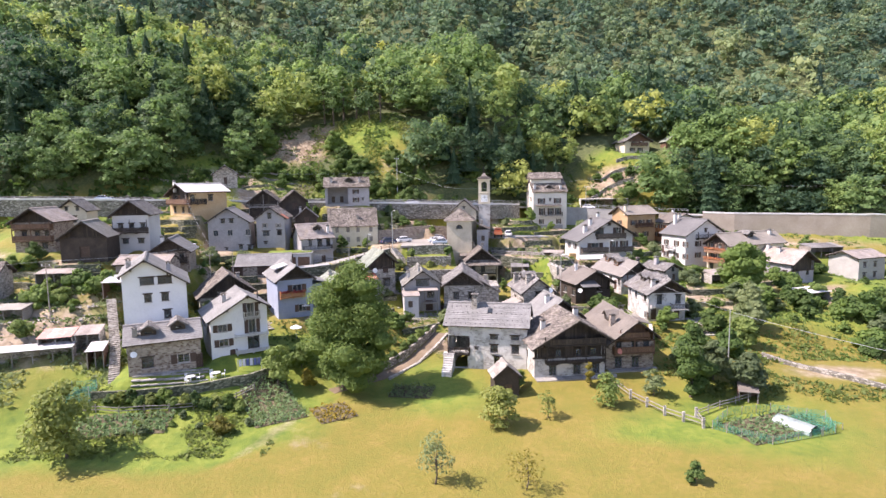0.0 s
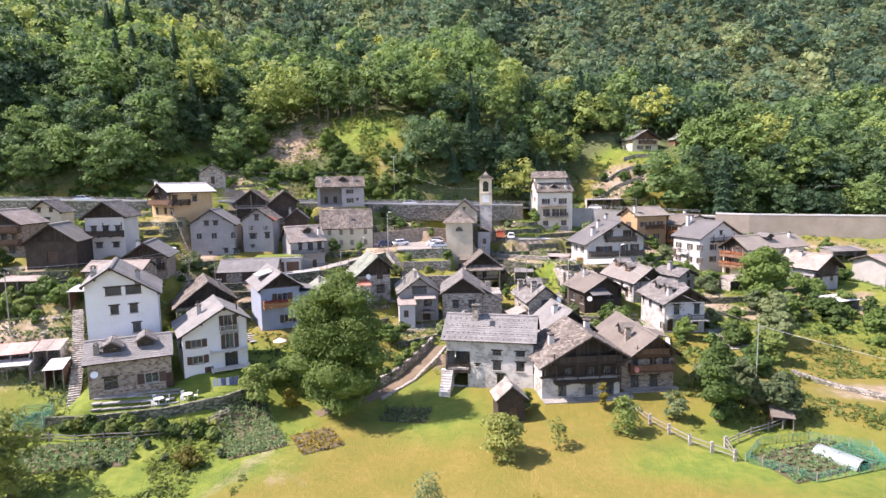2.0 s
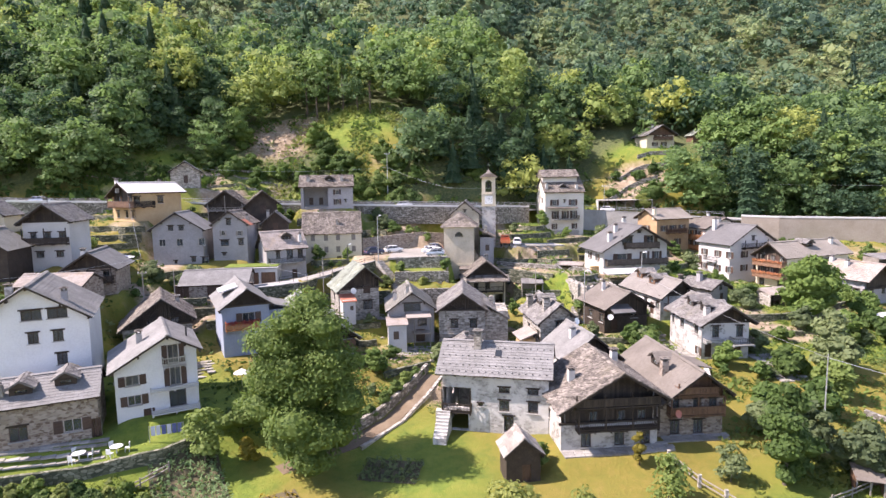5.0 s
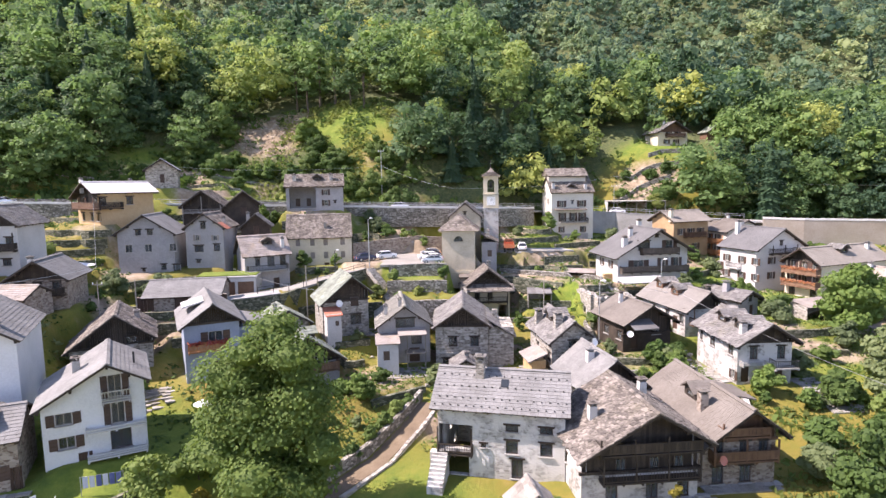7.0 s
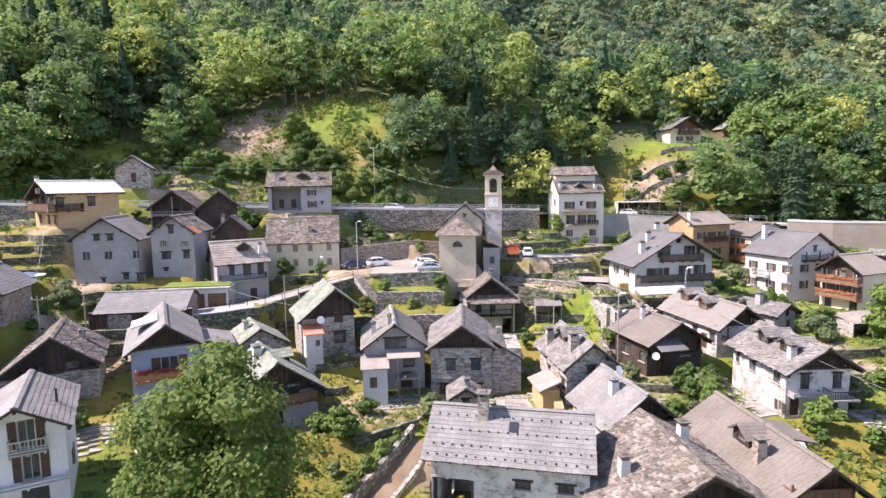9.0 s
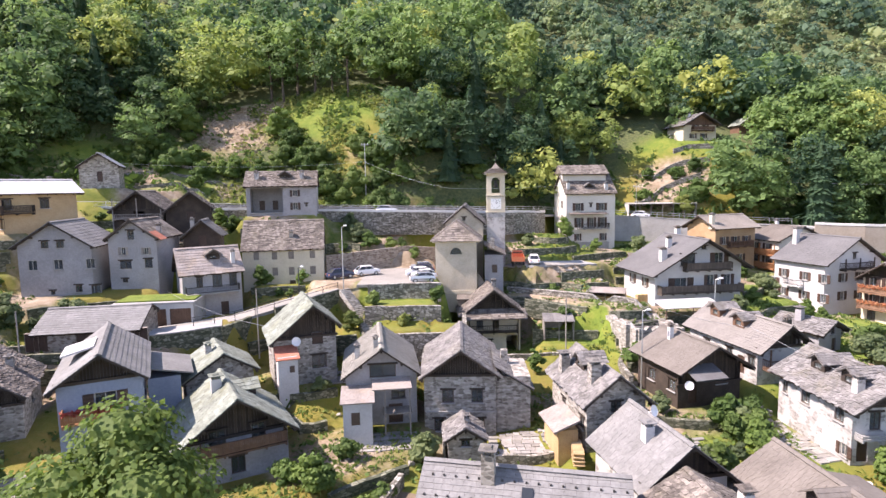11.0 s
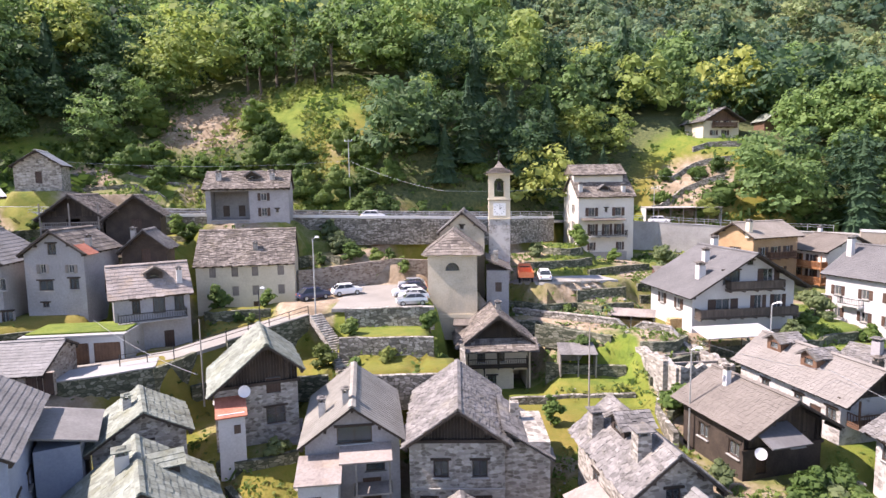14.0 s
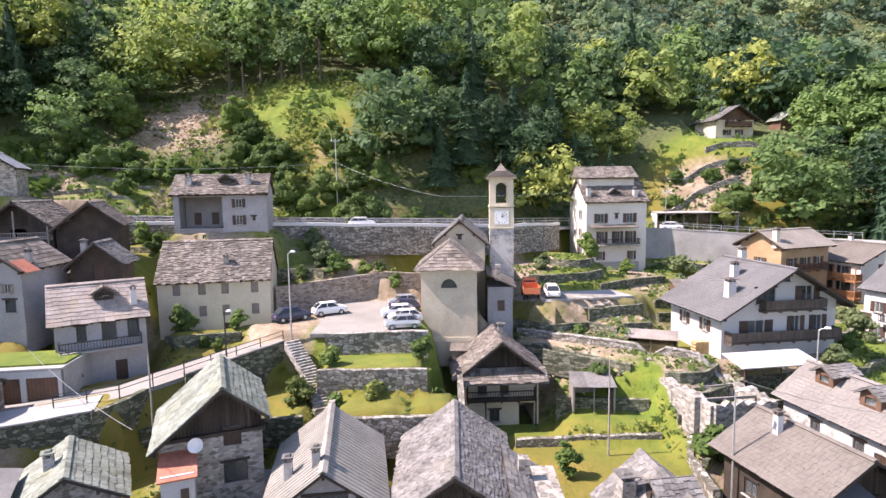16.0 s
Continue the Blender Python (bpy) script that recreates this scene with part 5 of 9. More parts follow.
def balcony(h, key, face, u0, u1, z, depth=1.2, rail=1.0, material="brown_wood", slab=None, posts=0.0, solid=False, oh=0.55, ohf=0.8, flowers=False):
    ax, ay, zr, rot, wl, wr, length, pitch, zb = PLOTS[key]
    x0, x1, y0, y1 = -wl + oh, wr - oh, ohf, length - ohf * 0.7
    u, n = FACES[face]
    o = {"F": Vector((0, y0, 0)), "B": Vector((0, y1, 0)), "L": Vector((x0, (y0 + y1) / 2, 0)), "R": Vector((x1, (y0 + y1) / 2, 0))}[face]
    m = Matrix(((u.x, n.x, 0, o.x), (u.y, n.y, 0, o.y), (0, 0, 1, z), (0, 0, 0, 1)))
    w = u1 - u0
    fl = Geo().box(((u0 + u1) / 2, depth / 2 + 0.01, -0.07), (w, depth, 0.14), m)
    for k in range(max(2, int(w / 1.6)) + 1):
        fl.box((u0 + 0.1 + (w - 0.2) * k / max(2, int(w / 1.6)), depth / 2, -0.22), (0.14, depth, 0.16), m)
    ob = part("balcony", fl, M[slab or material], h, "projecting balcony floor")
    rl = Geo()
    runs = [((u0 + 0.05, depth - 0.05), (u1 - 0.05, depth - 0.05)), ((u0 + 0.05, 0.05), (u0 + 0.05, depth - 0.05)), ((u1 - 0.05, 0.05), (u1 - 0.05, depth - 0.05))]
    for (a, b), (c, d) in runs:
        ln = math.hypot(c - a, d - b)
        rl.beam(m @ Vector((a, b, rail)), m @ Vector((c, d, rail)), 0.1, 0.08)
        rl.beam(m @ Vector((a, b, 0.14)), m @ Vector((c, d, 0.14)), 0.06, 0.08)
        k = max(2, int(ln / (0.16 if solid else 0.24)))
        for i in range(k + 1):
            p = Vector((a + (c - a) * i / k, b + (d - b) * i / k, 0))
            thick = 0.14 if solid else 0.05
            rl.beam(m @ (p + Vector((0, 0, 0.1))), m @ (p + Vector((0, 0, rail))), thick if abs(d - b) < abs(c - a) else 0.04, 0.04 if abs(d - b) < abs(c - a) else thick)
    part("railing", rl, M[material], ob)
    if posts:
        k = max(1, int(w / 2.6))
        for i in range(k + 1):
            p = Vector((u0 + 0.07 + (w - 0.14) * i / k, depth - 0.07, -z if posts < 0 else 0))
            part("post", Geo().beam(m @ p, m @ Vector((p.x, p.y, abs(posts))), 0.13, 0.13), M[material], ob)
    if flowers:
        q = []
        g = np.random.RandomState(int(abs(u0 * 100)))
        for i in range(int(w * 40)):
            c = m @ Vector((g.uniform(u0, u1), depth + g.uniform(0, 0.2), rail - g.uniform(-0.15, 0.3)))
            q.append([c + Vector(g.normal(size=3)) * 0.1 for k in range(4)])
        part("flower_box", quad_mesh("flower_box", np.array(q), M["flower"]), None, ob, "red geraniums in boxes", kind="stuff")


def dish(h, at, r=0.4, turn=0, material="plastic_white"):
    """A satellite dish on an arm, in the house's own axes."""
    g = Geo()
    m = Matrix.Translation(at) @ pose(0, 0, 0, 70, 0, turn)
    rings = [[m @ Vector((r * f * math.cos(k * math.pi / 8), r * f * math.sin(k * math.pi / 8), 0.22 * r * f * f)) for k in range(16)] for f in (0.02, 0.5, 1.0)]
    for p, q in zip(rings, rings[1:]):
        for k in range(16):
            g.face(p[k], p[(k + 1) % 16], q[(k + 1) % 16], q[k])
            g.face(*[x - (m.to_3x3() @ Vector((0, 0, 0.03))) for x in (q[k], q[(k + 1) % 16], p[(k + 1) % 16], p[k])])
    g.bar(m @ Vector((0, 0, -0.02)), m @ Vector((0, -0.1, -0.5)), 0.03)
    g.bar(m @ Vector((0, -r * 0.9, 0.15)), m @ Vector((0, 0, 0.5)), 0.015)
    part("satellite_dish", g, M[material], h, "round satellite dish")


def grid(face, us, zs, w, h, style):
    return [(face, u, z, w, h, style) for u in us for z in zs]


# near row
k = "stone_front"
h = house(k, "whitewashed stone house with a pale slab roof at the meadow's edge", "stone_white", "light",
          grid("R", (-2.0, 1.6, 5.0), (0.2,), 1.1, 1.9, "k")[1:2] + grid("R", (1.1, 4.3), (2.6,), 1.15, 1.3, "k") + grid("R", (1.1, 4.3), (4.75,), 1.2, 0.65, "k") + [("R", -4.3, 2.7, 3.3, 2.4, "o"), ("R", -4.4, 0.1, 2.8, 2.0, "o"), ("R", -1.6, 3.0, 0.5, 0.4, "k"), ("F", 0.0, 3.0, 0.9, 1.1, "k"), ("F", -2, 0.6, 0.9, 1.1, "k")], oh=0.7, ohf=0.7)
chimney(h, k, 0.9, 4.4, 2.0, 0.95, "stone", "slate")
balcony(h, k, "R", -6.0, -2.6, 2.4, 0.65, 0.9, "timber", posts=2.6, solid=True, oh=0.7, ohf=0.7)
for u_ in (-3.6, -2.4, -1.2, 1.0, 2.2, 3.4, 4.2):
    gd = Geo()
    for j_ in range(17):
        gd.box((u_, 0.5 + 0.75 * j_ + (0.3 if int(u_) % 2 else 0.0), local(k, u_, 0) + 0.14), (0.1, 0.12, 0.12))
    part("snow_guard", gd, M["iron"], h, "row of small iron snow guards", kind="stuff")
part("skylight", Geo().beam((1.3, 6.9, local(k, 1.3, 0) + 0.14), (2.1, 6.9, local(k, 2.1, 0) + 0.14), 0.7, 0.08), M["car_glass"], h)
for i in range(8):
    part("step", Geo().box((6.9 - i * 0.3, 1.0, (i + 1) * 0.14 - 0.6), (0.32, 1.5, (i + 1) * 0.28 + 1.2)), M["stone_white"], h)
part("landing", Geo().box((4.3, 0.9, 0.7), (0.8, 1.7, 3.6)), M["stone_white"], h)

k = "barn"
h = house(k, "old stone and timber barn with a lichened slab roof and galleries", "stone_pale", "dark",
          grid("F", (-3.4, 0.2, 3.0), (0.3,), 1.1, 1.5, "k") + grid("F", (-2.6, 0.4, 2.6), (2.9,), 0.9, 1.2, "k") + [("L", 0, 2.0, 0.8, 0.9, "k")], gable="tall", oh=0.7, ohf=1.6)
balcony(h, k, "F", -4.6, 4.0, 2.5, 1.2, 0.9, "timber", posts=2.5, oh=0.7, ohf=1.6)
balcony(h, k, "F", -4.9, 4.0, 5.0, 1.3, 0.9, "timber", posts=1.4, solid=True, oh=0.7, ohf=1.6)
chimney(h, k, -3.9, 5.2, 1.4, 0.8, "stone_pale", "slate_dark")
chimney(h, k, 2.0, 8.0, 1.3, 0.8, "stone_pale", "slate_dark")

k = "brown_house"
h = house(k, "timber-fronted house with a smooth brown roof and carved balconies", "stone_brown", "brown",
          grid("F", (-2.4, 0.2), (0.2,), 1.1, 1.6, "k") + grid("F", (-2.4, 0.0, 1.8), (2.8,), 0.9, 1.3, "k") + [("L", 4.0, 3.0, 1.2, 1.2, "k"), ("L", 1.0, 3.0, 1.2, 1.2, "k")], gable="brown", oh=0.6, ohf=1.5)
balcony(h, k, "F", -3.4, 2.6, 2.7, 1.1, 0.9, "brown_wood", posts=1.9, solid=True, oh=0.6, ohf=1.5)
balcony(h, k, "F", -2.6, 1.8, 4.9, 1.0, 0.8, "brown_wood", posts=1.3, solid=True, oh=0.6, ohf=1.5)
chimney(h, k, -2.2, 4.8, 1.7, 0.85, "stone_brown", "brown_tile")
dormer(h, k, -1, 7.4, 0.42, 2.2, 2.6, 0.9, "brown", "timber")
dish(h, (-2.9, -0.1, 3.2), 0.42, 20, "red_dish")
part("lean_to_roof", Geo().box((0, 0, 0), (3.2, 4.5, 0.14), pose(4.5, 11.5, 5.0, 0, 12, 0)), M["brown_tile"], h)

k = "dormer_white"
h = house(k, "whitewashed stone house with two roof dormers and iron balcony", "stone_pale", "slate",
          [("L", 4.2, 0.5, 0.9, 1.1, "s"), ("L", -1.0, 3.2, 1.3, 1.4, "k"), ("L", 3.4, 3.3, 1.2, 1.3, "k"), ("L", -4.0, 3.2, 0.8, 1.2, "k")] + grid("F", (-2.6, 1.6), (0.3,), 1.0, 2.0, "d") + grid("F", (-1.6, 1.8), (3.1,), 1.0, 1.6, "k"), gable="wood", oh=0.7, ohf=1.2)
balcony(h, k, "F", -3.4, -0.2, 2.7, 1.0, 0.3, "concrete", oh=0.7, ohf=1.2)
balcony(h, k, "F", 0.3, 3.2, 2.3, 1.5, 0.9, "iron", slab="concrete", oh=0.7, ohf=1.2)
dormer(h, k, -1, 3.6, 0.52, 1.9, 2.6, 1.0, "slate", "timber")
dormer(h, k, -1, 7.6, 0.52, 1.9, 2.6, 1.0, "slate", "timber")
chimney(h, k, -2.4, 2.3, 1.3, 0.8, "stone_pale")

k = "brown_barn"
h = house(k, "dark boarded house with a brown roof above a stone terrace", "timber", "brown",
          grid("L", (2.6, -1.0), (1.6,), 1.2, 1.3, "k") + [("F", -2.0, 0.4, 1.0, 1.9, "d"), ("F", 1.4, 2.2, 1.2, 1.0, "k")], gable="tall", oh=0.7, ohf=1.4)
chimney(h, k, -1.2, 6.4, 1.5, 0.55, "white", "slate_dark")
part("porch_roof", Geo().box((0, 0, 0), (3.6, 2.6, 0.12), pose(-1.6, 0.1, 4.1, 18, 0, 0)), M["grey_tile"], h, "small grey porch roof")
dish(h, (-3.6, -0.2, 3.0), 0.45, -20)

k = "long_dormers"
h = house(k, "long stone house with weathered tan roof and two wooden dormers", "stone_pale", "warm",
          grid("L", (5.0, 1.5, -2.5), (1.8,), 1.0, 1.2, "k") + [("L", 3.4, 0.6, 1.2, 2.0, "d")], gable="wood", oh=0.6, ohf=1.2)
dormer(h, k, -1, 6.0, 0.5, 1.8, 2.4, 1.1, "slate", "brown_wood")
dormer(h, k, -1, 10.6, 0.4, 1.8, 2.4, 1.1, "slate", "brown_wood")
chimney(h, k, 0.3, 1.2, 0.8, 0.7, "iron", "slate_dark")
balcony(h, k, "F", -2.6, 1.8, 2.0, 1.2, 0.9, "brown_wood", posts=2.2, oh=0.6, ohf=1.2)

k = "small_grey"
h = house(k, "small grey rubble cottage with a low slab roof", "grey", "slate", [("F", 0.6, 2.2, 0.9, 0.9, "k"), ("F", 0.9, 0.1, 1.0, 1.6, "d")], oh=0.5)
chimney(h, k, -1.0, 4.0, 1.6, 0.9, "grey")

k = "pale_roof"
h = house(k, "stone house under a broad pale slab roof", "stone_pale", "light", [("L", 1.0, 2.0, 0.9, 1.0, "k"), ("F", 0, 3.4, 0.9, 1.0, "k")], gable="wood", oh=0.6, ohf=1.0)
chimney(h, k, -1.3, 4.0, 1.2, 0.85, "white", "slate_light")
dish(h, (-0.4, 4.8, 7.6), 0.45, 30)

k = "two_chimneys"
h = house(k, "plastered stone house with a slab roof and two stout chimneys", "stone", "slate",
          grid("L", (3.6, -1.2), (1.8,), 1.0, 1.1, "k") + [("L", 1.2, 0.0, 1.2, 2.0, "d"), ("F", 0, 3.5, 1.0, 1.0, "k")], oh=0.6, ohf=0.8)
chimney(h, k, -1.3, 2.6, 1.7, 1.1, "stone", "slate")
chimney(h, k, -2.2, 8.0, 1.7, 1.0, "stone", "slate")
dormer(h, k, -1, 6.0, 0.42, 2.2, 2.4, 0.9, "slate", "timber")
part("annex_roof", Geo().box((0, 0, 0), (2.6, 4.6, 0.16), pose(-4.4, 3.2, 2.4, 0, -22, 0)), M["slate_pink"], h, "rusty lean-to roof")
part("annex", Geo().box((-4.2, 3.2, 0.4), (1.8, 4.0, 3.2)), M["honey_wood"], h, "boarded annex of honey-coloured wood")

k = "stone_gable"
h = house(k, "grey rubble stone house with boarded gable and slab roof", "stone", "slate",
          grid("F", (-1.3, 1.6), (3.3,), 1.15, 1.35, "k") + grid("F", (-2.2, 1.8), (0.4,), 1.0, 1.3, "k") + [("L", 0, 2.5, 0.9, 1.0, "k"), ("R", 0, 2.5, 0.9, 1.0, "k")], gable="wood", oh=0.45, ohf=0.9)
part("string_course", Geo().box((0, 0.86, 2.4), (7.0, 0.14, 0.12)), M["concrete"], h)
wing = Geo()
wing.box((5.2, 4.4, 2.6), (3.4, 6.0, 6.4))
part("side_wing", wing, M["stone"], h, "lower stone wing")
sl = Geo()
slabs(sl, random.Random(2), Vector((3.3, 1.0, 6.9)), Vector((3.3, 8.4, 6.9)), Vector((0.85, 0, -0.52)), Vector((0.52, 0, 0.85)), 4.6, 0.42, 0.55, 0.05, 1.0)
sl.face((3.3, 1.0, 6.9), (7.2, 1.0, 4.5), (7.2, 8.4, 4.5), (3.3, 8.4, 6.9))
sl.face((3.3, 8.4, 6.8), (7.2, 8.4, 4.4), (7.2, 1.0, 4.4), (3.3, 1.0, 6.8))
part("wing_roof", sl, M["slate"], h, kind="stuff")
wg = Geo().box((4.6, 5.6, 6.4), (0.7, 0.7, 1.9))
part("wing_chimney", wg, M["stone"], h)

k = "little_stone"
h = house(k, "tiny rubble stone outhouse with a steep slab roof", "stone", "slate", [("F", 0.0, 2.0, 0.8, 0.6, "k")], oh=0.3, ohf=0.4, name="outhouse", category="outhouse")
chimney(h, k, 0.2, 1.8, 0.5, 0.6, "concrete", "slate")

k = "corrugated"
h = house(k, "grey house with ribbed sheet roof and whitewashed porch annex", "grey", "tin",
          [("F", 0.1, 4.9, 2.6, 1.3, "k"), ("F", 1.6, 2.6, 1.4, 1.7, "k"), ("F", 1.3, 0.1, 1.4, 2.0, "d"), ("L", 0, 3, 0.9, 1.0, "k")], oh=0.45, ohf=0.9)
chimney(h, k, -2.4, 3.4, 1.2, 0.6, "stone_pale", "slate")
chimney(h, k, -0.5, 1.9, 1.0, 0.55, "concrete", "slate")
an = Geo().box((-2.4, -1.0, 1.2), (2.7, 3.2, 5.2))
part("porch_annex", an, M["white"], h, "whitewashed annex")
part("annex_window", Geo().box((-2.6, -2.63, 2.2), (0.8, 0.06, 1.2)), M["frame_dark"], h)
rf = Geo().box((0, 0, 0), (3.2, 3.6, 0.12), pose(-2.4, -1.1, 4.0, 8, 0, 0)).box((0, 0, 0), (3.8, 2.4, 0.12), pose(0.9, -0.2, 4.6, 10, 0, 0))
part("porch_roof", rf, M["slate_pink"], h, "old ribbed porch roofing")
for x in (0.2, 2.6):
    part("porch_post", Geo().beam((x, -1.2, -1), (x, -1.2, 4.4), 0.14, 0.14), M["grey_wood"], h)
part("porch_floor", Geo().box((1.4, -0.4, 1.9), (2.8, 1.8, 0.14)), M["grey_wood"], h)

k = "stone_tall"
h = house(k, "tall rubble stone house with open timber gable and mossy slab roof", "stone", "moss",
          [("F", 0.5, 4.3, 1.2, 1.3, "d"), ("F", 0.6, 1.6, 1.6, 1.5, "k"), ("L", 0, 3, 0.9, 1.0, "k")], gable="wood", oh=0.5, ohf=1.2)
an = Geo().box((-3.0, 0.0, 1.2), (2.0, 2.4, 5.4))
part("white_annex", an, M["white"], h, "whitewashed lean-to")
part("annex_roof", Geo().box((0, 0, 0), (2.4, 2.9, 0.12), pose(-3.0, -0.1, 4.1, 16, 0, 0)), M["rust"], h, "rust-red sheet roof")
part("annex_window", Geo().box((-2.6, -1.22, 2.6), (0.5, 0.06, 0.7)), M["frame_dark"], h)
dish(h, (-1.9, 0.5, 5.0), 0.5, 10)

k = "mossy_front"
h = house(k, "house with broad mossy slab roof and orange balcony", "grey", "moss",
          [("F", -1.6, 3.2, 1.4, 1.5, "k"), ("F", 1.8, 3.2, 1.2, 1.5, "k"), ("F", 0, 0.6, 1.2, 1.5, "k"), ("R", 0, 1.5, 1, 1.1, "k")], gable="wood", oh=0.7, ohf=1.3)
balcony(h, k, "F", -3.0, 4.0, 2.9, 1.1, 1.0, "brown_wood", solid=True, oh=0.7, ohf=1.3)
chimney(h, k, -0.9, 5.6, 1.2, 1.0, "stone_pale", "slate_moss")
dormer(h, k, 1, 6.2, 0.5, 1.8, 2.4, 0.9, "moss", "timber")
k = "mossy_back"
h = house(k, "small house with pale mossy slab roof and rubble walls", "stone", "moss", [("F", 0, 2.2, 1.0, 1.1, "k")], oh=0.5)
chimney(h, k, -1.0, 3.6, 0.9, 0.7, "stone_pale", "slate_moss")

k = "blue_house"
h = house(k, "pale blue rendered house with pale slab roof and wooden balcony", "blue", "light",
          [("F", 0.2, 4.4, 1.6, 1.5, "s"), ("F", 1.0, 1.0, 1.3, 1.3, "s"), ("R", 0, 2.4, 1.0, 1.2, "k"), ("R", -3.4, 2.4, 1.0, 1.2, "k")], gable="wood", oh=0.6, ohf=1.2)
balcony(h, k, "F", -2.9, 1.4, 3.9, 1.1, 1.0, "orange_wood", solid=True, oh=0.6, ohf=1.2, flowers=True)
part("raised_roof", Geo().box((0, 0, 0), (2.6, 3.6, 0.16), pose(-1.9, 6.2, 8.7, 0, -14, 0)), M["tin_white"], h, "raised white roof light")
part("side_wing_roof", Geo().box((0, 0, 0), (4.4, 6.6, 0.14), pose(5.0, 9.4, 5.5, 0, 14, 0)), M["slate_light"], h)
part("side_wing", Geo().box((4.6, 9.4, 1.6), (2.8, 5.6, 6.4)), M["blue"], h)

k = "old_stone"
h = house(k, "old rubble stone house with a sagging dark slab roof", "stone", "dark", [("F", -1.5, 3.0, 1.0, 1.1, "k"), ("F", 1.6, 3.2, 1.2, 1.0, "k"), ("F", 0, 0.3, 1.2, 1.9, "d"), ("R", 0, 2, 0.9, 0.9, "k")], gable="wood", oh=0.5, ohf=0.9)
chimney(h, k, 2.2, 6.0, 0.8, 0.7, "stone")

k = "white_balcony"
h = house(k, "white rendered house with dark shutters and stacked balconies", "paler_white", "light",
          [("F", 0.5, 5.4, 1.1, 2.1, "s"), ("F", 0.6, 2.9, 1.1, 2.1, "s"), ("F", 0.7, 0.5, 1.7, 1.9, "k"), ("F", -3.6, 3.6, 1.3, 1.1, "s"), ("F", -3.5, 1.4, 1.3, 1.1, "s"), ("F", -2.2, -0.6, 1.1, 1.4, "d"), ("R", 0, 2, 1, 1.2, "s"), ("L", 2, 3.5, 1, 1.2, "s"), ("L", -2, 3.5, 1, 1.2, "s")], oh=0.55, ohf=0.9)
balcony(h, k, "F", -0.6, 1.7, 5.3, 0.9, 0.9, "steel", slab="concrete", oh=0.55, ohf=0.9)
balcony(h, k, "F", -2.0, 2.8, 2.8, 1.0, 0.2, "white", slab="white", oh=0.55, ohf=0.9)
balcony(h, k, "F", -2.0, 2.8, 0.4, 1.3, 0.35, "white", slab="white", oh=0.55, ohf=0.9)
chimney(h, k, -2.6, 5.0, 1.2, 0.7, "concrete", "slate_dark")
part("flue", Geo().bar((2.2, 4.0, local(k, 2.2, 0) - 0.1), (2.2, 4.0, local(k, 2.2, 0) + 1.2), 0.1), M["iron"], h)

k = "tall_white"
h = house(k, "tall white rendered house with small dark windows and grey plinth", "paler_white", "light",
          grid("F", (0.2, 2.6), (8.9,), 1.9, 1.1, "k") + grid("F", (0.2, 2.5), (6.3,), 1.0, 1.2, "k") + [("F", 2.7, 3.6, 1.0, 1.3, "k"), ("L", 3, 6, 0.9, 1.2, "s"), ("L", -2, 6, 0.9, 1.2, "s")], oh=0.5, ohf=0.8)
chimney(h, k, -2.2, 4.0, 1.2, 0.8, "stone_pale", "slate_dark")
chimney(h, k, 3.2, 2.4, 1.2, 0.7, "grey", "slate_dark")
part("plinth", Geo().box((1.2, 0.76, 0.3), (8.7, 0.16, 3.0)), M["concrete"], h, "grey cement plinth")

k = "low_stone"
h = house(k, "low stone house with two roof dormers facing the gardens", "stone_brown", "light",
          [("R", -2.2, 0.9, 1.5, 1.5, "k"), ("R", 2.3, 1.0, 1.6, 1.3, "s"), ("R", 4.3, 0.0, 0.9, 2.0, "d")], oh=0.6, ohf=0.5)
dormer(h, k, 1, 3.2, 0.62, 1.9, 2.4, 0.8, "slate", "timber")
dormer(h, k, 1, 6.9, 0.5, 1.9, 2.4, 0.8, "slate", "timber")
chimney(h, k, 2.3, 1.5, 1.1, 0.7, "stone", "slate")
dish(h, (4.2, 1.3, 3.2), 0.42, 90)

# left slope
k = "chimney_white"
h = house(k, "white house with dark timber gable and long balcony", "white", "slate", grid("F", (-1.3, 1.5), (1.4,), 1.1, 0.9, "k") + grid("F", (-2, 0, 2), (4.0,), 0.9, 1.3, "k") + [("L", 2, 3, 0.8, 1.3, "s"), ("L", -1, 3, 0.8, 1.3, "s")], gable="wood", oh=0.6, ohf=1.2)
balcony(h, k, "F", -3.2, 3.0, 3.6, 1.1, 0.9, "timber", posts=2.4, solid=True, oh=0.6, ohf=1.2)
chimney(h, k, -1.6, 5.2, 2.0, 0.7, "white", "slate")
k = "brown_shack"
h = house(k, "dark boarded barn with one pale sheet roof slope", "timber", "tin", [("F", 0, 1.0, 1.6, 1.9, "d")], gable="wood", oh=0.5, ohf=0.8, name="barn", category="barn")
k = "far_cottage"
h = house(k, "small pale cottage beside the road", "cream", "slate", grid("F", (-1, 1.2), (3.2,), 0.7, 0.8, "k") + [("F", 0, 0.6, 1.8, 1.4, "k")], oh=0.4)
k = "wood_house"
h = house(k, "brown timber house with long balconies above rubble walls", "stone_brown", "slate_pink", grid("F", (-2, 0.4, 2.2), (2.9,), 1.0, 1.2, "k") + grid("F", (-1, 1.6), (0.6,), 1.1, 1.2, "k"), gable="wood", oh=0.6, ohf=1.3)
balcony(h, k, "F", -3.6, 3.4, 4.6, 1.2, 0.9, "brown_wood", solid=True, posts=1.5, oh=0.6, ohf=1.3)
balcony(h, k, "F", -3.6, 3.4, 2.3, 1.2, 0.9, "brown_wood", solid=True, posts=2.2, oh=0.6, ohf=1.3)
k = "dark_left"
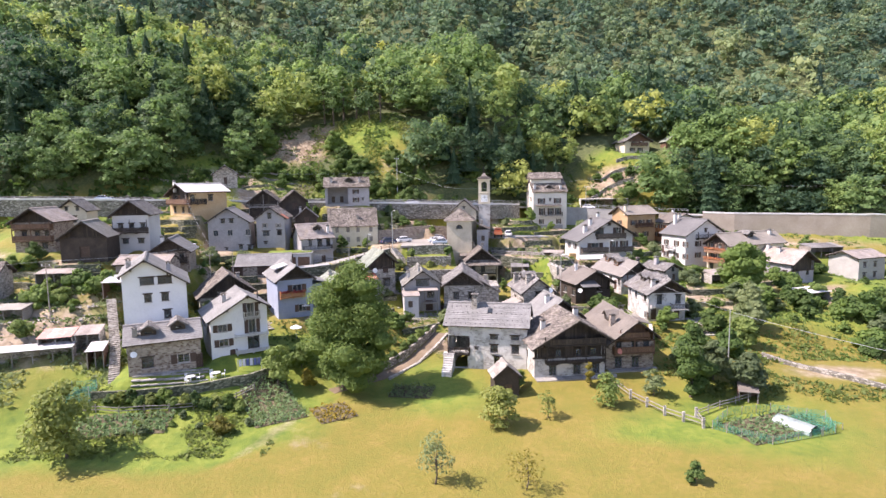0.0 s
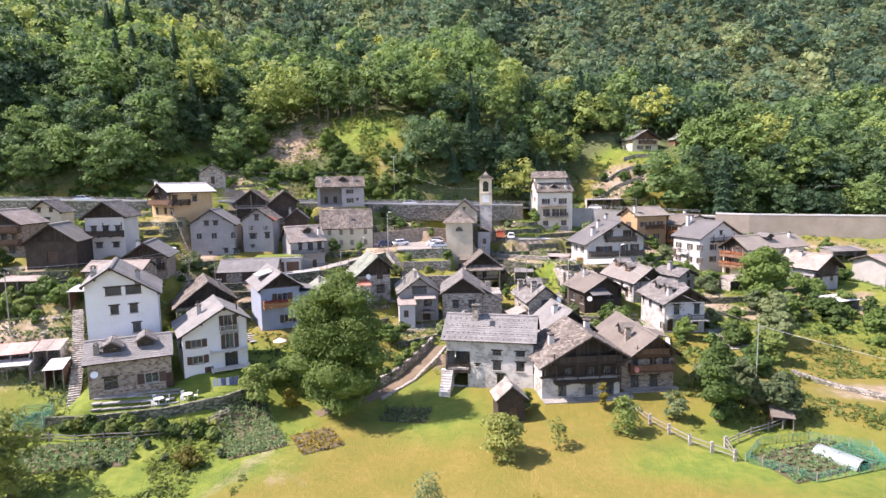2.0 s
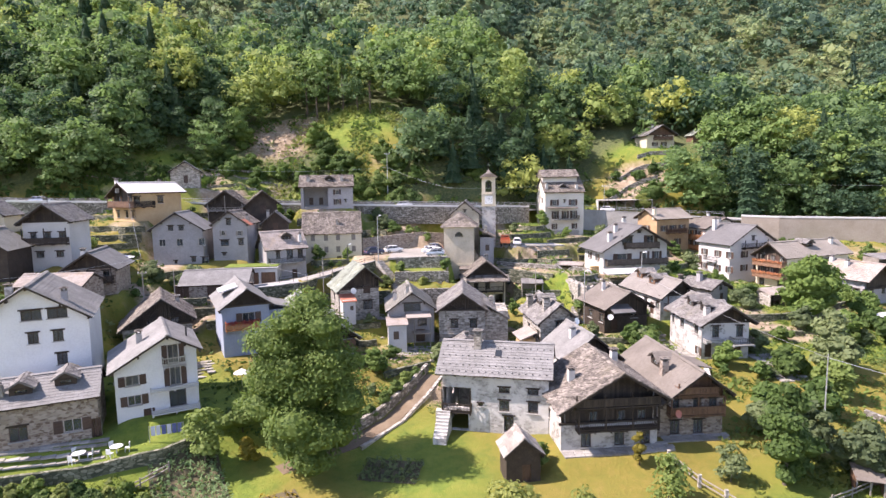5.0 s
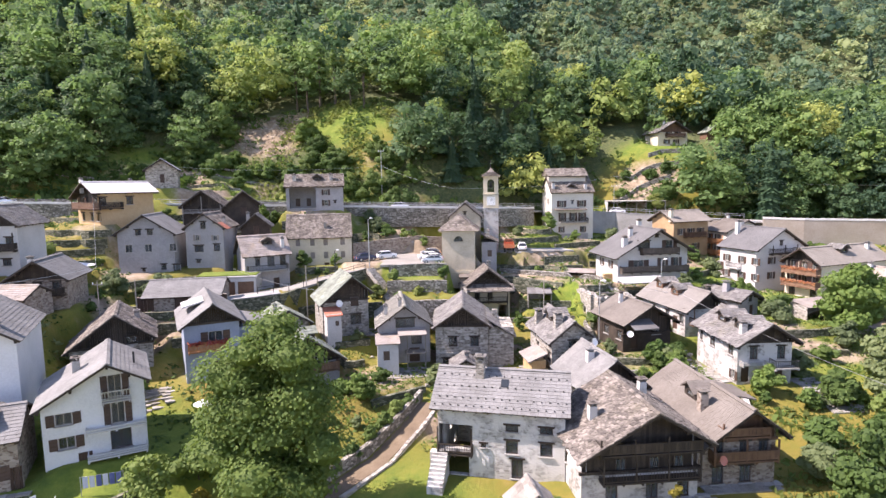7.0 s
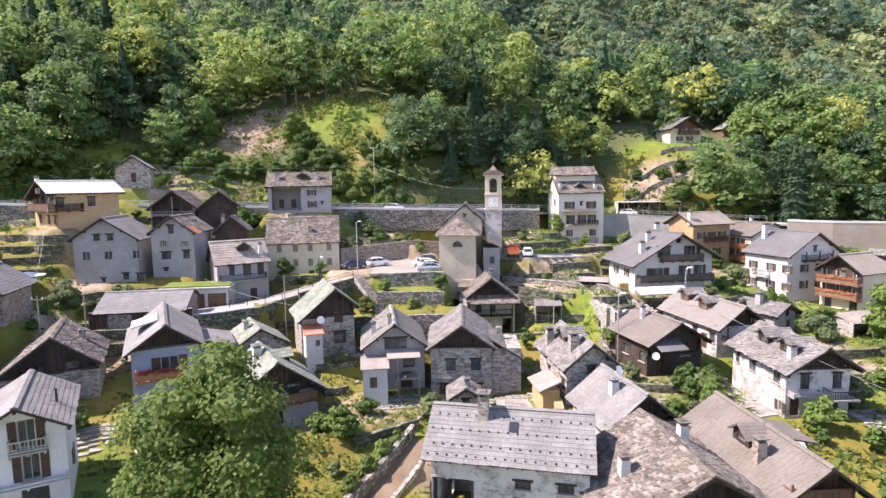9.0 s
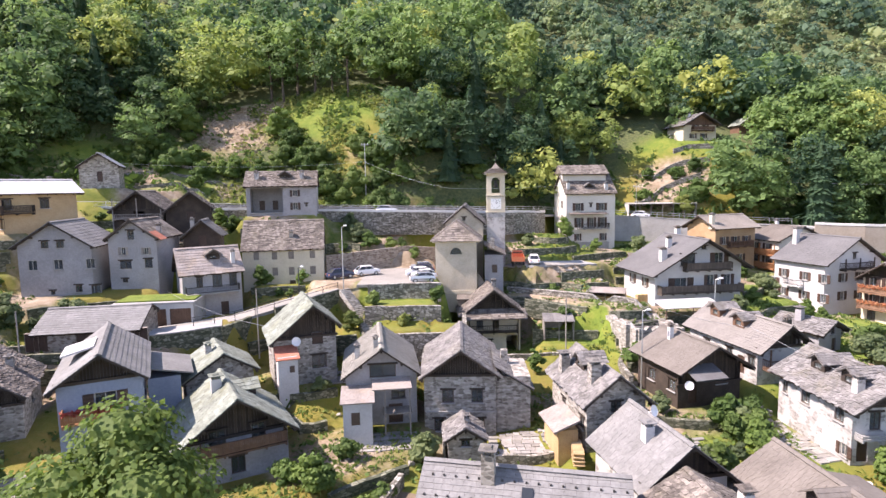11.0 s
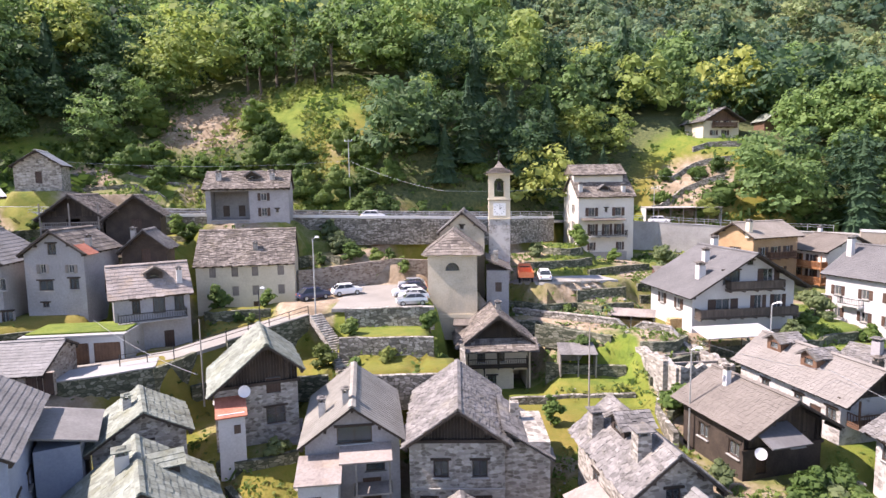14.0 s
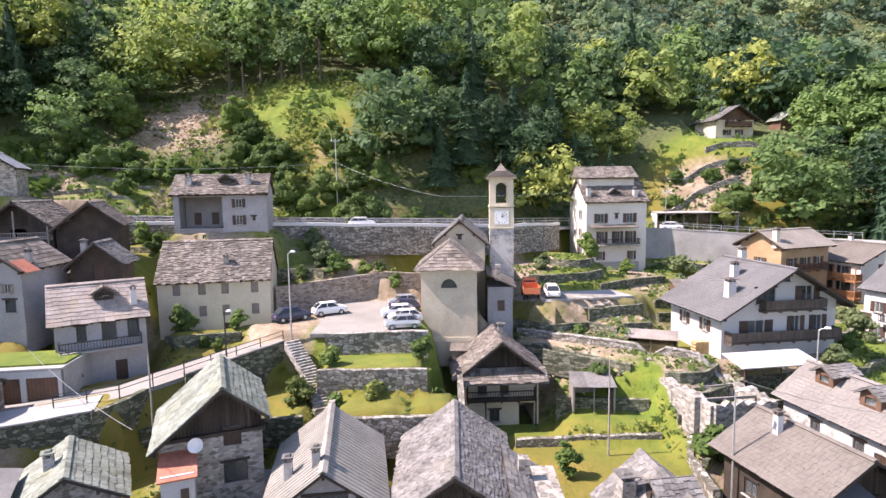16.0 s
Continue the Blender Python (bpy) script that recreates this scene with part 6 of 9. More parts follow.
h = house(k, "rubble stone house with a low dark slab roof", "stone", "dark", grid("R", (-2, 2), (1.4,), 1.0, 1.2, "k"), oh=0.5)
k = "behind_white"
h = house(k, "timber house with pale slab roof and wooden gallery", "stone_brown", "light", grid("F", (-2, 0, 2), (2.0,), 0.9, 1.4, "k"), gable="wood", oh=0.6, ohf=1.2)
balcony(h, k, "F", -3.2, 3.0, 1.8, 1.1, 0.9, "timber", posts=2.0, solid=True, oh=0.6, ohf=1.2)
chimney(h, k, -1.7, 4.0, 1.2, 0.7, "white", "slate")
k = "pink_shed"
h = house(k, "long shed with a pale rosy slab roof", "stone_brown", "pink", [("R", 0, 0.6, 1.4, 1.9, "d")], oh=0.4, ohf=0.4, name="shed", category="shed")
k = "balcony_barn"
h = house(k, "house with white sheet roof, dark timber gable and ochre basement", "ochre", "tin_white", grid("R", (-4, 0.5), (3.4,), 1.2, 1.4, "k") + grid("F", (-3.4, 0.4, 3.2), (0.7,), 1.2, 1.3, "k") + grid("F", (-2.6, 2.2), (3.4,), 1.2, 1.5, "k"), gable="tall", oh=0.7, ohf=1.3)
balcony(h, k, "F", -5.0, 4.6, 2.9, 1.3, 1.0, "brown_wood", posts=1.9, solid=True, oh=0.7, ohf=1.3)
balcony(h, k, "R", -5.0, -1.0, 2.9, 1.0, 1.0, "timber", solid=True, oh=0.7, ohf=1.3)
chimney(h, k, -1.6, 9.0, 1.0, 0.6, "brown_wood")
chimney(h, k, -2.2, 0.9, 1.6, 0.6, "white")
k = "upper_shed"
h = house(k, "small stone hut with a pale sheet roof above the road", "stone", "tin_white", [("F", 0, 1.2, 0.9, 1.8, "d")], oh=0.4, name="hut", category="hut")
k = "grey_house"
h = house(k, "large grey rendered house with boarded eaves and pale slab roof", "grey", "slate_light", grid("F", (-1.0, 0.8), (6.2,), 0.9, 0.9, "k") + grid("F", (-2.6, 0.4, 4.2), (3.4,), 1.1, 1.3, "p") + [("F", 2.6, 0.4, 0.8, 0.9, "k"), ("F", 4.6, 0.0, 1.1, 1.2, "k"), ("F", -0.5, 0.2, 0.5, 0.5, "k")], oh=0.6, ohf=0.7)
k = "narrow_grey"
h = house(k, "narrow grey rendered house with rusting slab roof", "grey", "slate_dark", [("F", -0.2, 6.6, 0.9, 1.2, "k"), ("F", -1.3, 4.6, 0.6, 1.0, "g"), ("F", 1.7, 4.6, 0.6, 0.9, "g"), ("F", -1.1, 2.7, 1.5, 1.1, "k"), ("F", 1.9, 2.8, 1.0, 1.2, "k"), ("F", -1.3, 0.9, 0.7, 0.5, "k")], oh=0.4, ohf=0.6)
chimney(h, k, 2.6, 2.6, 1.0, 0.6, "concrete")
part("rusty_sheet", Geo().beam((2.4, 1.2, local(k, 2.4, 0) + 0.16), (3.9, 1.2, local(k, 3.9, 0) + 0.16), 2.0, 0.05), M["rust"], h)
k = "dark_barn"
h = house(k, "blackened timber barn with a slab roof", "timber", "dark", [("F", 0, 2.4, 1.6, 1.6, "o")], gable="wood", oh=0.5, ohf=1.0, name="barn", category="barn")
balcony(h, k, "F", -3.4, 3.4, 3.0, 1.0, 0.6, "grey_wood", posts=-3.0, oh=0.5, ohf=1.0)
k = "dark_barn_two"
h = house(k, "blackened log barn with a stone slab roof", "timber", "dark", [("F", 0, 2.0, 1.2, 1.6, "d")], oh=0.5, ohf=1.0, name="barn", category="barn")
k = "dark_small"
h = house(k, "small dark timber hut between the houses", "timber", "slate", [("F", 0, 1.0, 1.0, 1.8, "d")], oh=0.4, ohf=0.8, name="hut", category="hut")
chimney(h, k, -1.4, 1.5, 1.3, 0.6, "concrete")
k = "pink_roof"
h = house(k, "house with rosy patched slab roof, gallery and garage below", "grey", "pink", [("R", -1.6, 4.6, 0.8, 1.4, "k"), ("R", 0.6, 4.4, 1.2, 1.7, "k"), ("R", 2.6, 4.4, 1.0, 1.7, "k"), ("R", -2.6, 0.4, 1.9, 2.0, "d"), ("R", 1.4, 0.4, 1.0, 2.0, "d")], oh=0.6, ohf=0.5)
dormer(h, k, 1, 4.6, 0.5, 1.6, 2.4, 0.8, "dark", "timber")
chimney(h, k, 2.2, 7.0, 1.5, 0.6, "white")
balcony(h, k, "R", -3.4, 3.2, 3.9, 1.3, 0.9, "iron", slab="concrete", oh=0.6, ohf=0.5)
k = "yellow_house"
h = house(k, "cream three-storey house with grey shutters and dark slab roof", "cream", "dark", grid("R", (-3.9, -1.3, 1.1, 4.2), (4.7, 2.3), 0.8, 1.2, "c") + [("R", 1.2, -0.2, 0.9, 1.7, "d"), ("R", -3.2, 0.3, 0.9, 0.5, "k"), ("R", 3.9, 0.3, 0.9, 0.5, "k"), ("F", 1, 4, 0.7, 1.1, "g")], oh=0.35, ohf=0.25)
chimney(h, k, 2.8, 7.2, 0.8, 0.6, "stone")
k = "upper_house"
h = house(k, "plastered house with recessed loggia and slab roof below the road", "grey", "dark", [("R", 2.2, 3.1, 0.8, 1.1, "s"), ("R", 2.2, 0.9, 0.8, 1.2, "s"), ("R", 4.0, 1.4, 0.4, 0.5, "k"), ("R", -2.4, 0.5, 5.2, 4.0, "o")], oh=0.5, ohf=0.4)
part("loggia_back", Geo().box((-0.4, 3.6, 2.5), (0.12, 5.4, 4.6)), M["grey"], h)
part("loggia_floor", Geo().box((1.7, 3.6, 0.42), (4.0, 5.2, 0.12)), M["concrete"], h)
for yy in (2.4, 4.6):
    part("window", Geo().box((-0.3, yy, 1.6), (0.06, 0.9, 1.6)), M["frame_dark"], h)
chimney(h, k, 1.9, 2.0, 1.1, 0.8, "stone_pale")
chimney(h, k, 1.9, 9.4, 1.1, 0.8, "stone_pale")
dormer(h, k, 1, 6.6, 0.5, 1.6, 2.2, 0.7, "slate", "timber")

# right slope
k = "tall_house"
h = house(k, "tall cream house with a raised upper roof and balconies", "ivory", "dark", grid("R", (-2.6, 2.2), (8.3,), 1.1, 1.5, "s") + [("R", 0.0, 9.0, 0.5, 0.7, "k")] + grid("R", (-2.4, 0.2, 2.4), (5.0,), 0.9, 1.9, "s") + grid("R", (-2.6, 2.6), (2.3,), 0.7, 1.4, "s") + [("R", -1.4, -0.4, 1.0, 1.9, "d")] + grid("F", (1.4,), (3.0, 6.0, 9.0), 0.8, 1.3, "g"), oh=0.5, ohf=0.35)
balcony(h, k, "R", -3.2, 3.6, 4.8, 1.1, 0.9, "timber", slab="concrete", oh=0.5, ohf=0.35)
part("balcony_roof", Geo().box((0, 0, 0), (1.8, 7.6, 0.12), pose(4.9, 4.6, 7.8, 0, 10, 0)), M["slate_dark"], h)
part("plinth", Geo().box((4.12, 4.7, 0.6), (0.2, 8.9, 2.8)), M["concrete"], h, "grey green cement plinth")
chimney(h, k, 3.6, 8.6, 1.2, 0.7, "white", "slate")
chimney(h, k, 3.4, 0.9, 1.4, 0.7, "white", "slate")
dormer(h, k, 1, 5.2, 0.72, 1.5, 2.0, 0.5, "slate", "timber")
up = Geo()
up.box((-0.6, 4.8, 14.4), (4.4, 9.0, 2.8))
part("upper_storey", up, M["ivory"], h, "raised cream attic storey")
ur = Geo()
for sd in (-1, 1):
    a, b = Vector((-0.6, -0.1, 17.4)), Vector((-0.6, 9.7, 17.4))
    d = Vector((-0.6 + sd * 3.0, -0.1, 15.5))
    nrm = Vector((sd * 1.9, 0, 3.0)).normalized()
    e = d + (b - a)
    q = (a, d, e, b) if sd > 0 else (a, b, e, d)
    ur.face(*q)
    ur.face(*[x - nrm * 0.14 for x in reversed(q)])
    ur.face(*([a - nrm * 0.14, d - nrm * 0.14, d, a] if sd > 0 else [d - nrm * 0.14, a - nrm * 0.14, a, d]))
    slabs(ur, random.Random(5 + sd), a, b, (d - a).normalized(), nrm, (d - a).length, 0.42, 0.55, 0.05, 1.0)
ur.face((-3.0, -0.02, 15.7), (1.8, -0.02, 15.7), (-0.6, -0.02, 17.2))
part("upper_roof", ur, M["slate_dark"], h, "upper slab roof", kind="stuff")

k = "chalet"
h = house(k, "large white chalet with smooth grey roof and two wooden balconies", "white", "grey",
          [("F", -2.4, 5.7, 2.2, 1.7, "k"), ("F", 2.4, 5.6, 1.4, 1.9, "s"), ("F", -3.4, 2.6, 1.9, 1.4, "s"), ("F", 1.2, 2.3, 1.0, 2.0, "s"), ("F", 3.8, 2.3, 1.0, 2.0, "s"), ("F", 0, 8.0, 0.8, 0.5, "k"), ("L", 2.0, 2.4, 1.0, 1.3, "s"), ("L", -2.0, 2.4, 1.0, 1.3, "s")], oh=1.1, ohf=1.5)
balcony(h, k, "F", -3.2, 3.8, 5.2, 1.2, 1.0, "aged_wood", solid=True, oh=1.1, ohf=1.5)
balcony(h, k, "F", -7.0, 5.6, 2.0, 1.3, 1.0, "aged_wood", solid=True, oh=1.1, ohf=1.5)
chimney(h, k, -5.2, 3.4, 1.7, 1.0, "white", "slate_dark")
chimney(h, k, -2.8, 6.2, 1.6, 0.8, "white", "slate_dark")
chimney(h, k, 0.5, 9.6, 1.4, 0.8, "white", "slate_dark")
part("terrace_awning", Geo().box((0, 0, 0), (8.4, 3.4, 0.1), pose(-4.8, -2.8, 1.2, 9, 0, 0)), M["tin_white"], h, "white terrace awning")
for x in (-8.6, -4.8, -1.0):
    part("awning_post", Geo().bar((x, -4.2, -2.0), (x, -4.2, 0.9), 0.06), M["brown_wood"], h)

k = "honey_house"
h = house(k, "orange-brown house with boarded upper floor and tan roof", "sienna", "tan_tile", grid("R", (-2.6, 0, 2.6), (4.6,), 1.0, 1.3, "s") + grid("R", (-2.6, 1.4), (1.4,), 1.0, 1.3, "s") + [("F", 0, 4.6, 1, 1.2, "s")], oh=0.9, ohf=0.8)
balcony(h, k, "R", -2.0, 3.4, 4.2, 1.0, 0.9, "brown_wood", solid=True, oh=0.9, ohf=0.8)
chimney(h, k, 2.4, 0.8, 1.6, 0.8, "cream")
k = "orange_house"
h = house(k, "pale house with bright orange wooden balconies and brown roof", "ivory", "brown", grid("L", (-2.0, 0.6), (3.6, 1.3), 1.0, 1.4, "s") + [("F", -0.4, 4.2, 1.3, 1.1, "s"), ("F", 1.6, 4.2, 0.8, 1.1, "s"), ("F", -1.2, 1.4, 1.0, 1.3, "s")], oh=0.7, ohf=0.7)
for zz in (3.1, 0.7):
    balcony(h, k, "L", -3.3, 3.3, zz, 1.3, 1.0, "orange_wood", solid=True, posts=2.0, oh=0.7, ohf=0.7)
chimney(h, k, 1.0, 7.0, 1.2, 0.6, "white")
k = "big_white"
h = house(k, "big white house with brown shutters and smooth grey roof", "white", "grey", grid("L", (4.4, 1.2, -2.6), (5.2, 2.2), 0.95, 1.3, "s") + [("L", -4.6, 3.0, 1.2, 1.9, "s"), ("L", 2.6, 0.0, 0.9, 0.9, "k")] + grid("F", (-2.2, 1.2), (2.4, 5.2), 0.9, 1.3, "s") + [("F", 0, 8.6, 0.8, 0.9, "k")], oh=0.6, ohf=0.8)
balcony(h, k, "L", -2.0, 1.0, 4.2, 0.9, 0.9, "iron", slab="white", oh=0.6, ohf=0.8)
balcony(h, k, "F", -3.0, 3.0, 7.2, 1.0, 0.9, "timber", posts=1.6, oh=0.6, ohf=0.8)
chimney(h, k, -2.4, 9.0, 2.6, 0.8, "white")
chimney(h, k, 0.4, 11.0, 1.0, 0.9, "white")
k = "balcony_house"
h = house(k, "long house with three tiers of flowered wooden balconies", "cream", "tan_tile", grid("F", (-2, 0.2, 2.2), (5.2, 2.8), 1.0, 1.6, "s") + grid("F", (-2, 2), (0.3,), 1.2, 1.6, "k") + grid("R", (-5, -1, 3), (3.4,), 1.0, 1.2, "s"), gable="wood", oh=0.6, ohf=1.2)
for zz in (4.6, 2.3):
    balcony(h, k, "F", -3.3, 3.3, zz, 1.3, 1.0, "russet_wood", solid=True, oh=0.6, ohf=1.2, flowers=True)
dormer(h, k, 1, 9.0, 0.45, 2.0, 2.4, 0.9, "slate", "timber")
chimney(h, k, 1.2, 16.0, 1.0, 0.7, "white")
k = "right_house"
h = house(k, "house with boarded gable and pale slab roof beside gardens", "grey", "pink", grid("L", (3, 0, -3), (1.6,), 1.0, 1.3, "k") + grid("F", (-1.6, 1.6), (1.8,), 1.0, 1.3, "k"), gable="tall", oh=0.7, ohf=1.2)
balcony(h, k, "L", -3, 3.4, 1.4, 1.0, 0.9, "brown_wood", oh=0.7, ohf=1.2)
chimney(h, k, -1.4, 6.0, 1.1, 0.7, "white")
chimney(h, k, -0.8, 9.4, 1.1, 0.7, "white")
k = "right_grey"
h = house(k, "unrendered grey concrete house with flat-pitched roof", "concrete", "slate_pink", grid("R", (-2.4, 1.0), (0.6, 3.0), 1.0, 1.2, "k"), oh=0.4)
k = "right_edge"
h = house(k, "low cottage with slab roof and pale walls", "grey", "slate", grid("R", (-3, 0, 3), (0.8,), 1.0, 1.3, "k"), oh=0.5)
k = "hill_chalet"
h = house(k, "wooden chalet on a clearing in the wooded slope", "cream", "slate", grid("F", (-2, 1), (0.6,), 1.0, 1.2, "s") + grid("F", (-1.4, 1.4), (3.0,), 1.0, 1.2, "s"), gable="brown", oh=0.8, ohf=1.4)
balcony(h, k, "F", -2.6, 3.4, 2.6, 1.2, 0.9, "brown_wood", solid=True, oh=0.8, ohf=1.4)
chimney(h, k, -1.0, 5.0, 1.0, 0.6, "white")
k = "hill_cabin"
h = house(k, "small wooden cabin on the clearing", "brown_wood", "slate_moss", [("F", 0, 0.6, 1.0, 1.8, "d")], oh=0.5, name="cabin", category="cabin")

k = "pent_gable"
h = house(k, "stone house with hipped slab roof, dark gable and balcony", "cream", "dark", grid("F", (-1.8, 0.4), (3.2,), 0.9, 1.4, "k") + [("F", -0.6, 0.4, 1.0, 1.2, "k"), ("F", 2.6, 0.0, 1.5, 2.2, "o")], gable="wood", oh=0.7, ohf=1.5)
pr = Geo()
slabs(pr, random.Random(8), Vector((-4.3, 1.0, 6.0)), Vector((4.3, 1.0, 6.0)), Vector((0, -0.85, -0.53)), Vector((0, -0.53, 0.85)), 2.0, 0.4, 0.55, 0.05, 1.2)
pr.face((-4.4, 1.0, 6.0), (-4.4, -0.7, 4.95), (4.4, -0.7, 4.95), (4.4, 1.0, 6.0))
pr.face((4.4, 1.0, 5.9), (4.4, -0.7, 4.85), (-4.4, -0.7, 4.85), (-4.4, 1.0, 5.9))
part("pent_roof", pr, M["slate_dark"], h, "slab pent roof across the gable", kind="stuff")
balcony(h, k, "F", -3.4, 3.4, 2.9, 1.1, 0.9, "timber", posts=1.9, oh=0.7, ohf=1.5)
for x in (-1.6, 3.3):
    part("post", Geo().beam((x, 0.4, -0.8), (x, 0.4, 2.9), 0.14, 0.14), M["timber"], h)
chimney(h, k, 0.6, 5.0, 1.0, 0.7, "stone")

k = "long_shed"
h = house(k, "long low store with pale patched slab roof", "stone_brown", "light", grid("R", (-5, 0, 5), (0.3,), 2.2, 2.0, "d"), oh=0.3, ohf=0.3, name="shed", category="shed")
k = "meadow_hut"
h = house(k, "little wooden hut with weathered grey roof on the meadow", "timber", "grey_wood", [("F", 0.3, 0.1, 0.9, 1.7, "d")], oh=0.3, ohf=0.5, name="hut", category="hut", foot=0.5)


# ---- church and bell tower ----
def church():
    h = house("church_nave", "pale rendered village church with slab roof and apse", "beige", "slate", [("F", 0, 9.6, 0.5, 0.5, "k"), ("L", 3, 4, 0.8, 1.6, "k"), ("L", -3, 4, 0.8, 1.6, "k")], name="church", category="church", oh=0.35, ohf=0.4)
    def shift(ob):
        ob.location.x = -1.0
        return ob

    a = Geo()
    o = Vector((0, -8.6, 0))
    panel(a, o, Vector((1, 0, 0)), Vector((0, -1, 0)), -3.0, 3.0, -3.4, 7.0, (), [(-0.85, 0.85, 5.2, 6.2)])
    panel(a, Vector((-3.0, -4.2, 0)), Vector((0, -1, 0)), Vector((-1, 0, 0)), -4.4, 4.4, -3.4, 7.0, (), [])
    panel(a, Vector((3.0, -4.2, 0)), Vector((0, 1, 0)), Vector((1, 0, 0)), -4.4, 4.4, -3.4, 7.0, (), [])
    shift(part("choir_wall", a.weld(), M["beige"], h, "pale weathered choir wall with lunette"))
    arch = Geo()
    for s in (-1, 1):
        for i in range(6):
            t0, t1 = i * math.pi / 12, (i + 1) * math.pi / 12
            p = (s * 0.85 * math.cos(t0), 5.2 + 1.0 * math.sin(t0))
            q = (s * 0.85 * math.cos(t1), 5.2 + 1.0 * math.sin(t1))
            f = [(p[0], -8.602, p[1]), (q[0], -8.602, q[1]), (q[0], -8.602, 6.24), (p[0], -8.602, 6.24)]
            arch.face(*(f if s < 0 else f[::-1]))
    arch.box((0, -8.62, 5.15), (1.9, 0.1, 0.1))
    shift(part("lunette_surround", arch.weld(), M["beige"], h))
    pn = shift(part("pane", Geo().box((0, -8.4, 5.7), (1.7, 0.03, 1.0)), M["glass"], h))
    pn.visible_shadow = False
    for c_, s_ in (((0, -8.62, 7.05), (6.9, 0.3, 0.22)), ((-3.3, -4.06, 7.05), (0.3, 8.8, 0.22)), ((3.3, -4.06, 7.05), (0.3, 8.8, 0.22))):
        shift(part("cornice", Geo().box(c_, s_), M["cream"], h))
    shift(part("plinth", Geo().box((0, -8.62, -0.4), (6.5, 0.12, 0.5)), M["cream"], h))
    rf = Geo()
    r = random.Random(4)
    ap, bk = Vector((0, -5.4, 9.9)), Vector((0, 0.4, 9.9))
    c = [Vector((-3.7, -9.1, 7.15)), Vector((3.7, -9.1, 7.15)), Vector((3.7, 0.4, 7.15)), Vector((-3.7, 0.4, 7.15))]
    rf.face(c[0], c[1], ap)
    rf.face(c[1], c[2], bk, ap)
    rf.face(c[3], c[0], ap, bk)
    rf.face(c[3], c[2], c[1], c[0])
    for p, q, e0, e1 in ((ap, bk, c[0], c[3]), (bk, ap, c[2], c[1])):
        dn = (e0.lerp(e1, 0.5) - p.lerp(q, 0.5))
        n_out = (q - p).cross(dn).normalized()
        if n_out.z < 0:
            n_out = -n_out
        rows = 9
        for i in range(rows, 0, -1):
            a0, a1 = p.lerp(e0, i / rows), q.lerp(e1, i / rows)
            slabs(rf, r, p.lerp(e0, (i - 1) / rows), q.lerp(e1, (i - 1) / rows), dn.normalized(), n_out, dn.length / rows, dn.length / rows, 0.6, 0.05, 1.0)
    dn = (c[0].lerp(c[1], 0.5) - ap)
    n_f = Vector((0, -dn.z, -abs(dn.y))).normalized() * -1
    n_f = Vector((0, -2.75, 3.7)).normalized()
    for i in range(9, 0, -1):
        slabs(rf, r, ap.lerp(c[0], (i - 0.9) / 9), ap.lerp(c[1], (i - 0.9) / 9), dn.normalized(), n_f, dn.length / 9, dn.length / 9, 0.6, 0.05, 1.0)
    shift(part("choir_roof", rf, M["slate_dark"], h, kind="stuff"))
    sa = Geo().box((4.6, -2.0, 1.0), (2.8, 6.6, 7.4))
    part("sacristy", sa, M["grey"], h, "grey rendered side room")
    part("sacristy_roof", Geo().beam((3.1, -2.0, 6.2), (6.4, -2.0, 4.7), 7.2, 0.16), M["slate_dark"], h)
    part("sacristy_window", Geo().box((4.7, -5.33, 2.6), (0.8, 0.06, 1.2)), M["frame_dark"], h)
    part("sacristy_chimney", Geo().box((4.4, -4.2, 6.2), (0.6, 0.6, 1.8)), M["stone"], h)
    part("porch_roof", Geo().box((0, 0, 0), (4.6, 2.2, 0.14), pose(1.4, -9.9, -0.9, 8, 0, 0)), M["slate_dark"], h)
    part("porch", Geo().box((1.4, -9.7, -2.2), (4.2, 1.9, 2.4)), M["stone_brown"], h)

    t = thing("bell_tower", pose(10.5, 150.2, 12.4, 0, 0, -3), "slender stone bell tower with clock and open belfry", "bell tower")
    w = 2.9
    part("shaft", Geo().box((0, 0, 4.4), (w, w, 10.8)), M["stone_pale"], t, "rubble shaft")
    part("clock_stage", Geo().box((0, 0, 10.2), (w + 0.06, w + 0.06, 2.5)), M["cream"], t)
    b = Geo()
    for i, (u, n) in enumerate(FACES.values()):
        panel(b, n * w / 2, u, n, -w / 2, w / 2, 11.7, 15.0, (), [(-0.7, 0.7, 11.95, 14.5)], 0.4)
        for s in (-1, 1):
            for k in range(5):
                t0, t1 = k * math.pi / 10, (k + 1) * math.pi / 10
                f = [n * (w / 2 + 0.003) + u * (s * 0.7 * math.cos(x)) + Vector((0, 0, 13.8 + 0.7 * math.sin(x))) for x in (t0, t1)]
                g2 = [Vector((p.x, p.y, 14.53)) for p in f]
                q = [f[0], f[1], g2[1], g2[0]]
                b.face(*(q if s < 0 else q[::-1]))
    part("belfry", b.weld(), M["cream"], t)
    for zc, ex, th in ((15.05, 0.7, 0.2), (11.6, 0.3, 0.14), (8.95, 0.2, 0.12)):
        part("cornice", Geo().box((0, 0, zc), (w + ex, w + ex, th)), M["cream"], t)
    rf, rs = Geo(), Geo()
    e, z0, z1 = w / 2 + 0.5, 15.16, 16.4
    cs = [Vector((i * e, j * e, z0)) for i, j in ((-1, -1), (1, -1), (1, 1), (-1, 1))]
    ms = [Vector((i * 0.62, j * 0.62, z1 - 0.35)) for i, j in ((-1, -1), (1, -1), (1, 1), (-1, 1))]
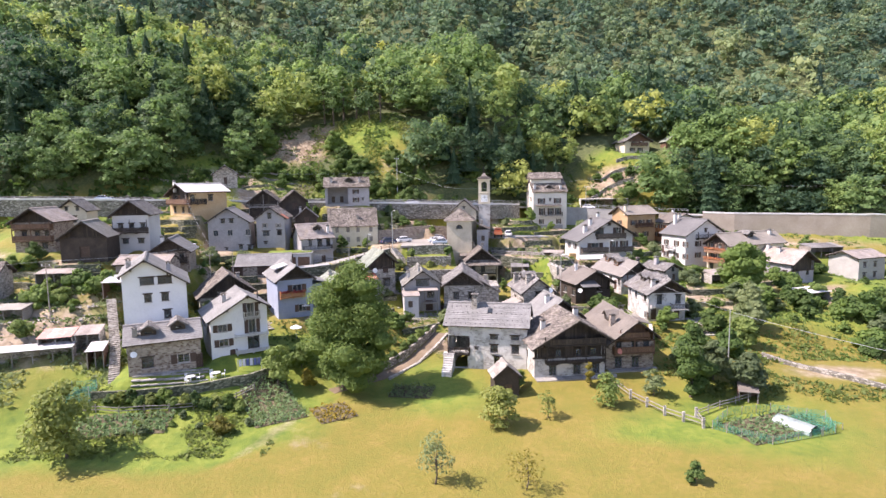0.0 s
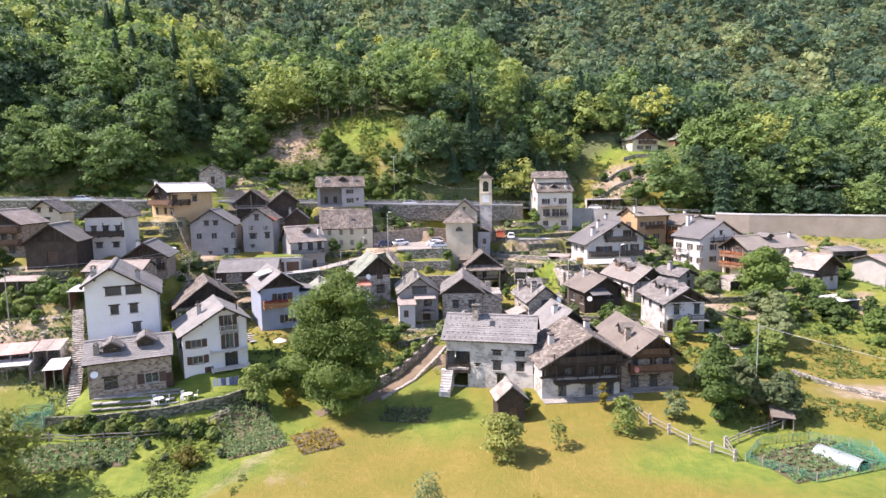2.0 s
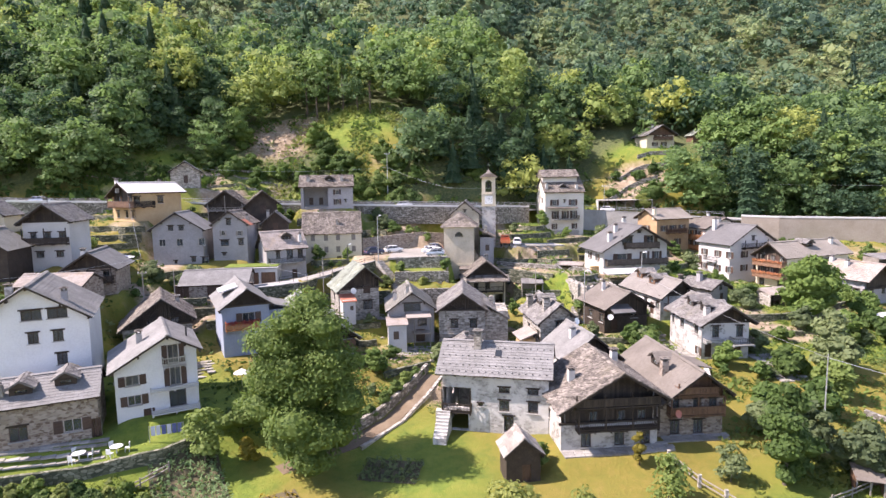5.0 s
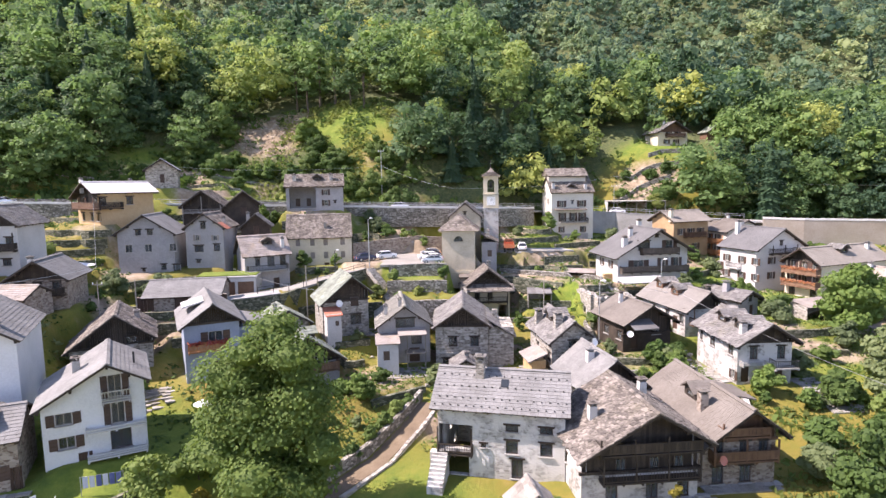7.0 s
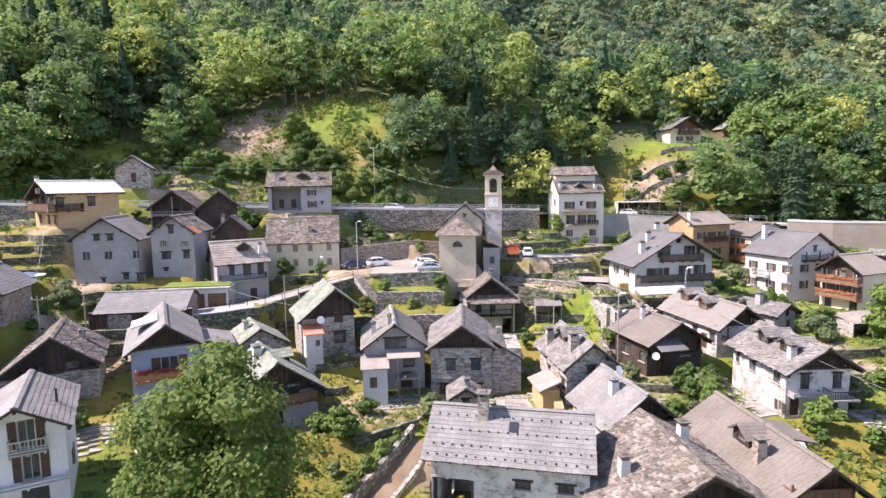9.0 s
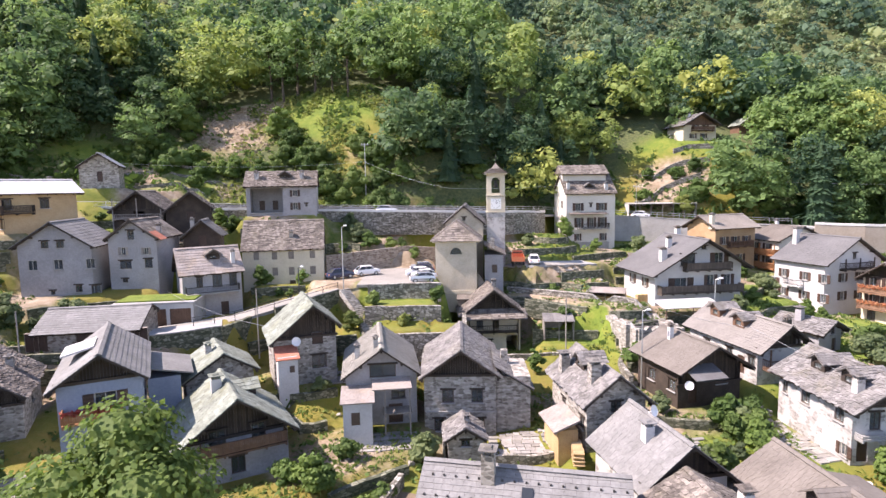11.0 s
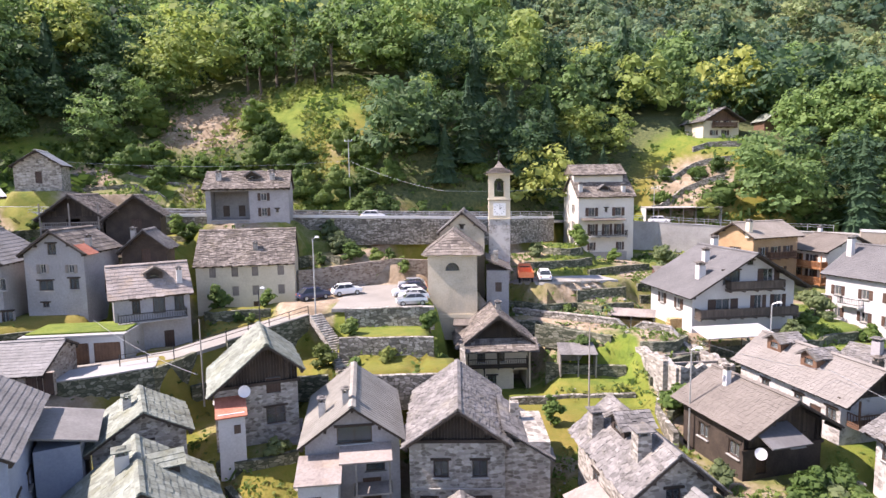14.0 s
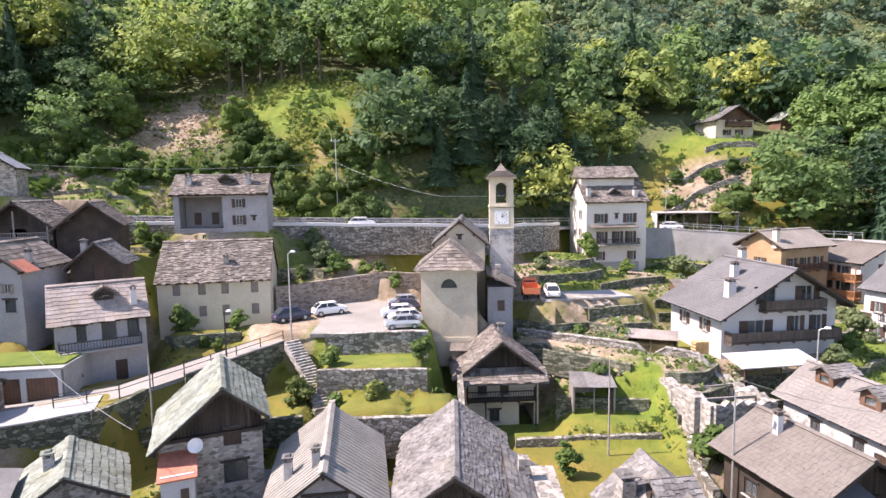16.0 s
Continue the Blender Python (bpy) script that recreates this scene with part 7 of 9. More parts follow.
    for k in range(4):
        rf.face(cs[k], cs[(k + 1) % 4], ms[(k + 1) % 4], ms[k])
        rf.face(ms[k], ms[(k + 1) % 4], Vector((0, 0, z1 + 0.5)))
        for i in range(4):
            p, q = cs[k].lerp(ms[k], i / 4), cs[(k + 1) % 4].lerp(ms[(k + 1) % 4], i / 4)
            rs.beam(p + Vector((0, 0, 0.05)), q + Vector((0, 0, 0.05)), 0.28, 0.06)
    rf.face(*cs[::-1])
    part("roof", rf.weld(), M["slate_dark"], t)
    part("roof_slabs", rs, M["slate_dark"], t, kind="stuff")
    part("finial", Geo().bar((0, 0, z1 + 0.4), (0, 0, z1 + 1.9), 0.04).beam((-0.3, 0, z1 + 1.4), (0.3, 0, z1 + 1.4), 0.06, 0.06), M["iron"], t, "iron cross")
    bell = Geo()
    prof = ((0.12, 13.9), (0.22, 13.8), (0.28, 13.4), (0.36, 13.05), (0.46, 12.9))
    for (r0, a0), (r1, a1) in zip(prof, prof[1:]):
        for k in range(12):
            x, y = k * math.pi / 6, (k + 1) * math.pi / 6
            bell.face((r1 * math.cos(x), r1 * math.sin(x), a1), (r1 * math.cos(y), r1 * math.sin(y), a1), (r0 * math.cos(y), r0 * math.sin(y), a0), (r0 * math.cos(x), r0 * math.sin(x), a0))
    bell.beam((-1.2, 0, 14.0), (1.2, 0, 14.0), 0.14, 0.16)
    part("bell", bell, M["iron"], t, "bronze bell on a beam")
    ck = Geo().box((0, -w / 2 - 0.05, 10.25), (1.7, 0.05, 1.7))
    face = part("clock", ck, M["clock"], t, "square white clock face")
    hd = Geo()
    for k in range(12):
        a = k * math.pi / 6
        hd.beam((0.6 * math.sin(a), -w / 2 - 0.085, 10.25 + 0.6 * math.cos(a)), (0.74 * math.sin(a), -w / 2 - 0.085, 10.25 + 0.74 * math.cos(a)), 0.02, 0.07)
    hd.beam((0, -w / 2 - 0.1, 10.25), (0.3, -w / 2 - 0.1, 10.55), 0.02, 0.08)
    hd.beam((0, -w / 2 - 0.1, 10.25), (0.1, -w / 2 - 0.1, 10.85), 0.02, 0.06)
    part("clock_marks", hd, M["iron"], face)


church()

# ---- big trees ----
tree("walnut_tree", -12.5, 80.5, 17.6, 7.0, "tall dense walnut tree beside the earth path", 0.16, 30000, 52, 0.1, "leaf_dark", 11, core=0.66)


# ---- terrace walls along the risers ----
def inside_any(x, y, margin=0.4):
    for ax, ay, zr, rot, wl, wr, length, pitch, zb in PLOTS.values():
        c, s = math.cos(radians(rot)), math.sin(radians(rot))
        u, v = (x - ax) * c + (y - ay) * s, -(x - ax) * s + (y - ay) * c
        if -wl - margin < u < wr + margin and -margin < v < length + margin:
            return True
    if any(x0 - margin < x < x1 + margin and y0 - margin < y < y1 + margin for x0, x1, y0, y1, _ in PADS):
        return True
    for key, (half, pts) in ROADS.items():
        for (x0, y0, z0), (x1, y1, z1) in zip(pts, pts[1:]):
            dx, dy = x1 - x0, y1 - y0
            k = min(1, max(0, ((x - x0) * dx + (y - y0) * dy) / (dx * dx + dy * dy)))
            if math.hypot(x - x0 - k * dx, y - y0 - k * dy) < half + margin + 0.3:
                return True
    return False


def terrace_walls():
    ty = np.arange(98, 172, 0.5)
    tx = np.arange(-84, 88, 1.2)
    gx, gy = np.meshgrid(tx, ty)
    z = ground_height(gx.ravel(), gy.ravel()).reshape(gx.shape)
    mask = TERRACED(gx, gy) > 0.6
    for level_ in range(0, 14):
        mid = (level_ + 0.5) * STEP
        run = []
        last = None
        for i, x in enumerate(tx):
            hit = None
            col = z[:, i]
            for j in range(len(ty) - 1):
                if col[j] < mid <= col[j + 1] and mask[j, i] and col[min(j + 2, len(ty) - 1)] - col[max(j - 1, 0)] > 0.7 and not inside_any(x, ty[j], 0.5) and not (-17 < x < 5 and 121 < ty[j] < 137) and not (5 < x < 24 and 115 < ty[j] < 133):
                    y = ty[j] + 0.5 * (mid - col[j]) / (col[j + 1] - col[j])
                    if last is None or abs(y - last) < 1.6:
                        hit = y
                        break
            if hit is None:
                if len(run) > 3:
                    wall_line("terrace_wall", run, 1.1, 0.5, M["moss_wall"], "mossy dry stone terrace wall with grass above", down=0.5)
                run, last = [], None
            else:
                run.append((float(x), float(hit) - 0.25, (level_ + 1) * STEP - 0.2))
                last = hit
        if len(run) > 3:
            wall_line("terrace_wall", run, 1.1, 0.5, M["moss_wall"], "mossy dry stone terrace wall with grass above", down=0.5)


terrace_walls()
for a, b, c in ((-64.0, 168.0, 166.6), (-82.0, 165.6, 164.4), (-60.0, 172.5, 170.5), (-58.0, 176.5, 175.0)):
    wall_line("terrace_wall", [(a - 4, c), (a + 8, b), (a + 19, b + 1.2)], 0.5, 0.4, M["dry_wall"], "tumbled stone terrace wall above the road", down=1.2)
wall_line("terrace_wall", [(-8.2, 128.0, 10.5), (-3.0, 127.8, 10.5), (1.6, 127.9, 10.5)], 0.4, 0.5, M["dry_wall"], "rubble wall holding the upper lawn below the car park", down=2.6)
wall_line("terrace_wall", [(-6.4, 122.5, 8.3), (-0.4, 122.4, 8.3), (4.4, 122.4, 8.4)], 0.4, 0.5, M["dry_wall"], "rubble wall holding the lower lawn", down=3.0)
wall_line("terrace_wall", [(4.5, 122.4, 8.4), (4.6, 127.0, 8.5), (4.6, 131.0, 8.8)], 0.4, 0.5, M["dry_wall"], "tall rubble wall beside the balconied stone house", down=5.4)
wall_line("terrace_wall", [(-16.0, 124.2, 7.7), (-12.0, 124.0, 7.7), (-8.7, 124.3, 7.7)], 0.3, 0.5, M["moss_wall"], "mossy low rubble wall round the small lawn", down=2.2)
wall_line("terrace_wall", [(-6.5, 122.6, 8.5), (-6.4, 127.9, 8.6)], 0.4, 0.5, M["dry_wall"], "rubble wall beside the steps", down=1.6)
wall_line("terrace_wall", [(9.4, 127.3, 4.1), (16.0, 127.5, 4.2), (22.4, 127.4, 4.3)], 0.6, 0.5, M["dry_wall"], "low wall at the back of the lawn", down=0.8)
wall_line("terrace_wall", [(22.9, 118.0, 4.2), (23.1, 123.0, 4.4), (24.6, 126.5, 4.6)], 0.7, 0.5, M["dry_wall"], "low wall along the edge of the lawn", down=0.8)
wall_line("terrace_wall", [(47.0, 193.0), (54.0, 195.0), (63.0, 194.6)], 1.1, 0.5, M["dry_wall"], "pale stone retaining wall on the cleared bank", down=2.0)
wall_line("terrace_wall", [(53.0, 198.6), (58.0, 199.6), (67.0, 199.0)], 1.1, 0.5, M["dry_wall"], "pale stone retaining wall below the chalet", down=2.0)
wall_line("terrace_wall", [(60.0, 204.0), (64.0, 204.6), (72.0, 204.0)], 1.1, 0.5, M["dry_wall"], "pale stone retaining wall below the chalet", down=2.0)


def offset_line(key, side, extra, lift, x_from, x_to):
    """Points along one edge of a road."""
    half, pts = ROADS[key]
    out = []
    pts = [Vector(p) for p in pts]
    fine_pts = []
    for a, b in zip(pts, pts[1:]):
        k = max(1, int((b - a).length / 4))
        fine_pts += [a.lerp(b, i / k) for i in range(k)]
    fine_pts.append(pts[-1])
    for i, p in enumerate(fine_pts):
        d = fine_pts[min(i + 1, len(fine_pts) - 1)] - fine_pts[max(i - 1, 0)]
        q = p + Vector((d.y, -d.x, 0)).normalized() * side * (half + extra)
        if x_from <= q.x <= x_to:
            out.append((q.x, q.y, q.z + lift))
    return out


wall_line("retaining_wall", offset_line("upper_road", 1, 0.25, 0.5, -150, 24), 0.5, 0.5, M["dry_wall"], "rubble retaining wall below the upper road", down=3.6, cap=M["parapet"])
wall_line("retaining_wall", offset_line("upper_road", 1, 0.25, 0.5, 26, 62), 0.5, 0.5, M["concrete"], "grey concrete retaining wall below the upper road", down=5.0, cap=M["concrete"])
wall_line("retaining_wall", offset_line("upper_road", 1, 0.3, 0.2, 62, 75), 0.3, 0.5, M["tan"], "tan concrete retaining wall below the upper road", down=7.5, cap=M["concrete"])
wall_line("retaining_wall", offset_line("upper_road", 1, 0.3, 0.75, 75, 230), 0.8, 0.5, M["tan"], "tan concrete retaining wall with a white parapet", down=7.5, cap=M["parapet"])
wall_line("bank_wall", offset_line("upper_road", -1, 0.4, 1.3, -150, 15), 1.3, 0.5, M["dry_wall"], "rubble wall holding the wooded bank", down=0.8)
wall_line("lane_wall", offset_line("lower_road", 1, 0.2, 0.25, -22.5, -8), 0.25, 0.5, M["moss_wall"], "mossy tall rubble wall carrying the lane", down=5.2, cap=M["gravel"])
wall_line("lane_wall", offset_line("forecourt", -1, 0.2, 0.15, -40, -20), 0.2, 0.5, M["moss_wall"], "mossy tall dark rubble wall carrying the garage apron", down=5.0, cap=M["asphalt"])
wall_line("lane_wall", [(-23.6, 119.9, 10.0), (-22.3, 122.2, 10.1), (-21.8, 124.6, 10.2)], 0.2, 0.5, M["moss_wall"], "mossy end wall of the garage apron", down=5.0)
wall_line("lane_wall", [(-50.0, 113.2, 9.6), (-42, 115.2, 9.4), (-36, 119.4, 9.2)], 0.5, 0.5, M["moss_wall"], "tall mossy rubble wall with rough top", down=4.6)
wall_line("yard_wall", [(-8.4, 133.0, 12.36), (-4, 133.2, 12.45), (1.6, 133.2, 12.45)], 0.3, 0.5, M["dry_wall"], "rubble retaining wall of the car park", down=2.2, cap=M["stone"])
wall_line("garden_wall", [(-16.5, 144.5, 15.2), (-11.0, 148.4, 15.4), (-4.5, 151.6, 15.7), (1.6, 152.6, 15.4)], 2.6, 0.5, M["stone_brown"], "brown rubble wall behind the car park", down=1.4)
wall_line("lane_wall", [(11.8, 144.6), (17.0, 141.4), (22.0, 138.0), (27.0, 134.6), (30.5, 131.0)], 0.7, 0.45, M["dry_wall"], "long rubble wall along the footpath below the church", down=1.5, cap=M["stone"])
wall_line("path_wall", [(-1.6, 102, 1.5), (-4.0, 96.4, 0.5), (-6.8, 91.0, -0.4), (-11.0, 85.8, -1.0)], 1.1, 0.5, M["dry_wall"], "stone garden wall beside the earth path", down=0.8)
wall_line("path_wall", [(0.6, 100, 0.5), (-1.2, 95.6, -0.4), (-4.0, 89.8, -1.45), (-8.2, 84.2, -2.1)], 0.3, 0.4, M["stone"], "low stone edging of the path", down=0.5)


def railing_line(name, pts, height, label, gap=2.0, material="steel", bars=2):
    """Posts and bars that follow pts (x, y, z)."""
    ob = thing(name, pose(*pts[0]), label, "railing")
    o = Vector(pts[0])
    steps = []
    for a, b in zip(pts, pts[1:]):
        a, b = Vector(a), Vector(b)
        k = max(1, int((b - a).length / gap))
        steps += [a.lerp(b, i / k) for i in range(k)]
    steps.append(Vector(pts[-1]))
    me = cached(("post", height, material), lambda: Geo().bar((0, 0, -0.3), (0, 0, height), 0.05).mesh("post", M[material]))
    for p in steps:
        part("post", me, None, ob).matrix_basis = Matrix.Translation(p - o)
    for k in range(bars):
        g = Geo()
        for a, b in zip(steps, steps[1:]):
            z = Vector((0, 0, height - 0.04 - k * 0.42))
            g.bar(a - o + z, b - o + z, 0.035, 5)
        part("rail", g, M[material], ob)
    return ob


railing_line("guard_rail", offset_line("upper_road", 1, 0.25, 0.9, -70, 75), 0.8, "grey steel guard rail along the upper road", 2.5)
railing_line("lane_railing", offset_line("lower_road", 1, 0.2, 0.3, -31, -12), 1.0, "dark iron railing along the lane", 2.0, "iron")

# ruined house without roof
def ruin():
    ob = thing("ruined_house", pose(28.2, 129.2, 4.0, 0, 0, 17), "roofless ruined stone house with overgrown rubble walls", "ruin")
    r = random.Random(9)
    for (x0, y0), (x1, y1), hs in (((-3.4, -3.2), (3.2, -3.2), (3.9, 3.3)), ((-3.4, -3.2), (-3.4, 3.4), (3.9, 4.3)), ((3.2, -3.2), (3.2, 3.4), (3.3, 3.8)), ((-3.4, 3.4), (3.2, 3.4), (4.3, 3.8))):
        g = Geo()
        k = 14
        n = Vector((y1 - y0, x0 - x1, 0)).normalized() * 0.3
        tops = [hs[0] + (hs[1] - hs[0]) * i / k + r.uniform(-0.3, 0.3) for i in range(k + 1)]
        line = [Vector((x0 + (x1 - x0) * i / k, y0 + (y1 - y0) * i / k, 0)) for i in range(k + 1)]
        lo = Vector((0, 0, -1.2))
        for i in range(k):
            a, b = line[i], line[i + 1]
            t0, t1 = Vector((0, 0, tops[i])), Vector((0, 0, tops[i + 1]))
            g.face(a - n + t0, a + n + t0, b + n + t1, b - n + t1)
            g.face(a + n + lo, b + n + lo, b + n + t1, a + n + t0)
            g.face(b - n + lo, a - n + lo, a - n + t0, b - n + t1)
        for p in (0, k):
            a, t0 = line[p], Vector((0, 0, tops[p]))
            g.face(a - n + lo, a + n + lo, a + n + t0, a - n + t0)
        part("wall", g.weld(), M["stone"], ob, "rubble wall with broken top")
    for k in (1, 3):
        part("beam", Geo().beam((-3.3, -2.6 + k * 1.3, 3.5), (3.1, -2.8 + k * 1.4, 3.0 + 0.1 * k), 0.22, 0.24), M["grey_wood"], ob, "fallen roof beam")


ruin()

# garages beside the lane
def garages():
    ob = thing("garage_row", pose(-33.6, 126.2, 9.0, 0, 0, 8), "row of low garages with brown doors and grass roof", "garage")
    g = Geo()
    panel(g, Vector((0, -2.2, 0)), Vector((1, 0, 0)), Vector((0, -1, 0)), -4.6, 4.6, -0.6, 2.9, (), [(-4.2, -1.6, 0, 2.3), (-1.2, 1.4, 0, 2.3), (1.8, 4.3, 0, 2.3)], 0.3)
    part("front_wall", g.weld(), M["white"], ob)
    part("roof", Geo().box((0, 0.3, 3.02), (9.6, 5.4, 0.22)), M["concrete"], ob)
    part("grass_cover", Geo().box((0, 0.7, 3.2), (9.2, 4.4, 0.16)), M["ground"], ob, "turf on the flat roof")
    part("side_wall", Geo().box((-4.5, 0.5, 1.2), (0.3, 4.8, 3.4)), M["concrete"], ob)
    part("side_wall", Geo().box((4.5, 0.5, 1.2), (0.3, 4.8, 3.4)), M["concrete"], ob)
    for x in (-2.9, 0.1, 3.05):
        d = Geo()
        for i in range(16):
            x0, x1 = x - 1.24 + i * 0.155, x - 1.24 + (i + 1) * 0.155
            d.face((x0, -2.05 - 0.02 * (i % 2), 0), (x1, -2.05 - 0.02 * ((i + 1) % 2), 0), (x1, -2.05 - 0.02 * ((i + 1) % 2), 2.28), (x0, -2.05 - 0.02 * (i % 2), 2.28))
        part("door", d.weld(), M["brown_wood"], ob, "boarded brown garage door")


garages()


# ---- steps ----
def steps(name, a, b, width, label, material="stone"):
    a, b = Vector(a), Vector(b)
    n = max(3, int(abs(b.z - a.z) / 0.18))
    d = b - a
    run = Vector((d.x, d.y, 0))
    yaw = math.degrees(math.atan2(-run.x, run.y))
    ob = thing(name, pose(*a, 0, 0, yaw), label, "steps")
    for i in range(n):
        t = (i + 0.5) / n
        z = d.z * (i + 1) / n
        part("step", Geo().box((0, run.length * t, z - 0.4), (width + 0.05 * (i % 3), run.length / n + 0.06, 0.8)), M[material], ob)
    return ob


steps("stone_steps", (-7.5, 126.6, 7.3), (-9.0, 129.4, 9.6), 1.4, "long flight of worn stone steps")
steps("stone_steps", (-9.0, 129.4, 9.6), (-11.6, 132.4, 12.0), 1.4, "upper flight of worn stone steps")
steps("stone_steps", (-43.7, 74.2, -1.2), (-48.3, 83.4, 3.4), 1.3, "stone steps climbing beside the white house", "stone")
steps("stone_steps", (-48.3, 83.4, 3.4), (-54.4, 93.6, 8.6), 1.3, "stone steps climbing through the terraces", "stone")


# ---- vehicles ----
def car(name, x, y, z, yaw, paint, label, length=4.0, width=1.72, height=1.48):
    ob = thing(name, pose(x, y, z, 0, 0, yaw), label, "car", "parked cars")
    L, W = length / 2, width / 2

    def shape():
        g = Geo()
        prof = ((-L, 0.35, 0.62), (-L + 0.12, 0.28, 0.86), (-L * 0.52, 0.25, 0.98), (L * 0.55, 0.25, 0.96), (L - 0.15, 0.27, 0.86), (L, 0.36, 0.6))
        rings = []
        for px_, lo, hi in prof:
            w = W if abs(px_) < L - 0.1 else W * 0.86
            rings.append([(-w * 0.92, px_, lo), (w * 0.92, px_, lo), (w, px_, (lo + hi) / 2), (w * 0.93, px_, hi), (-w * 0.93, px_, hi), (-w, px_, (lo + hi) / 2)])
        for p, q in zip(rings, rings[1:]):
            for k in range(6):
                g.face(p[k], q[k], q[(k + 1) % 6], p[(k + 1) % 6])
        g.face(*rings[0])
        g.face(*rings[-1][::-1])
        g.box((0, L * 0.08, height - 0.02), (W * 1.36, L * 0.95, 0.06), taper=0.94)
        return g.weld().mesh("body", M[paint])

    def glass_shape():
        g = Geo()
        b = [(-W * 0.9, -L * 0.55, 0.97), (W * 0.9, -L * 0.55, 0.97), (W * 0.9, L * 0.86, 0.94), (-W * 0.9, L * 0.86, 0.94)]
        t = [(-W * 0.7, -L * 0.18, height - 0.05), (W * 0.7, -L * 0.18, height - 0.05), (W * 0.7, L * 0.55, height - 0.05), (-W * 0.7, L * 0.55, height - 0.05)]
        for k in range(4):
            g.face(b[k], b[(k + 1) % 4], t[(k + 1) % 4], t[k])
        return g.weld().mesh("windows", M["car_glass"])

    part("body", cached(("body", paint, length), shape), None, ob)
    part("glasshouse", cached(("glass", length), glass_shape), None, ob, "dark car windows")
    pl = Geo()
    for s in (-1, 1):
        for y0, y1 in ((-L * 0.55, -L * 0.18), (L * 0.2, L * 0.2), (L * 0.86, L * 0.55)):
            pl.bar((s * W * 0.9, y0, 0.96), (s * W * 0.7, y1, height - 0.05), 0.035, 4)
    part("pillar_frame", pl, M[paint], ob, kind="stuff")
    tyre = cached("tyre", lambda: Geo().bar((-0.1, 0, 0), (0.1, 0, 0), 0.31, 14).mesh("tyre", M["rubber"]))
    rim = cached("rim", lambda: Geo().bar((-0.11, 0, 0), (0.11, 0, 0), 0.19, 10).mesh("rim", M["steel"]))
    for sx in (-1, 1):
        for sy in (-0.62, 0.62):
            w = part("wheel", tyre, None, ob)
            w.matrix_basis = pose(sx * (W - 0.09), sy * L, 0.31)
            part("rim", rim, None, w)
    for sx in (-1, 1):
        part("headlight", Geo().box((sx * W * 0.66, -L - 0.01, 0.68), (0.34, 0.06, 0.14)), M["plastic_white"], ob)
        part("tail_light", Geo().box((sx * W * 0.7, L + 0.01, 0.72), (0.2, 0.06, 0.2)), M["red_dish"], ob)
    part("plate", Geo().box((0, -L - 0.02, 0.45), (0.5, 0.03, 0.12)), M["plastic_white"], ob)
    return ob


car("car", -1.0, 135.2, 12.36, -80, "car_silver", "silver hatchback parked beside the church", 3.6, 1.58, 1.4)
car("car", -0.9, 137.8, 12.36, -78, "car_white", "white hatchback parked in the row by the church", 3.6, 1.58, 1.4)
car("car", -1.8, 140.4, 12.36, -82, "car_white", "white estate car parked in the row by the church", 3.9, 1.6, 1.4)
car("car", -1.4, 143.4, 12.36, -82, "car_blue", "dark car parked in the row by the church", 3.7, 1.6, 1.4)
car("car", -1.6, 146.2, 12.36, -82, "car_silver", "pale grey car at the far end of the row", 3.7, 1.6, 1.4)
car("car", -9.8, 142.2, 12.36, 118, "car_white", "white hatchback parked where the lane opens", 3.8, 1.6, 1.45)
car("car", -13.4, 139.6, 12.36, 125, "car_blue", "dark blue car in the shade of the cream house")
car("car", 16.4, 147.8, 12.98, 176, "car_white", "small white car parked below the bell tower")
car("car", -9.0, 164.6, 20.72, 98, "car_white", "white car on the upper road")
for xx, paint, what in ((46.5, "car_white", "white car on the roadside lay-by"), (50.5, "car_silver", "grey car on the roadside lay-by"), (54.5, "car_silver", "silver car on the roadside lay-by")):
    car("car", xx, 187.4, gz(xx, 187.4) + 0.08, 80, paint, what)
car("car", -88, 150.5, 23.5, 98, "car_silver", "silver estate car on the upper road", 4.4)


def truck():
    ob = thing("truck", pose(13.9, 148.6, 12.68, 0, 0, 176), "small orange tipper truck parked by the church wall", "truck")
    cab = Geo().box((0, -1.7, 1.15), (1.9, 1.5, 1.5)).box((0, -1.6, 2.0), (1.8, 1.3, 0.5), taper=0.88)
    part("cab", cab, M["truck_orange"], ob, "orange cab")
    part("windscreen", Geo().box((0, -2.46, 1.65), (1.6, 0.04, 0.6)), M["car_glass"], ob)
    part("rear_window", Geo().box((0, -0.93, 1.75), (1.4, 0.04, 0.45)), M["car_glass"], ob)
    part("chassis", Geo().box((0, 0.2, 0.6), (0.9, 4.6, 0.25)), M["iron"], ob)
    bed = Geo().box((0, 1.0, 0.92), (2.0, 3.2, 0.1))
    for c, s in (((-0.97, 1.0, 1.3), (0.06, 3.2, 0.7)), ((0.97, 1.0, 1.3), (0.06, 3.2, 0.7)), ((0, 2.57, 1.3), (1.88, 0.06, 0.7)), ((0, -0.57, 1.4), (1.88, 0.06, 0.9))):
        bed.box(c, s)
    part("tipper_bed", bed, M["truck_orange"], ob, "open load bed")
    tyre = cached("tyre_big", lambda: Geo().bar((-0.13, 0, 0), (0.13, 0, 0), 0.42, 14).mesh("tyre", M["rubber"]))
    for sx in (-1, 1):
        for yy in (-1.6, 1.6):
            part("wheel", tyre, None, ob).matrix_basis = pose(sx * 0.85, yy, 0.42)


truck()


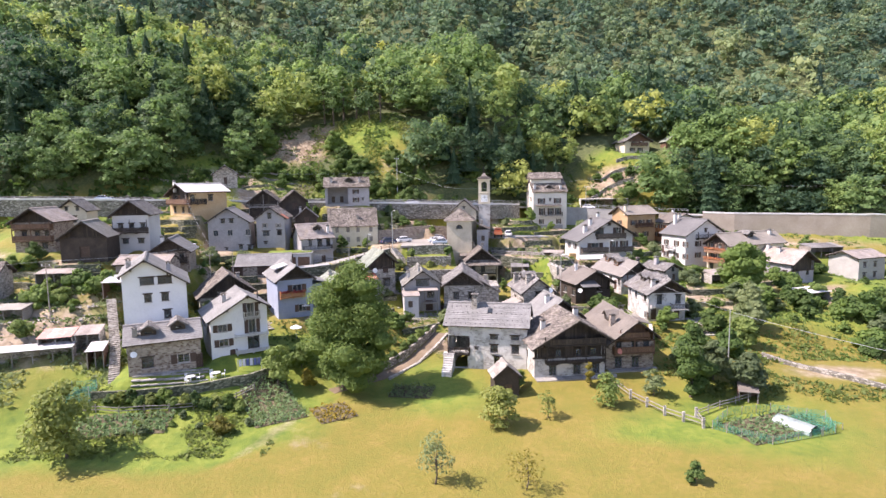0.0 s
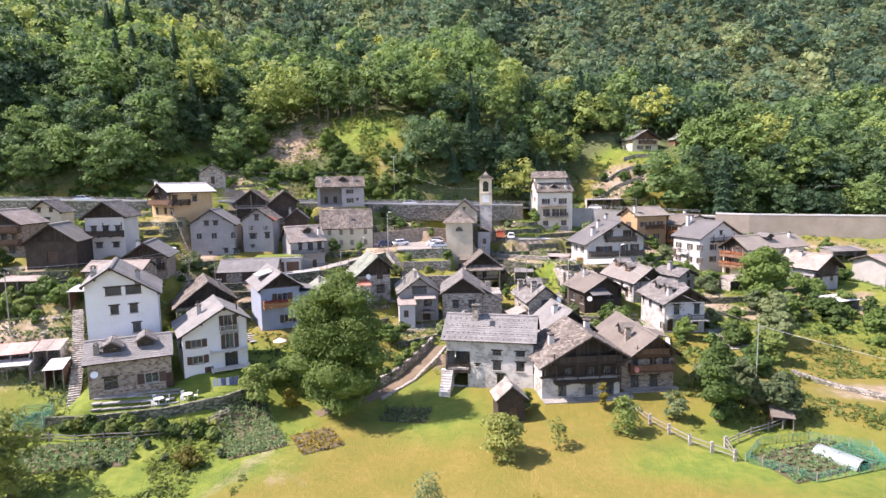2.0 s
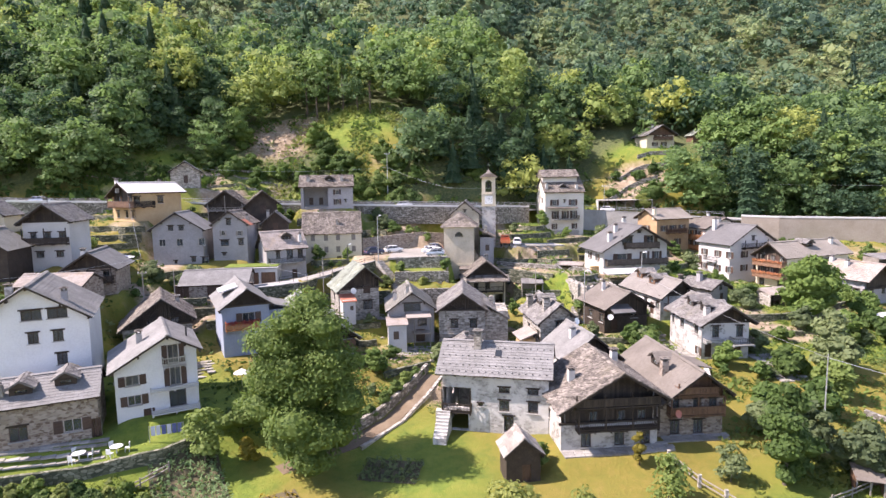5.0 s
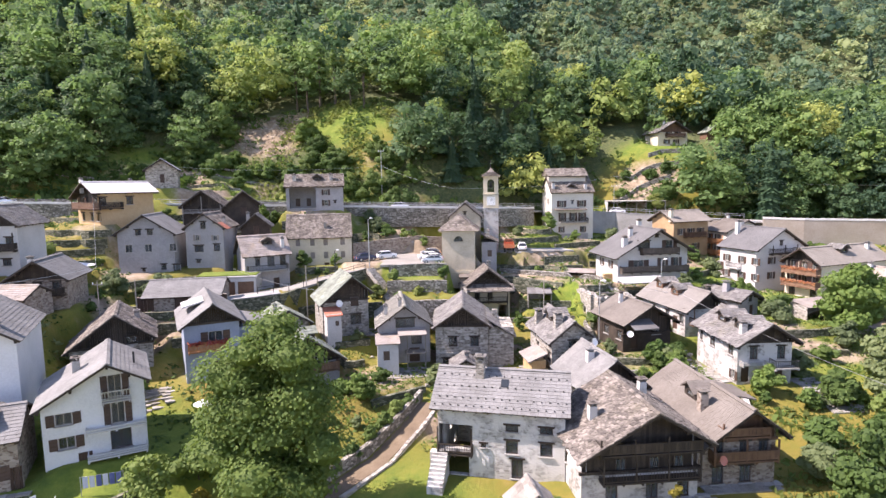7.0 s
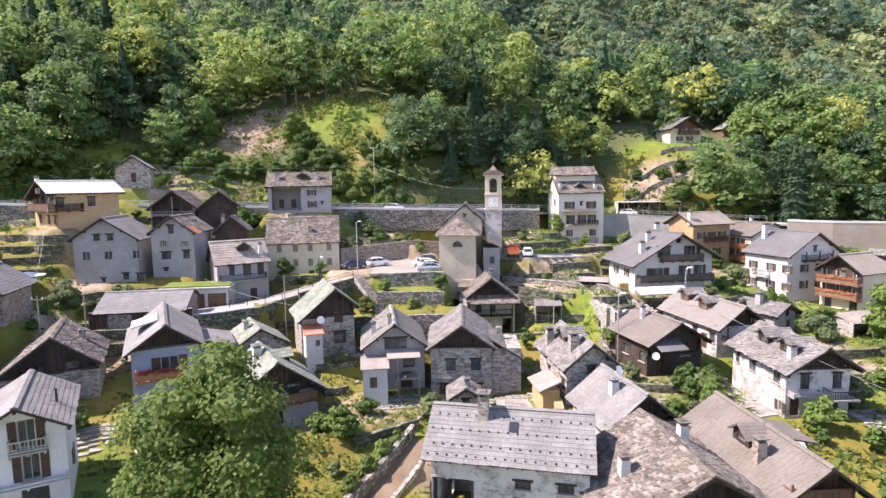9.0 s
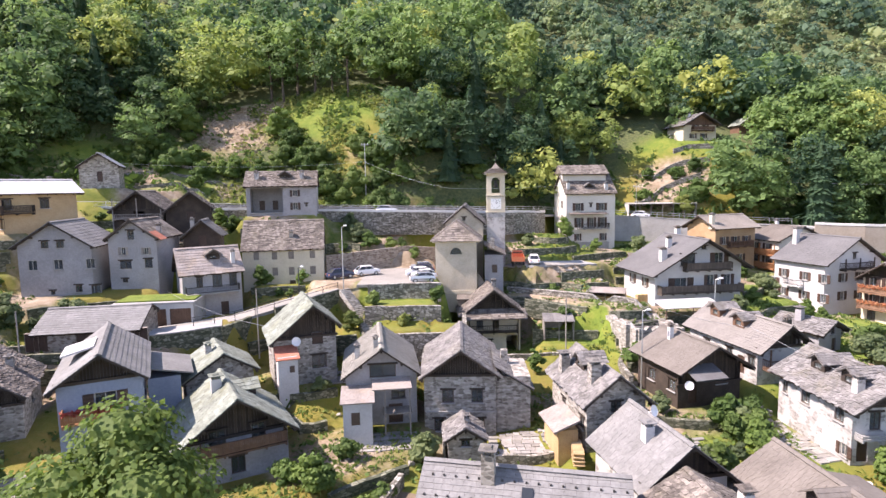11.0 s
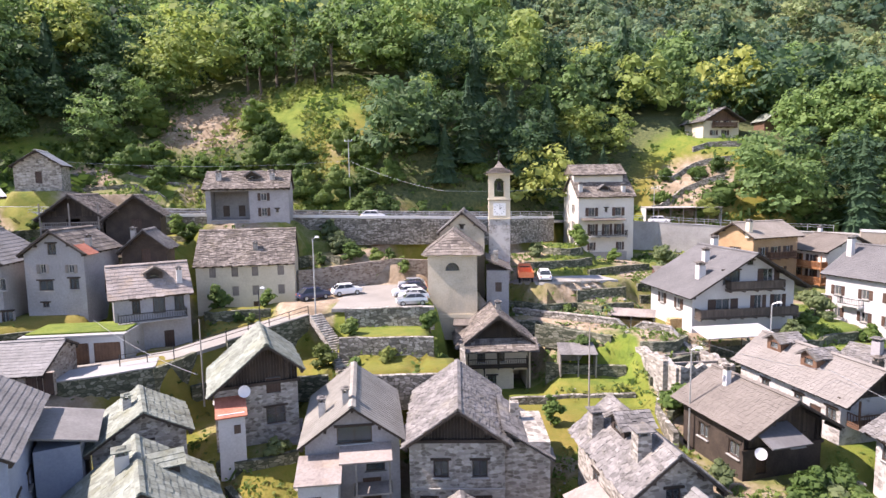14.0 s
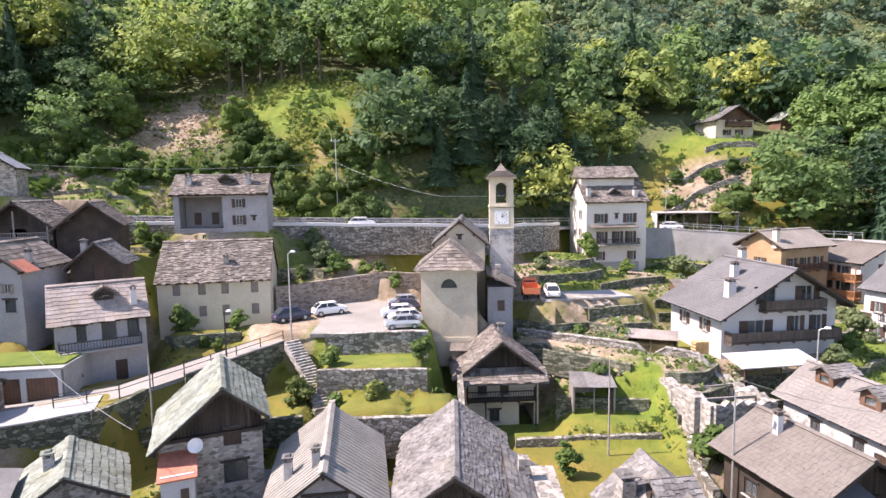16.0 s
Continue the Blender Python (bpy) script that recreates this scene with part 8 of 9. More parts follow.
# ---- lamps, poles and wires ----
def pole(name, x, y, hgt, label, lamp=False, material="steel", z=None, r=0.09, cross=False):
    ob = thing(name, pose(x, y, gz(x, y) if z is None else z), label, "street lamp" if lamp else "pole")
    part("shaft", Geo().bar((0, 0, -0.4), (0, 0, hgt), r, 8, r * 0.65), M[material], ob)
    if lamp:
        part("arm", Geo().bar((0, 0, hgt), (0.5, -0.3, hgt + 0.3), 0.04), M[material], ob)
        part("lantern", Geo().box((0.55, -0.35, hgt + 0.28), (0.5, 0.3, 0.16), taper=0.7), M["plastic_white"], ob)
    if cross:
        part("crossarm", Geo().beam((-0.7, 0, hgt - 0.4), (0.7, 0, hgt - 0.4), 0.1, 0.12), M[material], ob)
        for s in (-0.6, 0, 0.6):
            part("insulator", Geo().bar((s, 0, hgt - 0.35), (s, 0, hgt - 0.1), 0.05), M["plastic_white"], ob)
    return ob


def wire(a, b, sag=0.6, r=0.022):
    a, b = Vector(a), Vector(b)
    ob = thing("cable", Matrix.Translation(a), "thin overhead cable between poles", "cable", "overhead cables")
    g = Geo()
    pts = [(b - a) * (i / 16) - Vector((0, 0, sag * 4 * (i / 16) * (1 - i / 16))) for i in range(17)]
    for p, q in zip(pts, pts[1:]):
        g.bar(p, q, r, 4)
    part("strand", g.weld(), M["steel"], ob)


pole("street_lamp", -11.8, 133.4, 8.6, "tall grey street lamp at the lane's bend", True, z=11.7)
pole("street_lamp", -17.2, 130.6, 4.2, "lamp post beside the lane railing", True, "iron", z=11.0)
pole("street_lamp", 24.0, 118.0, 9.0, "concrete street lamp among the gardens", True)
pole("street_lamp", 37.0, 129.0, 9.5, "street lamp beside the chalet awning", True)
pole("utility_pole", 3.0, 158.5, 8.5, "wooden utility pole below the road", material="bark", cross=True)
pole("utility_pole", -13.5, 170, 10.5, "steel lattice pole above the road", material="steel", cross=True)
pole("utility_pole", 17.0, 125.0, 8.4, "wooden utility pole in the gardens", material="grey_wood")
pole("utility_pole", -44.0, 108.5, 10.0, "wooden utility pole between the houses", material="grey_wood", cross=True)
pole("utility_pole", -41.0, 112.0, 9.0, "leaning wooden pole beside the store", material="grey_wood")
pole("utility_pole", -62.5, 90.5, 9.0, "wooden utility pole on the terraces", material="grey_wood", cross=True)
pole("utility_pole", 42.6, 85.0, 8.6, "steel pole among the trees", material="steel")
pole("utility_pole", 46.0, 189.0, 9.0, "slim grey pole beside the road", material="steel", cross=True)
pole("utility_pole", -20.0, 122.0, 8.0, "thin pole above the lane wall", material="grey_wood", z=6.0)
wire((-13.5, 170, 30.6), (3.0, 158.5, 25.2), 0.6)
wire((-60, 160, 31), (-13.5, 170, 30.6), 1.0)
wire((3.0, 158.5, 25.2), (46, 189, 27.4), 1.0)
wire((42.6, 85, 7.0), (80, 50, 3.0), 1.0, 0.03)
wire((42.6, 85, 7.0), (36, 118, 9.6), 0.5)
wire((36, 118, 9.6), (24.0, 118.0, 12.6), 0.4)
wire((-44, 108.5, 16), (-62.5, 90.5, 15.4), 0.6)
wire((-62.5, 90.5, 15.4), (-100, 80, 16), 0.8)
wire((-44, 108.5, 16), (-60, 135, 25), 0.6)
wire((-16, 112, 12), (-33, 127, 13), 0.5)
wire((46, 189, 27.4), (140, 172, 24), 1.2)


# ---- sheds, woodpiles and small buildings ----
def lean_shed(name, x, y, rot, w, d, hgt, label, roof="tin_white", wall="brown_wood", z=None, slope=8):
    ob = thing(name, pose(x, y, gz(x, y) if z is None else z, 0, 0, rot), label, "shed")
    g = Geo()
    for i in range(max(3, int(w / 0.4))):
        n = max(3, int(w / 0.4))
        g.box((-w / 2 + (i + 0.5) * w / n, d / 2 - 0.05, hgt / 2 - 0.2), (w / n - 0.02, 0.08, hgt + 0.4))
    part("back_wall", g, M[wall], ob, kind="stuff")
    for s in (-1, 1):
        part("side_wall", Geo().box((s * (w / 2 - 0.05), 0, hgt / 2 - 0.25), (0.1, d - 0.1, hgt + 0.3)), M[wall], ob)
    for i in range(max(2, int(w / 2.5)) + 1):
        part("post", Geo().beam((-w / 2 + 0.1 + (w - 0.2) * i / max(2, int(w / 2.5)), -d / 2 + 0.1, -0.4), (-w / 2 + 0.1 + (w - 0.2) * i / max(2, int(w / 2.5)), -d / 2 + 0.1, hgt - 0.15), 0.12, 0.12), M["grey_wood"], ob)
    rf = Geo()
    n = max(2, int(w / 1.1))
    r = random.Random(int(x * 7 + y))
    for i in range(n):
        m = Matrix.Translation((-w / 2 + (i + 0.5) * w / n, 0, hgt + 0.06 + r.uniform(-0.02, 0.03))) @ pose(0, 0, 0, slope, 0, 0)
        rf.box((0, 0, 0), (w / n + 0.08, d + 0.7, 0.05), m)
    part("roof", rf, M[roof], ob, kind="stuff")
    return ob


lean_shed("shed", -60.4, 79.6, 18, 15.0, 2.2, 2.2, "long open shed with white sheet roof beside the gardens", "tin_white", "stone", None, 5)
lean_shed("shed", -56.4, 83.2, 18, 4.4, 3.4, 2.6, "shed patched with faded red sheets", "rust_pale", "stone")
lean_shed("shed", -52.6, 84.6, 18, 3.2, 3.4, 2.7, "shed patched with pale and pink sheets", "slate_pink", "stone")
lean_shed("shed", -67.0, 99.6, 8, 6.0, 2.6, 2.0, "weathered open shed on the upper terrace", "slate_pink", "grey_wood")
lean_shed("shed", -49.6, 81.2, 18, 2.2, 3.0, 2.4, "small dark shed with a white roof sheet")
lean_shed("shed", -69.5, 91.0, 4, 6.0, 2.6, 2.0, "weathered open-fronted shed on the terrace", "tin", "grey_wood")
lean_shed("shed", -53.5, 97.5, 10, 7.0, 4.0, 2.6, "lean-to with a white sheet roof behind the white house")
lean_shed("woodshed", 26.4, 141.4, -22, 5.6, 2.2, 2.0, "open woodshed with weathered roof and stacked logs", "slate_pink", "brown_wood")
lean_shed("shed", 17.4, 132.2, -4, 4.0, 2.6, 2.4, "grey garden shed above a bench", "slate", "grey_wood")
lean_shed("shed", 36.5, 152.5, -10, 6.4, 3.6, 2.6, "low brown shed below the retaining wall", "slate_dark", "brown_wood")
lean_shed("shed", 52.0, 190.5, -6, 15.0, 5.0, 3.4, "long flat-roofed roadside building with open bays", "concrete", "white", 17.4, 1)
lean_shed("shed", 43.0, 155.0, -8, 12.0, 3.2, 2.6, "grey sheet-roofed store below the road", "tin", "grey")
lean_shed("shed", 72.0, 113.0, 20, 7.0, 3.0, 2.2, "low store roofed with pale sheets", "tin_white", "grey")
lean_shed("shed", 60.0, 124.0, 14, 8.0, 3.4, 2.2, "store roofed with pale stone sheets beside the vines", "slate_pink", "stone")
lean_shed("shed", 95.0, 146.0, 8, 9.0, 4.0, 2.4, "grey allotment shed on the slope", "slate", "grey_wood")
lean_shed("shed", 82.0, 147.0, -6, 6.0, 3.0, 2.2, "small store with sheet roof", "tin_white", "grey")
lean_shed("shed", 40.6, 75.4, -20, 2.4, 1.8, 1.6, "tiny wooden rabbit hutch by the fence", "brown_tile", "brown_wood", None, 14)
lean_shed("shed", 3.0, 106.8, 4, 2.2, 2.0, 2.0, "little grey lean-to against the stone house", "slate", "stone")


def woodpile(x, y, rot, w, hgt):
    ob = thing("woodpile", pose(x, y, gz(x, y), 0, 0, rot), "stacked split firewood with pale cut ends", "woodpile")
    r = random.Random(int(x * 11))
    g = Geo()
    for i in range(int(w / 0.2)):
        for j in range(int(hgt / 0.18)):
            g.bar((-w / 2 + i * 0.2 + 0.1 * (j % 2), -0.45 + r.uniform(-0.05, 0.05), 0.09 + j * 0.17), (-w / 2 + i * 0.2 + 0.1 * (j % 2), 0.45, 0.09 + j * 0.17), 0.095, 6)
    part("firewood", g, M["honey_wood"], ob, kind="stuff")


woodpile(26.5, 141.0, -22, 4.4, 1.4)
woodpile(31.8, 139.6, 8, 3.0, 1.6)
woodpile(13.6, 103.4, 84, 3.0, 1.3)


# ---- paved yards ----
def paved_yard(x, y, rot, w, d, label, z=None):
    """Irregular stone flags bedded in the ground."""
    ob = tagged(thing("paved_yard", Matrix.Identity(4), label, "paving"), kind="structure")
    m = pose(x, y, 0, 0, 0, rot)
    r = random.Random(int(x * 5 + y * 3))
    g = Geo()
    j = -d / 2
    while j < d / 2:
        hgt = r.uniform(0.5, 0.9)
        i = -w / 2
        while i < w / 2:
            wid = r.uniform(0.6, 1.3)
            c = m @ Vector((i + wid / 2, j + hgt / 2, 0))
            zz = gz(c.x, c.y) if z is None else z
            g.box((0, 0, 0), (wid - 0.05, hgt - 0.05, 0.16), Matrix.Translation((c.x, c.y, zz + 0.03 + r.uniform(-0.015, 0.015))) @ pose(0, 0, 0, r.uniform(-1, 1), r.uniform(-1, 1), rot))
            i += wid
        j += hgt
    part("flags", g, M["flag"], ob, kind="stuff")


paved_yard(9.7, 107.7, 0, 6.8, 4.4, "grey stone flags beside the little stone house")
paved_yard(18.6, 80.9, 6, 11.0, 1.3, "pale flagged strip before the barn")
paved_yard(27.8, 83.2, 5, 7.0, 1.2, "pale flagged strip before the brown house")
paved_yard(-3.6, 107.6, 8, 6.0, 3.0, "worn flags before the house porch")
paved_yard(24.6, 103.0, 10, 3.0, 9.0, "stepped flagged lane between the houses")
paved_yard(34.5, 108.0, 12, 2.2, 10.0, "narrow flagged lane beside the dark barn")
paved_yard(-9.0, 119.0, 10, 4.0, 5.0, "rough flagged yard below the lane wall")
paved_yard(45.5, 100.0, 3, 3.0, 8.0, "flagged terrace beside the whitewashed house")
paved_yard(-33.5, 95.5, 27, 8.0, 4.0, "flagged yard before the old stone house")
paved_yard(18.5, 147.6, -10, 9.0, 3.0, "worn flags beside the bell tower")
paved_yard(-37.5, 76.9, 18, 9.0, 2.0, "flagged terrace before the low stone house")

# ---- gardens ----
def bed_rows(name, x, y, rot, w, d, label, gap=0.8, size=0.22, material="crop", soil="soil", dense=5):
    """Vegetables in rows on tilled soil."""
    ob = tagged(thing(name, Matrix.Identity(4), label, "vegetable bed"), kind="stuff")
    m = pose(x, y, 0, 0, 0, rot)
    g = Geo()
    nx, ny = max(2, int(w / 1.5)), max(2, int(d / 1.5))
    px_ = [[m @ Vector((-w / 2 + w * i / nx, -d / 2 + d * j / ny, 0)) for i in range(nx + 1)] for j in range(ny + 1)]
    flat = [p for row in px_ for p in row]
    hz = ground_height([p.x for p in flat], [p.y for p in flat])
    g.v = [(p.x, p.y, z + 0.07) for p, z in zip(flat, hz)]
    g.f = [(j * (nx + 1) + i, j * (nx + 1) + i + 1, (j + 1) * (nx + 1) + i + 1, (j + 1) * (nx + 1) + i) for j in range(ny) for i in range(nx)]
    part("soil", g, M[soil], ob)
    rs = np.random.RandomState(int(abs(x * 13 + y)))
    at = []
    for r_ in np.arange(-d / 2 + 0.3, d / 2, gap):
        for c in np.arange(-w / 2 + 0.2, w / 2, gap * 0.6):
            if rs.uniform() < 0.9:
                at.append((c + rs.uniform(-0.1, 0.1), r_ + rs.uniform(-0.1, 0.1)))
    at = np.array(at)
    wx = [m @ Vector((a, b, 0)) for a, b in at]
    hz = ground_height([p.x for p in wx], [p.y for p in wx])
    q = []
    for p, z in zip(wx, hz):
        for k in range(dense):
            c = np.array([p.x, p.y, z + 0.1]) + rs.normal(size=3) * size * 0.5 + (0, 0, size * 0.8)
            q.append([c + rs.normal(size=3) * size * 0.6 for i in range(4)])
    part("plants", quad_mesh("plants", np.array(q), M[material]), None, ob, kind="stuff")
    return ob


bed_rows("vegetable_bed", -23.0, 75.2, 30, 6.6, 11.0, "garden plot with dense rows of bluish green leaves", 0.62, 0.24)
bed_rows("vegetable_bed", -14.4, 73.4, 30, 5.0, 5.4, "small plot of withering plants on bare soil", 0.9, 0.26, "leaf_autumn")
bed_rows("vegetable_bed", -4.5, 80.0, -10, 6.0, 4.0, "shaded plot with dark leafy rows", 0.8, 0.3, "leaf_grey")
bed_rows("vegetable_bed", -40.4, 68.6, 8, 13.0, 4.6, "long bed of leafy vegetables below the garden wall", 0.62, 0.26)
bed_rows("vegetable_bed", 39.8, 68.0, 20, 11.6, 5.8, "netted kitchen garden with mixed rows", 0.9, 0.26)
bed_rows("vegetable_bed", 18.4, 135.0, -18, 5.0, 1.6, "terraced kitchen garden with leafy rows", 0.7, 0.25)
bed_rows("vegetable_bed", 20.0, 143.0, -12, 8.0, 3.0, "sloping garden bed with sparse plants", 0.9, 0.25)


def net_garden():
    ob = thing("net_fence", pose(0, 0, 0), "green plastic net fence round the kitchen garden", "fence")
    ring = [(32.4, 67.6), (37.4, 63.6), (46.2, 66.2), (47.6, 70.2), (42.0, 72.4), (36.0, 71.4)]
    for a, b in zip(ring, ring[1:] + ring[:1]):
        n = max(2, int(math.hypot(b[0] - a[0], b[1] - a[1]) / 1.6))
        g = Geo()
        for i in range(n):
            p = (a[0] + (b[0] - a[0]) * i / n, a[1] + (b[1] - a[1]) * i / n)
            part("post", Geo().bar((*p, gz(*p) - 0.2), (*p, gz(*p) + 1.1), 0.04), M["grey_wood"], ob)
        for i in range(n * 4):
            p = [(a[0] + (b[0] - a[0]) * (i + k) / (n * 4), a[1] + (b[1] - a[1]) * (i + k) / (n * 4)) for k in (0, 1)]
            z = [gz(*q) for q in p]
            for k in range(8):
                g.bar((*p[0], z[0] + 0.05 + k * 0.13), (*p[1], z[1] + 0.05 + k * 0.13), 0.016, 3)
            g.bar((*p[0], z[0]), (*p[0], z[0] + 1.0), 0.014, 3)
        part("net", g, M["net"], ob, kind="stuff")
    n2 = thing("crop_net", pose(45.0, 68.4, gz(45.0, 68.4), 0, 0, 25), "green net sagging over a frame of crops", "net")
    g = Geo()
    for i in range(23):
        for j in range(10):
            zz = [0.75 + 0.12 * math.sin(a * 1.3 + b) for a, b in ((i, j), (i + 1, j), (i, j + 1))]
            p = (-1.9 + i * 0.17, -2.2 + j * 0.44, zz[0])
            g.bar(p, (-1.9 + (i + 1) * 0.17, -2.2 + j * 0.44, zz[1]), 0.016, 3)
            g.bar(p, (-1.9 + i * 0.17, -2.2 + (j + 1) * 0.44, zz[2]), 0.016, 3)
    part("net", g, M["net"], n2, kind="stuff")
    for i in (-1.9, 2.0):
        for j in (-2.2, 0, 2.2):
            part("post", Geo().bar((i, j, -0.2), (i, j, 0.8), 0.04), M["grey_wood"], n2)
    t = thing("polytunnel", pose(42.6, 68.0, gz(42.6, 68.0), 0, 0, 30), "low garden tunnel covered with white film", "polytunnel")
    g = Geo()
    for i in range(8):
        a0, a1 = math.pi * i / 8, math.pi * (i + 1) / 8
        g.face((-1.2 * math.cos(a0), -2.2, 0.9 * math.sin(a0)), (-1.2 * math.cos(a1), -2.2, 0.9 * math.sin(a1)), (-1.2 * math.cos(a1), 2.2, 0.9 * math.sin(a1)), (-1.2 * math.cos(a0), 2.2, 0.9 * math.sin(a0)))
    part("film", g.weld(), M["film"], t)
    for yy in (-2.2, 0, 2.2):
        h = Geo()
        for i in range(8):
            a0, a1 = math.pi * i / 8, math.pi * (i + 1) / 8
            h.bar((-1.22 * math.cos(a0), yy, 0.92 * math.sin(a0)), (-1.22 * math.cos(a1), yy, 0.92 * math.sin(a1)), 0.03, 4)
        part("hoop", h.weld(), M["steel"], t)


net_garden()


def post_fence(pts, label, hgt=1.0, stone=True):
    ob = thing("garden_fence", pose(0, 0, 0), label, "fence")
    steps_ = []
    for a, b in zip(pts, pts[1:]):
        n = max(1, int(math.hypot(b[0] - a[0], b[1] - a[1]) / 2.4))
        steps_ += [(a[0] + (b[0] - a[0]) * i / n, a[1] + (b[1] - a[1]) * i / n) for i in range(n)]
    steps_.append(pts[-1])
    top = [Vector((*p, gz(*p))) for p in steps_]
    for p in top:
        part("post", Geo().box((p.x, p.y, p.z + hgt / 2 - 0.1), (0.3, 0.26, hgt + 0.4) if stone else (0.1, 0.1, hgt + 0.4)), M["stone" if stone else "grey_wood"], ob)
    for p, q in zip(top, top[1:]):
        for k in (0.45, 0.85):
            part("rail", Geo().beam(p + Vector((0, 0, hgt * k)), q + Vector((0, 0, hgt * k)), 0.08, 0.1), M["grey_wood"], ob)


post_fence([(23.6, 79.5), (25.2, 76.0), (28.0, 71.2), (31.4, 67.8), (31.8, 70.8)], "row of squared stone posts with wooden rails", 1.2)
post_fence([(31.8, 70.8), (36.0, 73.4), (41.0, 75.4)], "low wooden fence behind stone posts", 1.0, False)
post_fence([(-47, 71.0), (-41, 70.8), (-35, 71.6), (-29.5, 73.2), (-26, 77.5)], "wooden garden fence overgrown with plants", 1.0, False)
wall_line("garden_wall", [(-46.0, 73.0, 0.35), (-40.0, 73.2, 0.4), (-33.0, 75.0, 0.5), (-27.0, 78.2, 0.7), (-24.5, 81.5, 0.8)], 0.7, 0.4, M["moss_wall"], "mossy stone garden wall holding the terrace lawn", down=2.8)
for i in range(13):
    x = -43 + i * 1.35
    tree("hedge_bush", x, 72.2 + 0.014 * (i - 2) ** 2 + (i % 3) * 0.2, 1.2 + 0.35 * (i % 3), 1.05 + 0.15 * (i % 2), "green hedge bush growing against the garden wall", 0.2, 460, 9, 0.03, ("hedge", "leaf_yellow", "leaf_dark")[i % 3], 80 + i % 4, category="bush", group="hedge")
for i, (x, y) in enumerate(((-3.0, 100.0), (-4.2, 97.6), (-5.4, 95.2), (-6.6, 92.8), (-8.0, 90.4), (-9.6, 88.4), (-11.0, 86.8))):
    tree("hedge_bush", x, y, 1.6 + 0.2 * (i % 2), 1.2, "green hedge bush growing along the path wall", 0.16, 460, 9, 0.03, "hedge", 80 + i % 4, category="bush", group="hedge")
wall_line("garden_wall", [(49.5, 88.5), (55.0, 82.5), (60.0, 77.0), (63.0, 72.0)], 0.6, 0.7, M["dry_wall"], "tumbled dry stone wall across the meadow", down=0.8)
wall_line("garden_wall", [(31.5, 92.5), (35.0, 95.5), (36.0, 99.5)], 0.9, 0.5, M["stone_pale"], "pale rubble garden wall", down=1.0)


def table_set(x, y):
    t = thing("garden_table", pose(x, y, gz(x, y)), "round white plastic garden table", "table")
    g = Geo()
    g.bar((0, 0, 0.70), (0, 0, 0.74), 0.6, 16)
    part("tabletop", g, M["plastic_white"], t)
    part("pedestal", Geo().bar((0, 0, 0), (0, 0, 0.7), 0.07), M["plastic_white"], t)
    for k in range(3):
        a = k * 2.1 + 0.4
        c = thing("garden_chair", pose(x + 0.95 * math.cos(a), y + 0.95 * math.sin(a), gz(x, y), 0, 0, math.degrees(a) + 90), "white plastic garden chair beside the table", "chair", "garden chairs")
        part("seat", Geo().box((0, 0, 0.42), (0.45, 0.45, 0.05)), M["plastic_white"], c)
        part("backrest", Geo().box((0, 0, 0), (0.45, 0.05, 0.5), pose(0, -0.22, 0.68, 0, 0, 0)), M["plastic_white"], c)
        for i in (-1, 1):
            for j in (-1, 1):
                part("leg", Geo().bar((i * 0.19, j * 0.19, 0), (i * 0.17, j * 0.17, 0.42), 0.025), M["plastic_white"], c)


table_set(-34.6, 77.2)
table_set(-31.6, 78.4)


def parasol(x, y, z, r=1.5):
    ob = thing("parasol", pose(x, y, z), "open white garden parasol", "parasol")
    part("pole", Geo().bar((0, 0, 0), (0, 0, 2.3), 0.04), M["steel"], ob)
    g = Geo()
    for k in range(8):
        a, b = k * math.pi / 4, (k + 1) * math.pi / 4
        g.face((r * math.cos(a), r * math.sin(a), 1.9), (r * math.cos(b), r * math.sin(b), 1.9), (0, 0, 2.4))
        g.face((r * math.cos(b), r * math.sin(b), 1.88), (r * math.cos(a), r * math.sin(a), 1.88), (0, 0, 2.36))
    part("canopy", g.weld(), M["plastic_white"], ob)


parasol(-54.2, 121.0, gz(-54.2, 121.0), 2.2)
parasol(-24.0, 92.6, gz(-24.0, 92.6), 1.0)
parasol(-24.6, 102.0, gz(-24.6, 102.0), 0.8)


def washing():
    ob = thing("clothes_line", pose(-27.6, 80.6, gz(-27.6, 80.6), 0, 0, 20), "washing hung on a line below the white house", "washing")
    for s in (-1.6, 1.6):
        part("post", Geo().bar((s, 0, -0.2), (s, 0, 1.8), 0.04), M["steel"], ob)
    part("line", Geo().bar((-1.6, 0, 1.75), (1.6, 0, 1.75), 0.015, 4), M["steel"], ob)
    for i in range(6):
        g = Geo()
        x = -1.4 + i * 0.5
        for k in range(4):
            g.box((x + k * 0.1, 0.02 * math.sin(k * 2 + i), 1.25), (0.1, 0.02, 1.0))
        part("cloth", g, M["cloth_blue"], ob)


washing()


def net_cage():
    ob = thing("net_cage", pose(-47.4, 73.4, gz(-47.4, 73.4), 0, 0, 12), "small garden frame wrapped in green net", "garden frame")
    for i in (-1, 1):
        for j in (-1, 1):
            part("post", Geo().bar((i * 1.5, j * 1.4, -0.2), (i * 1.5, j * 1.4, 2.3), 0.05), M["steel"], ob)
    for i, j, k, l in ((-1, -1, 1, -1), (1, -1, 1, 1), (1, 1, -1, 1), (-1, 1, -1, -1)):
        g = Geo()
        for n in range(12):
            g.bar((i * 1.5, j * 1.4, 0.1 + n * 0.19), (k * 1.5, l * 1.4, 0.1 + n * 0.19), 0.035, 3)
        part("net", g, M["net"], ob, kind="stuff")


net_cage()

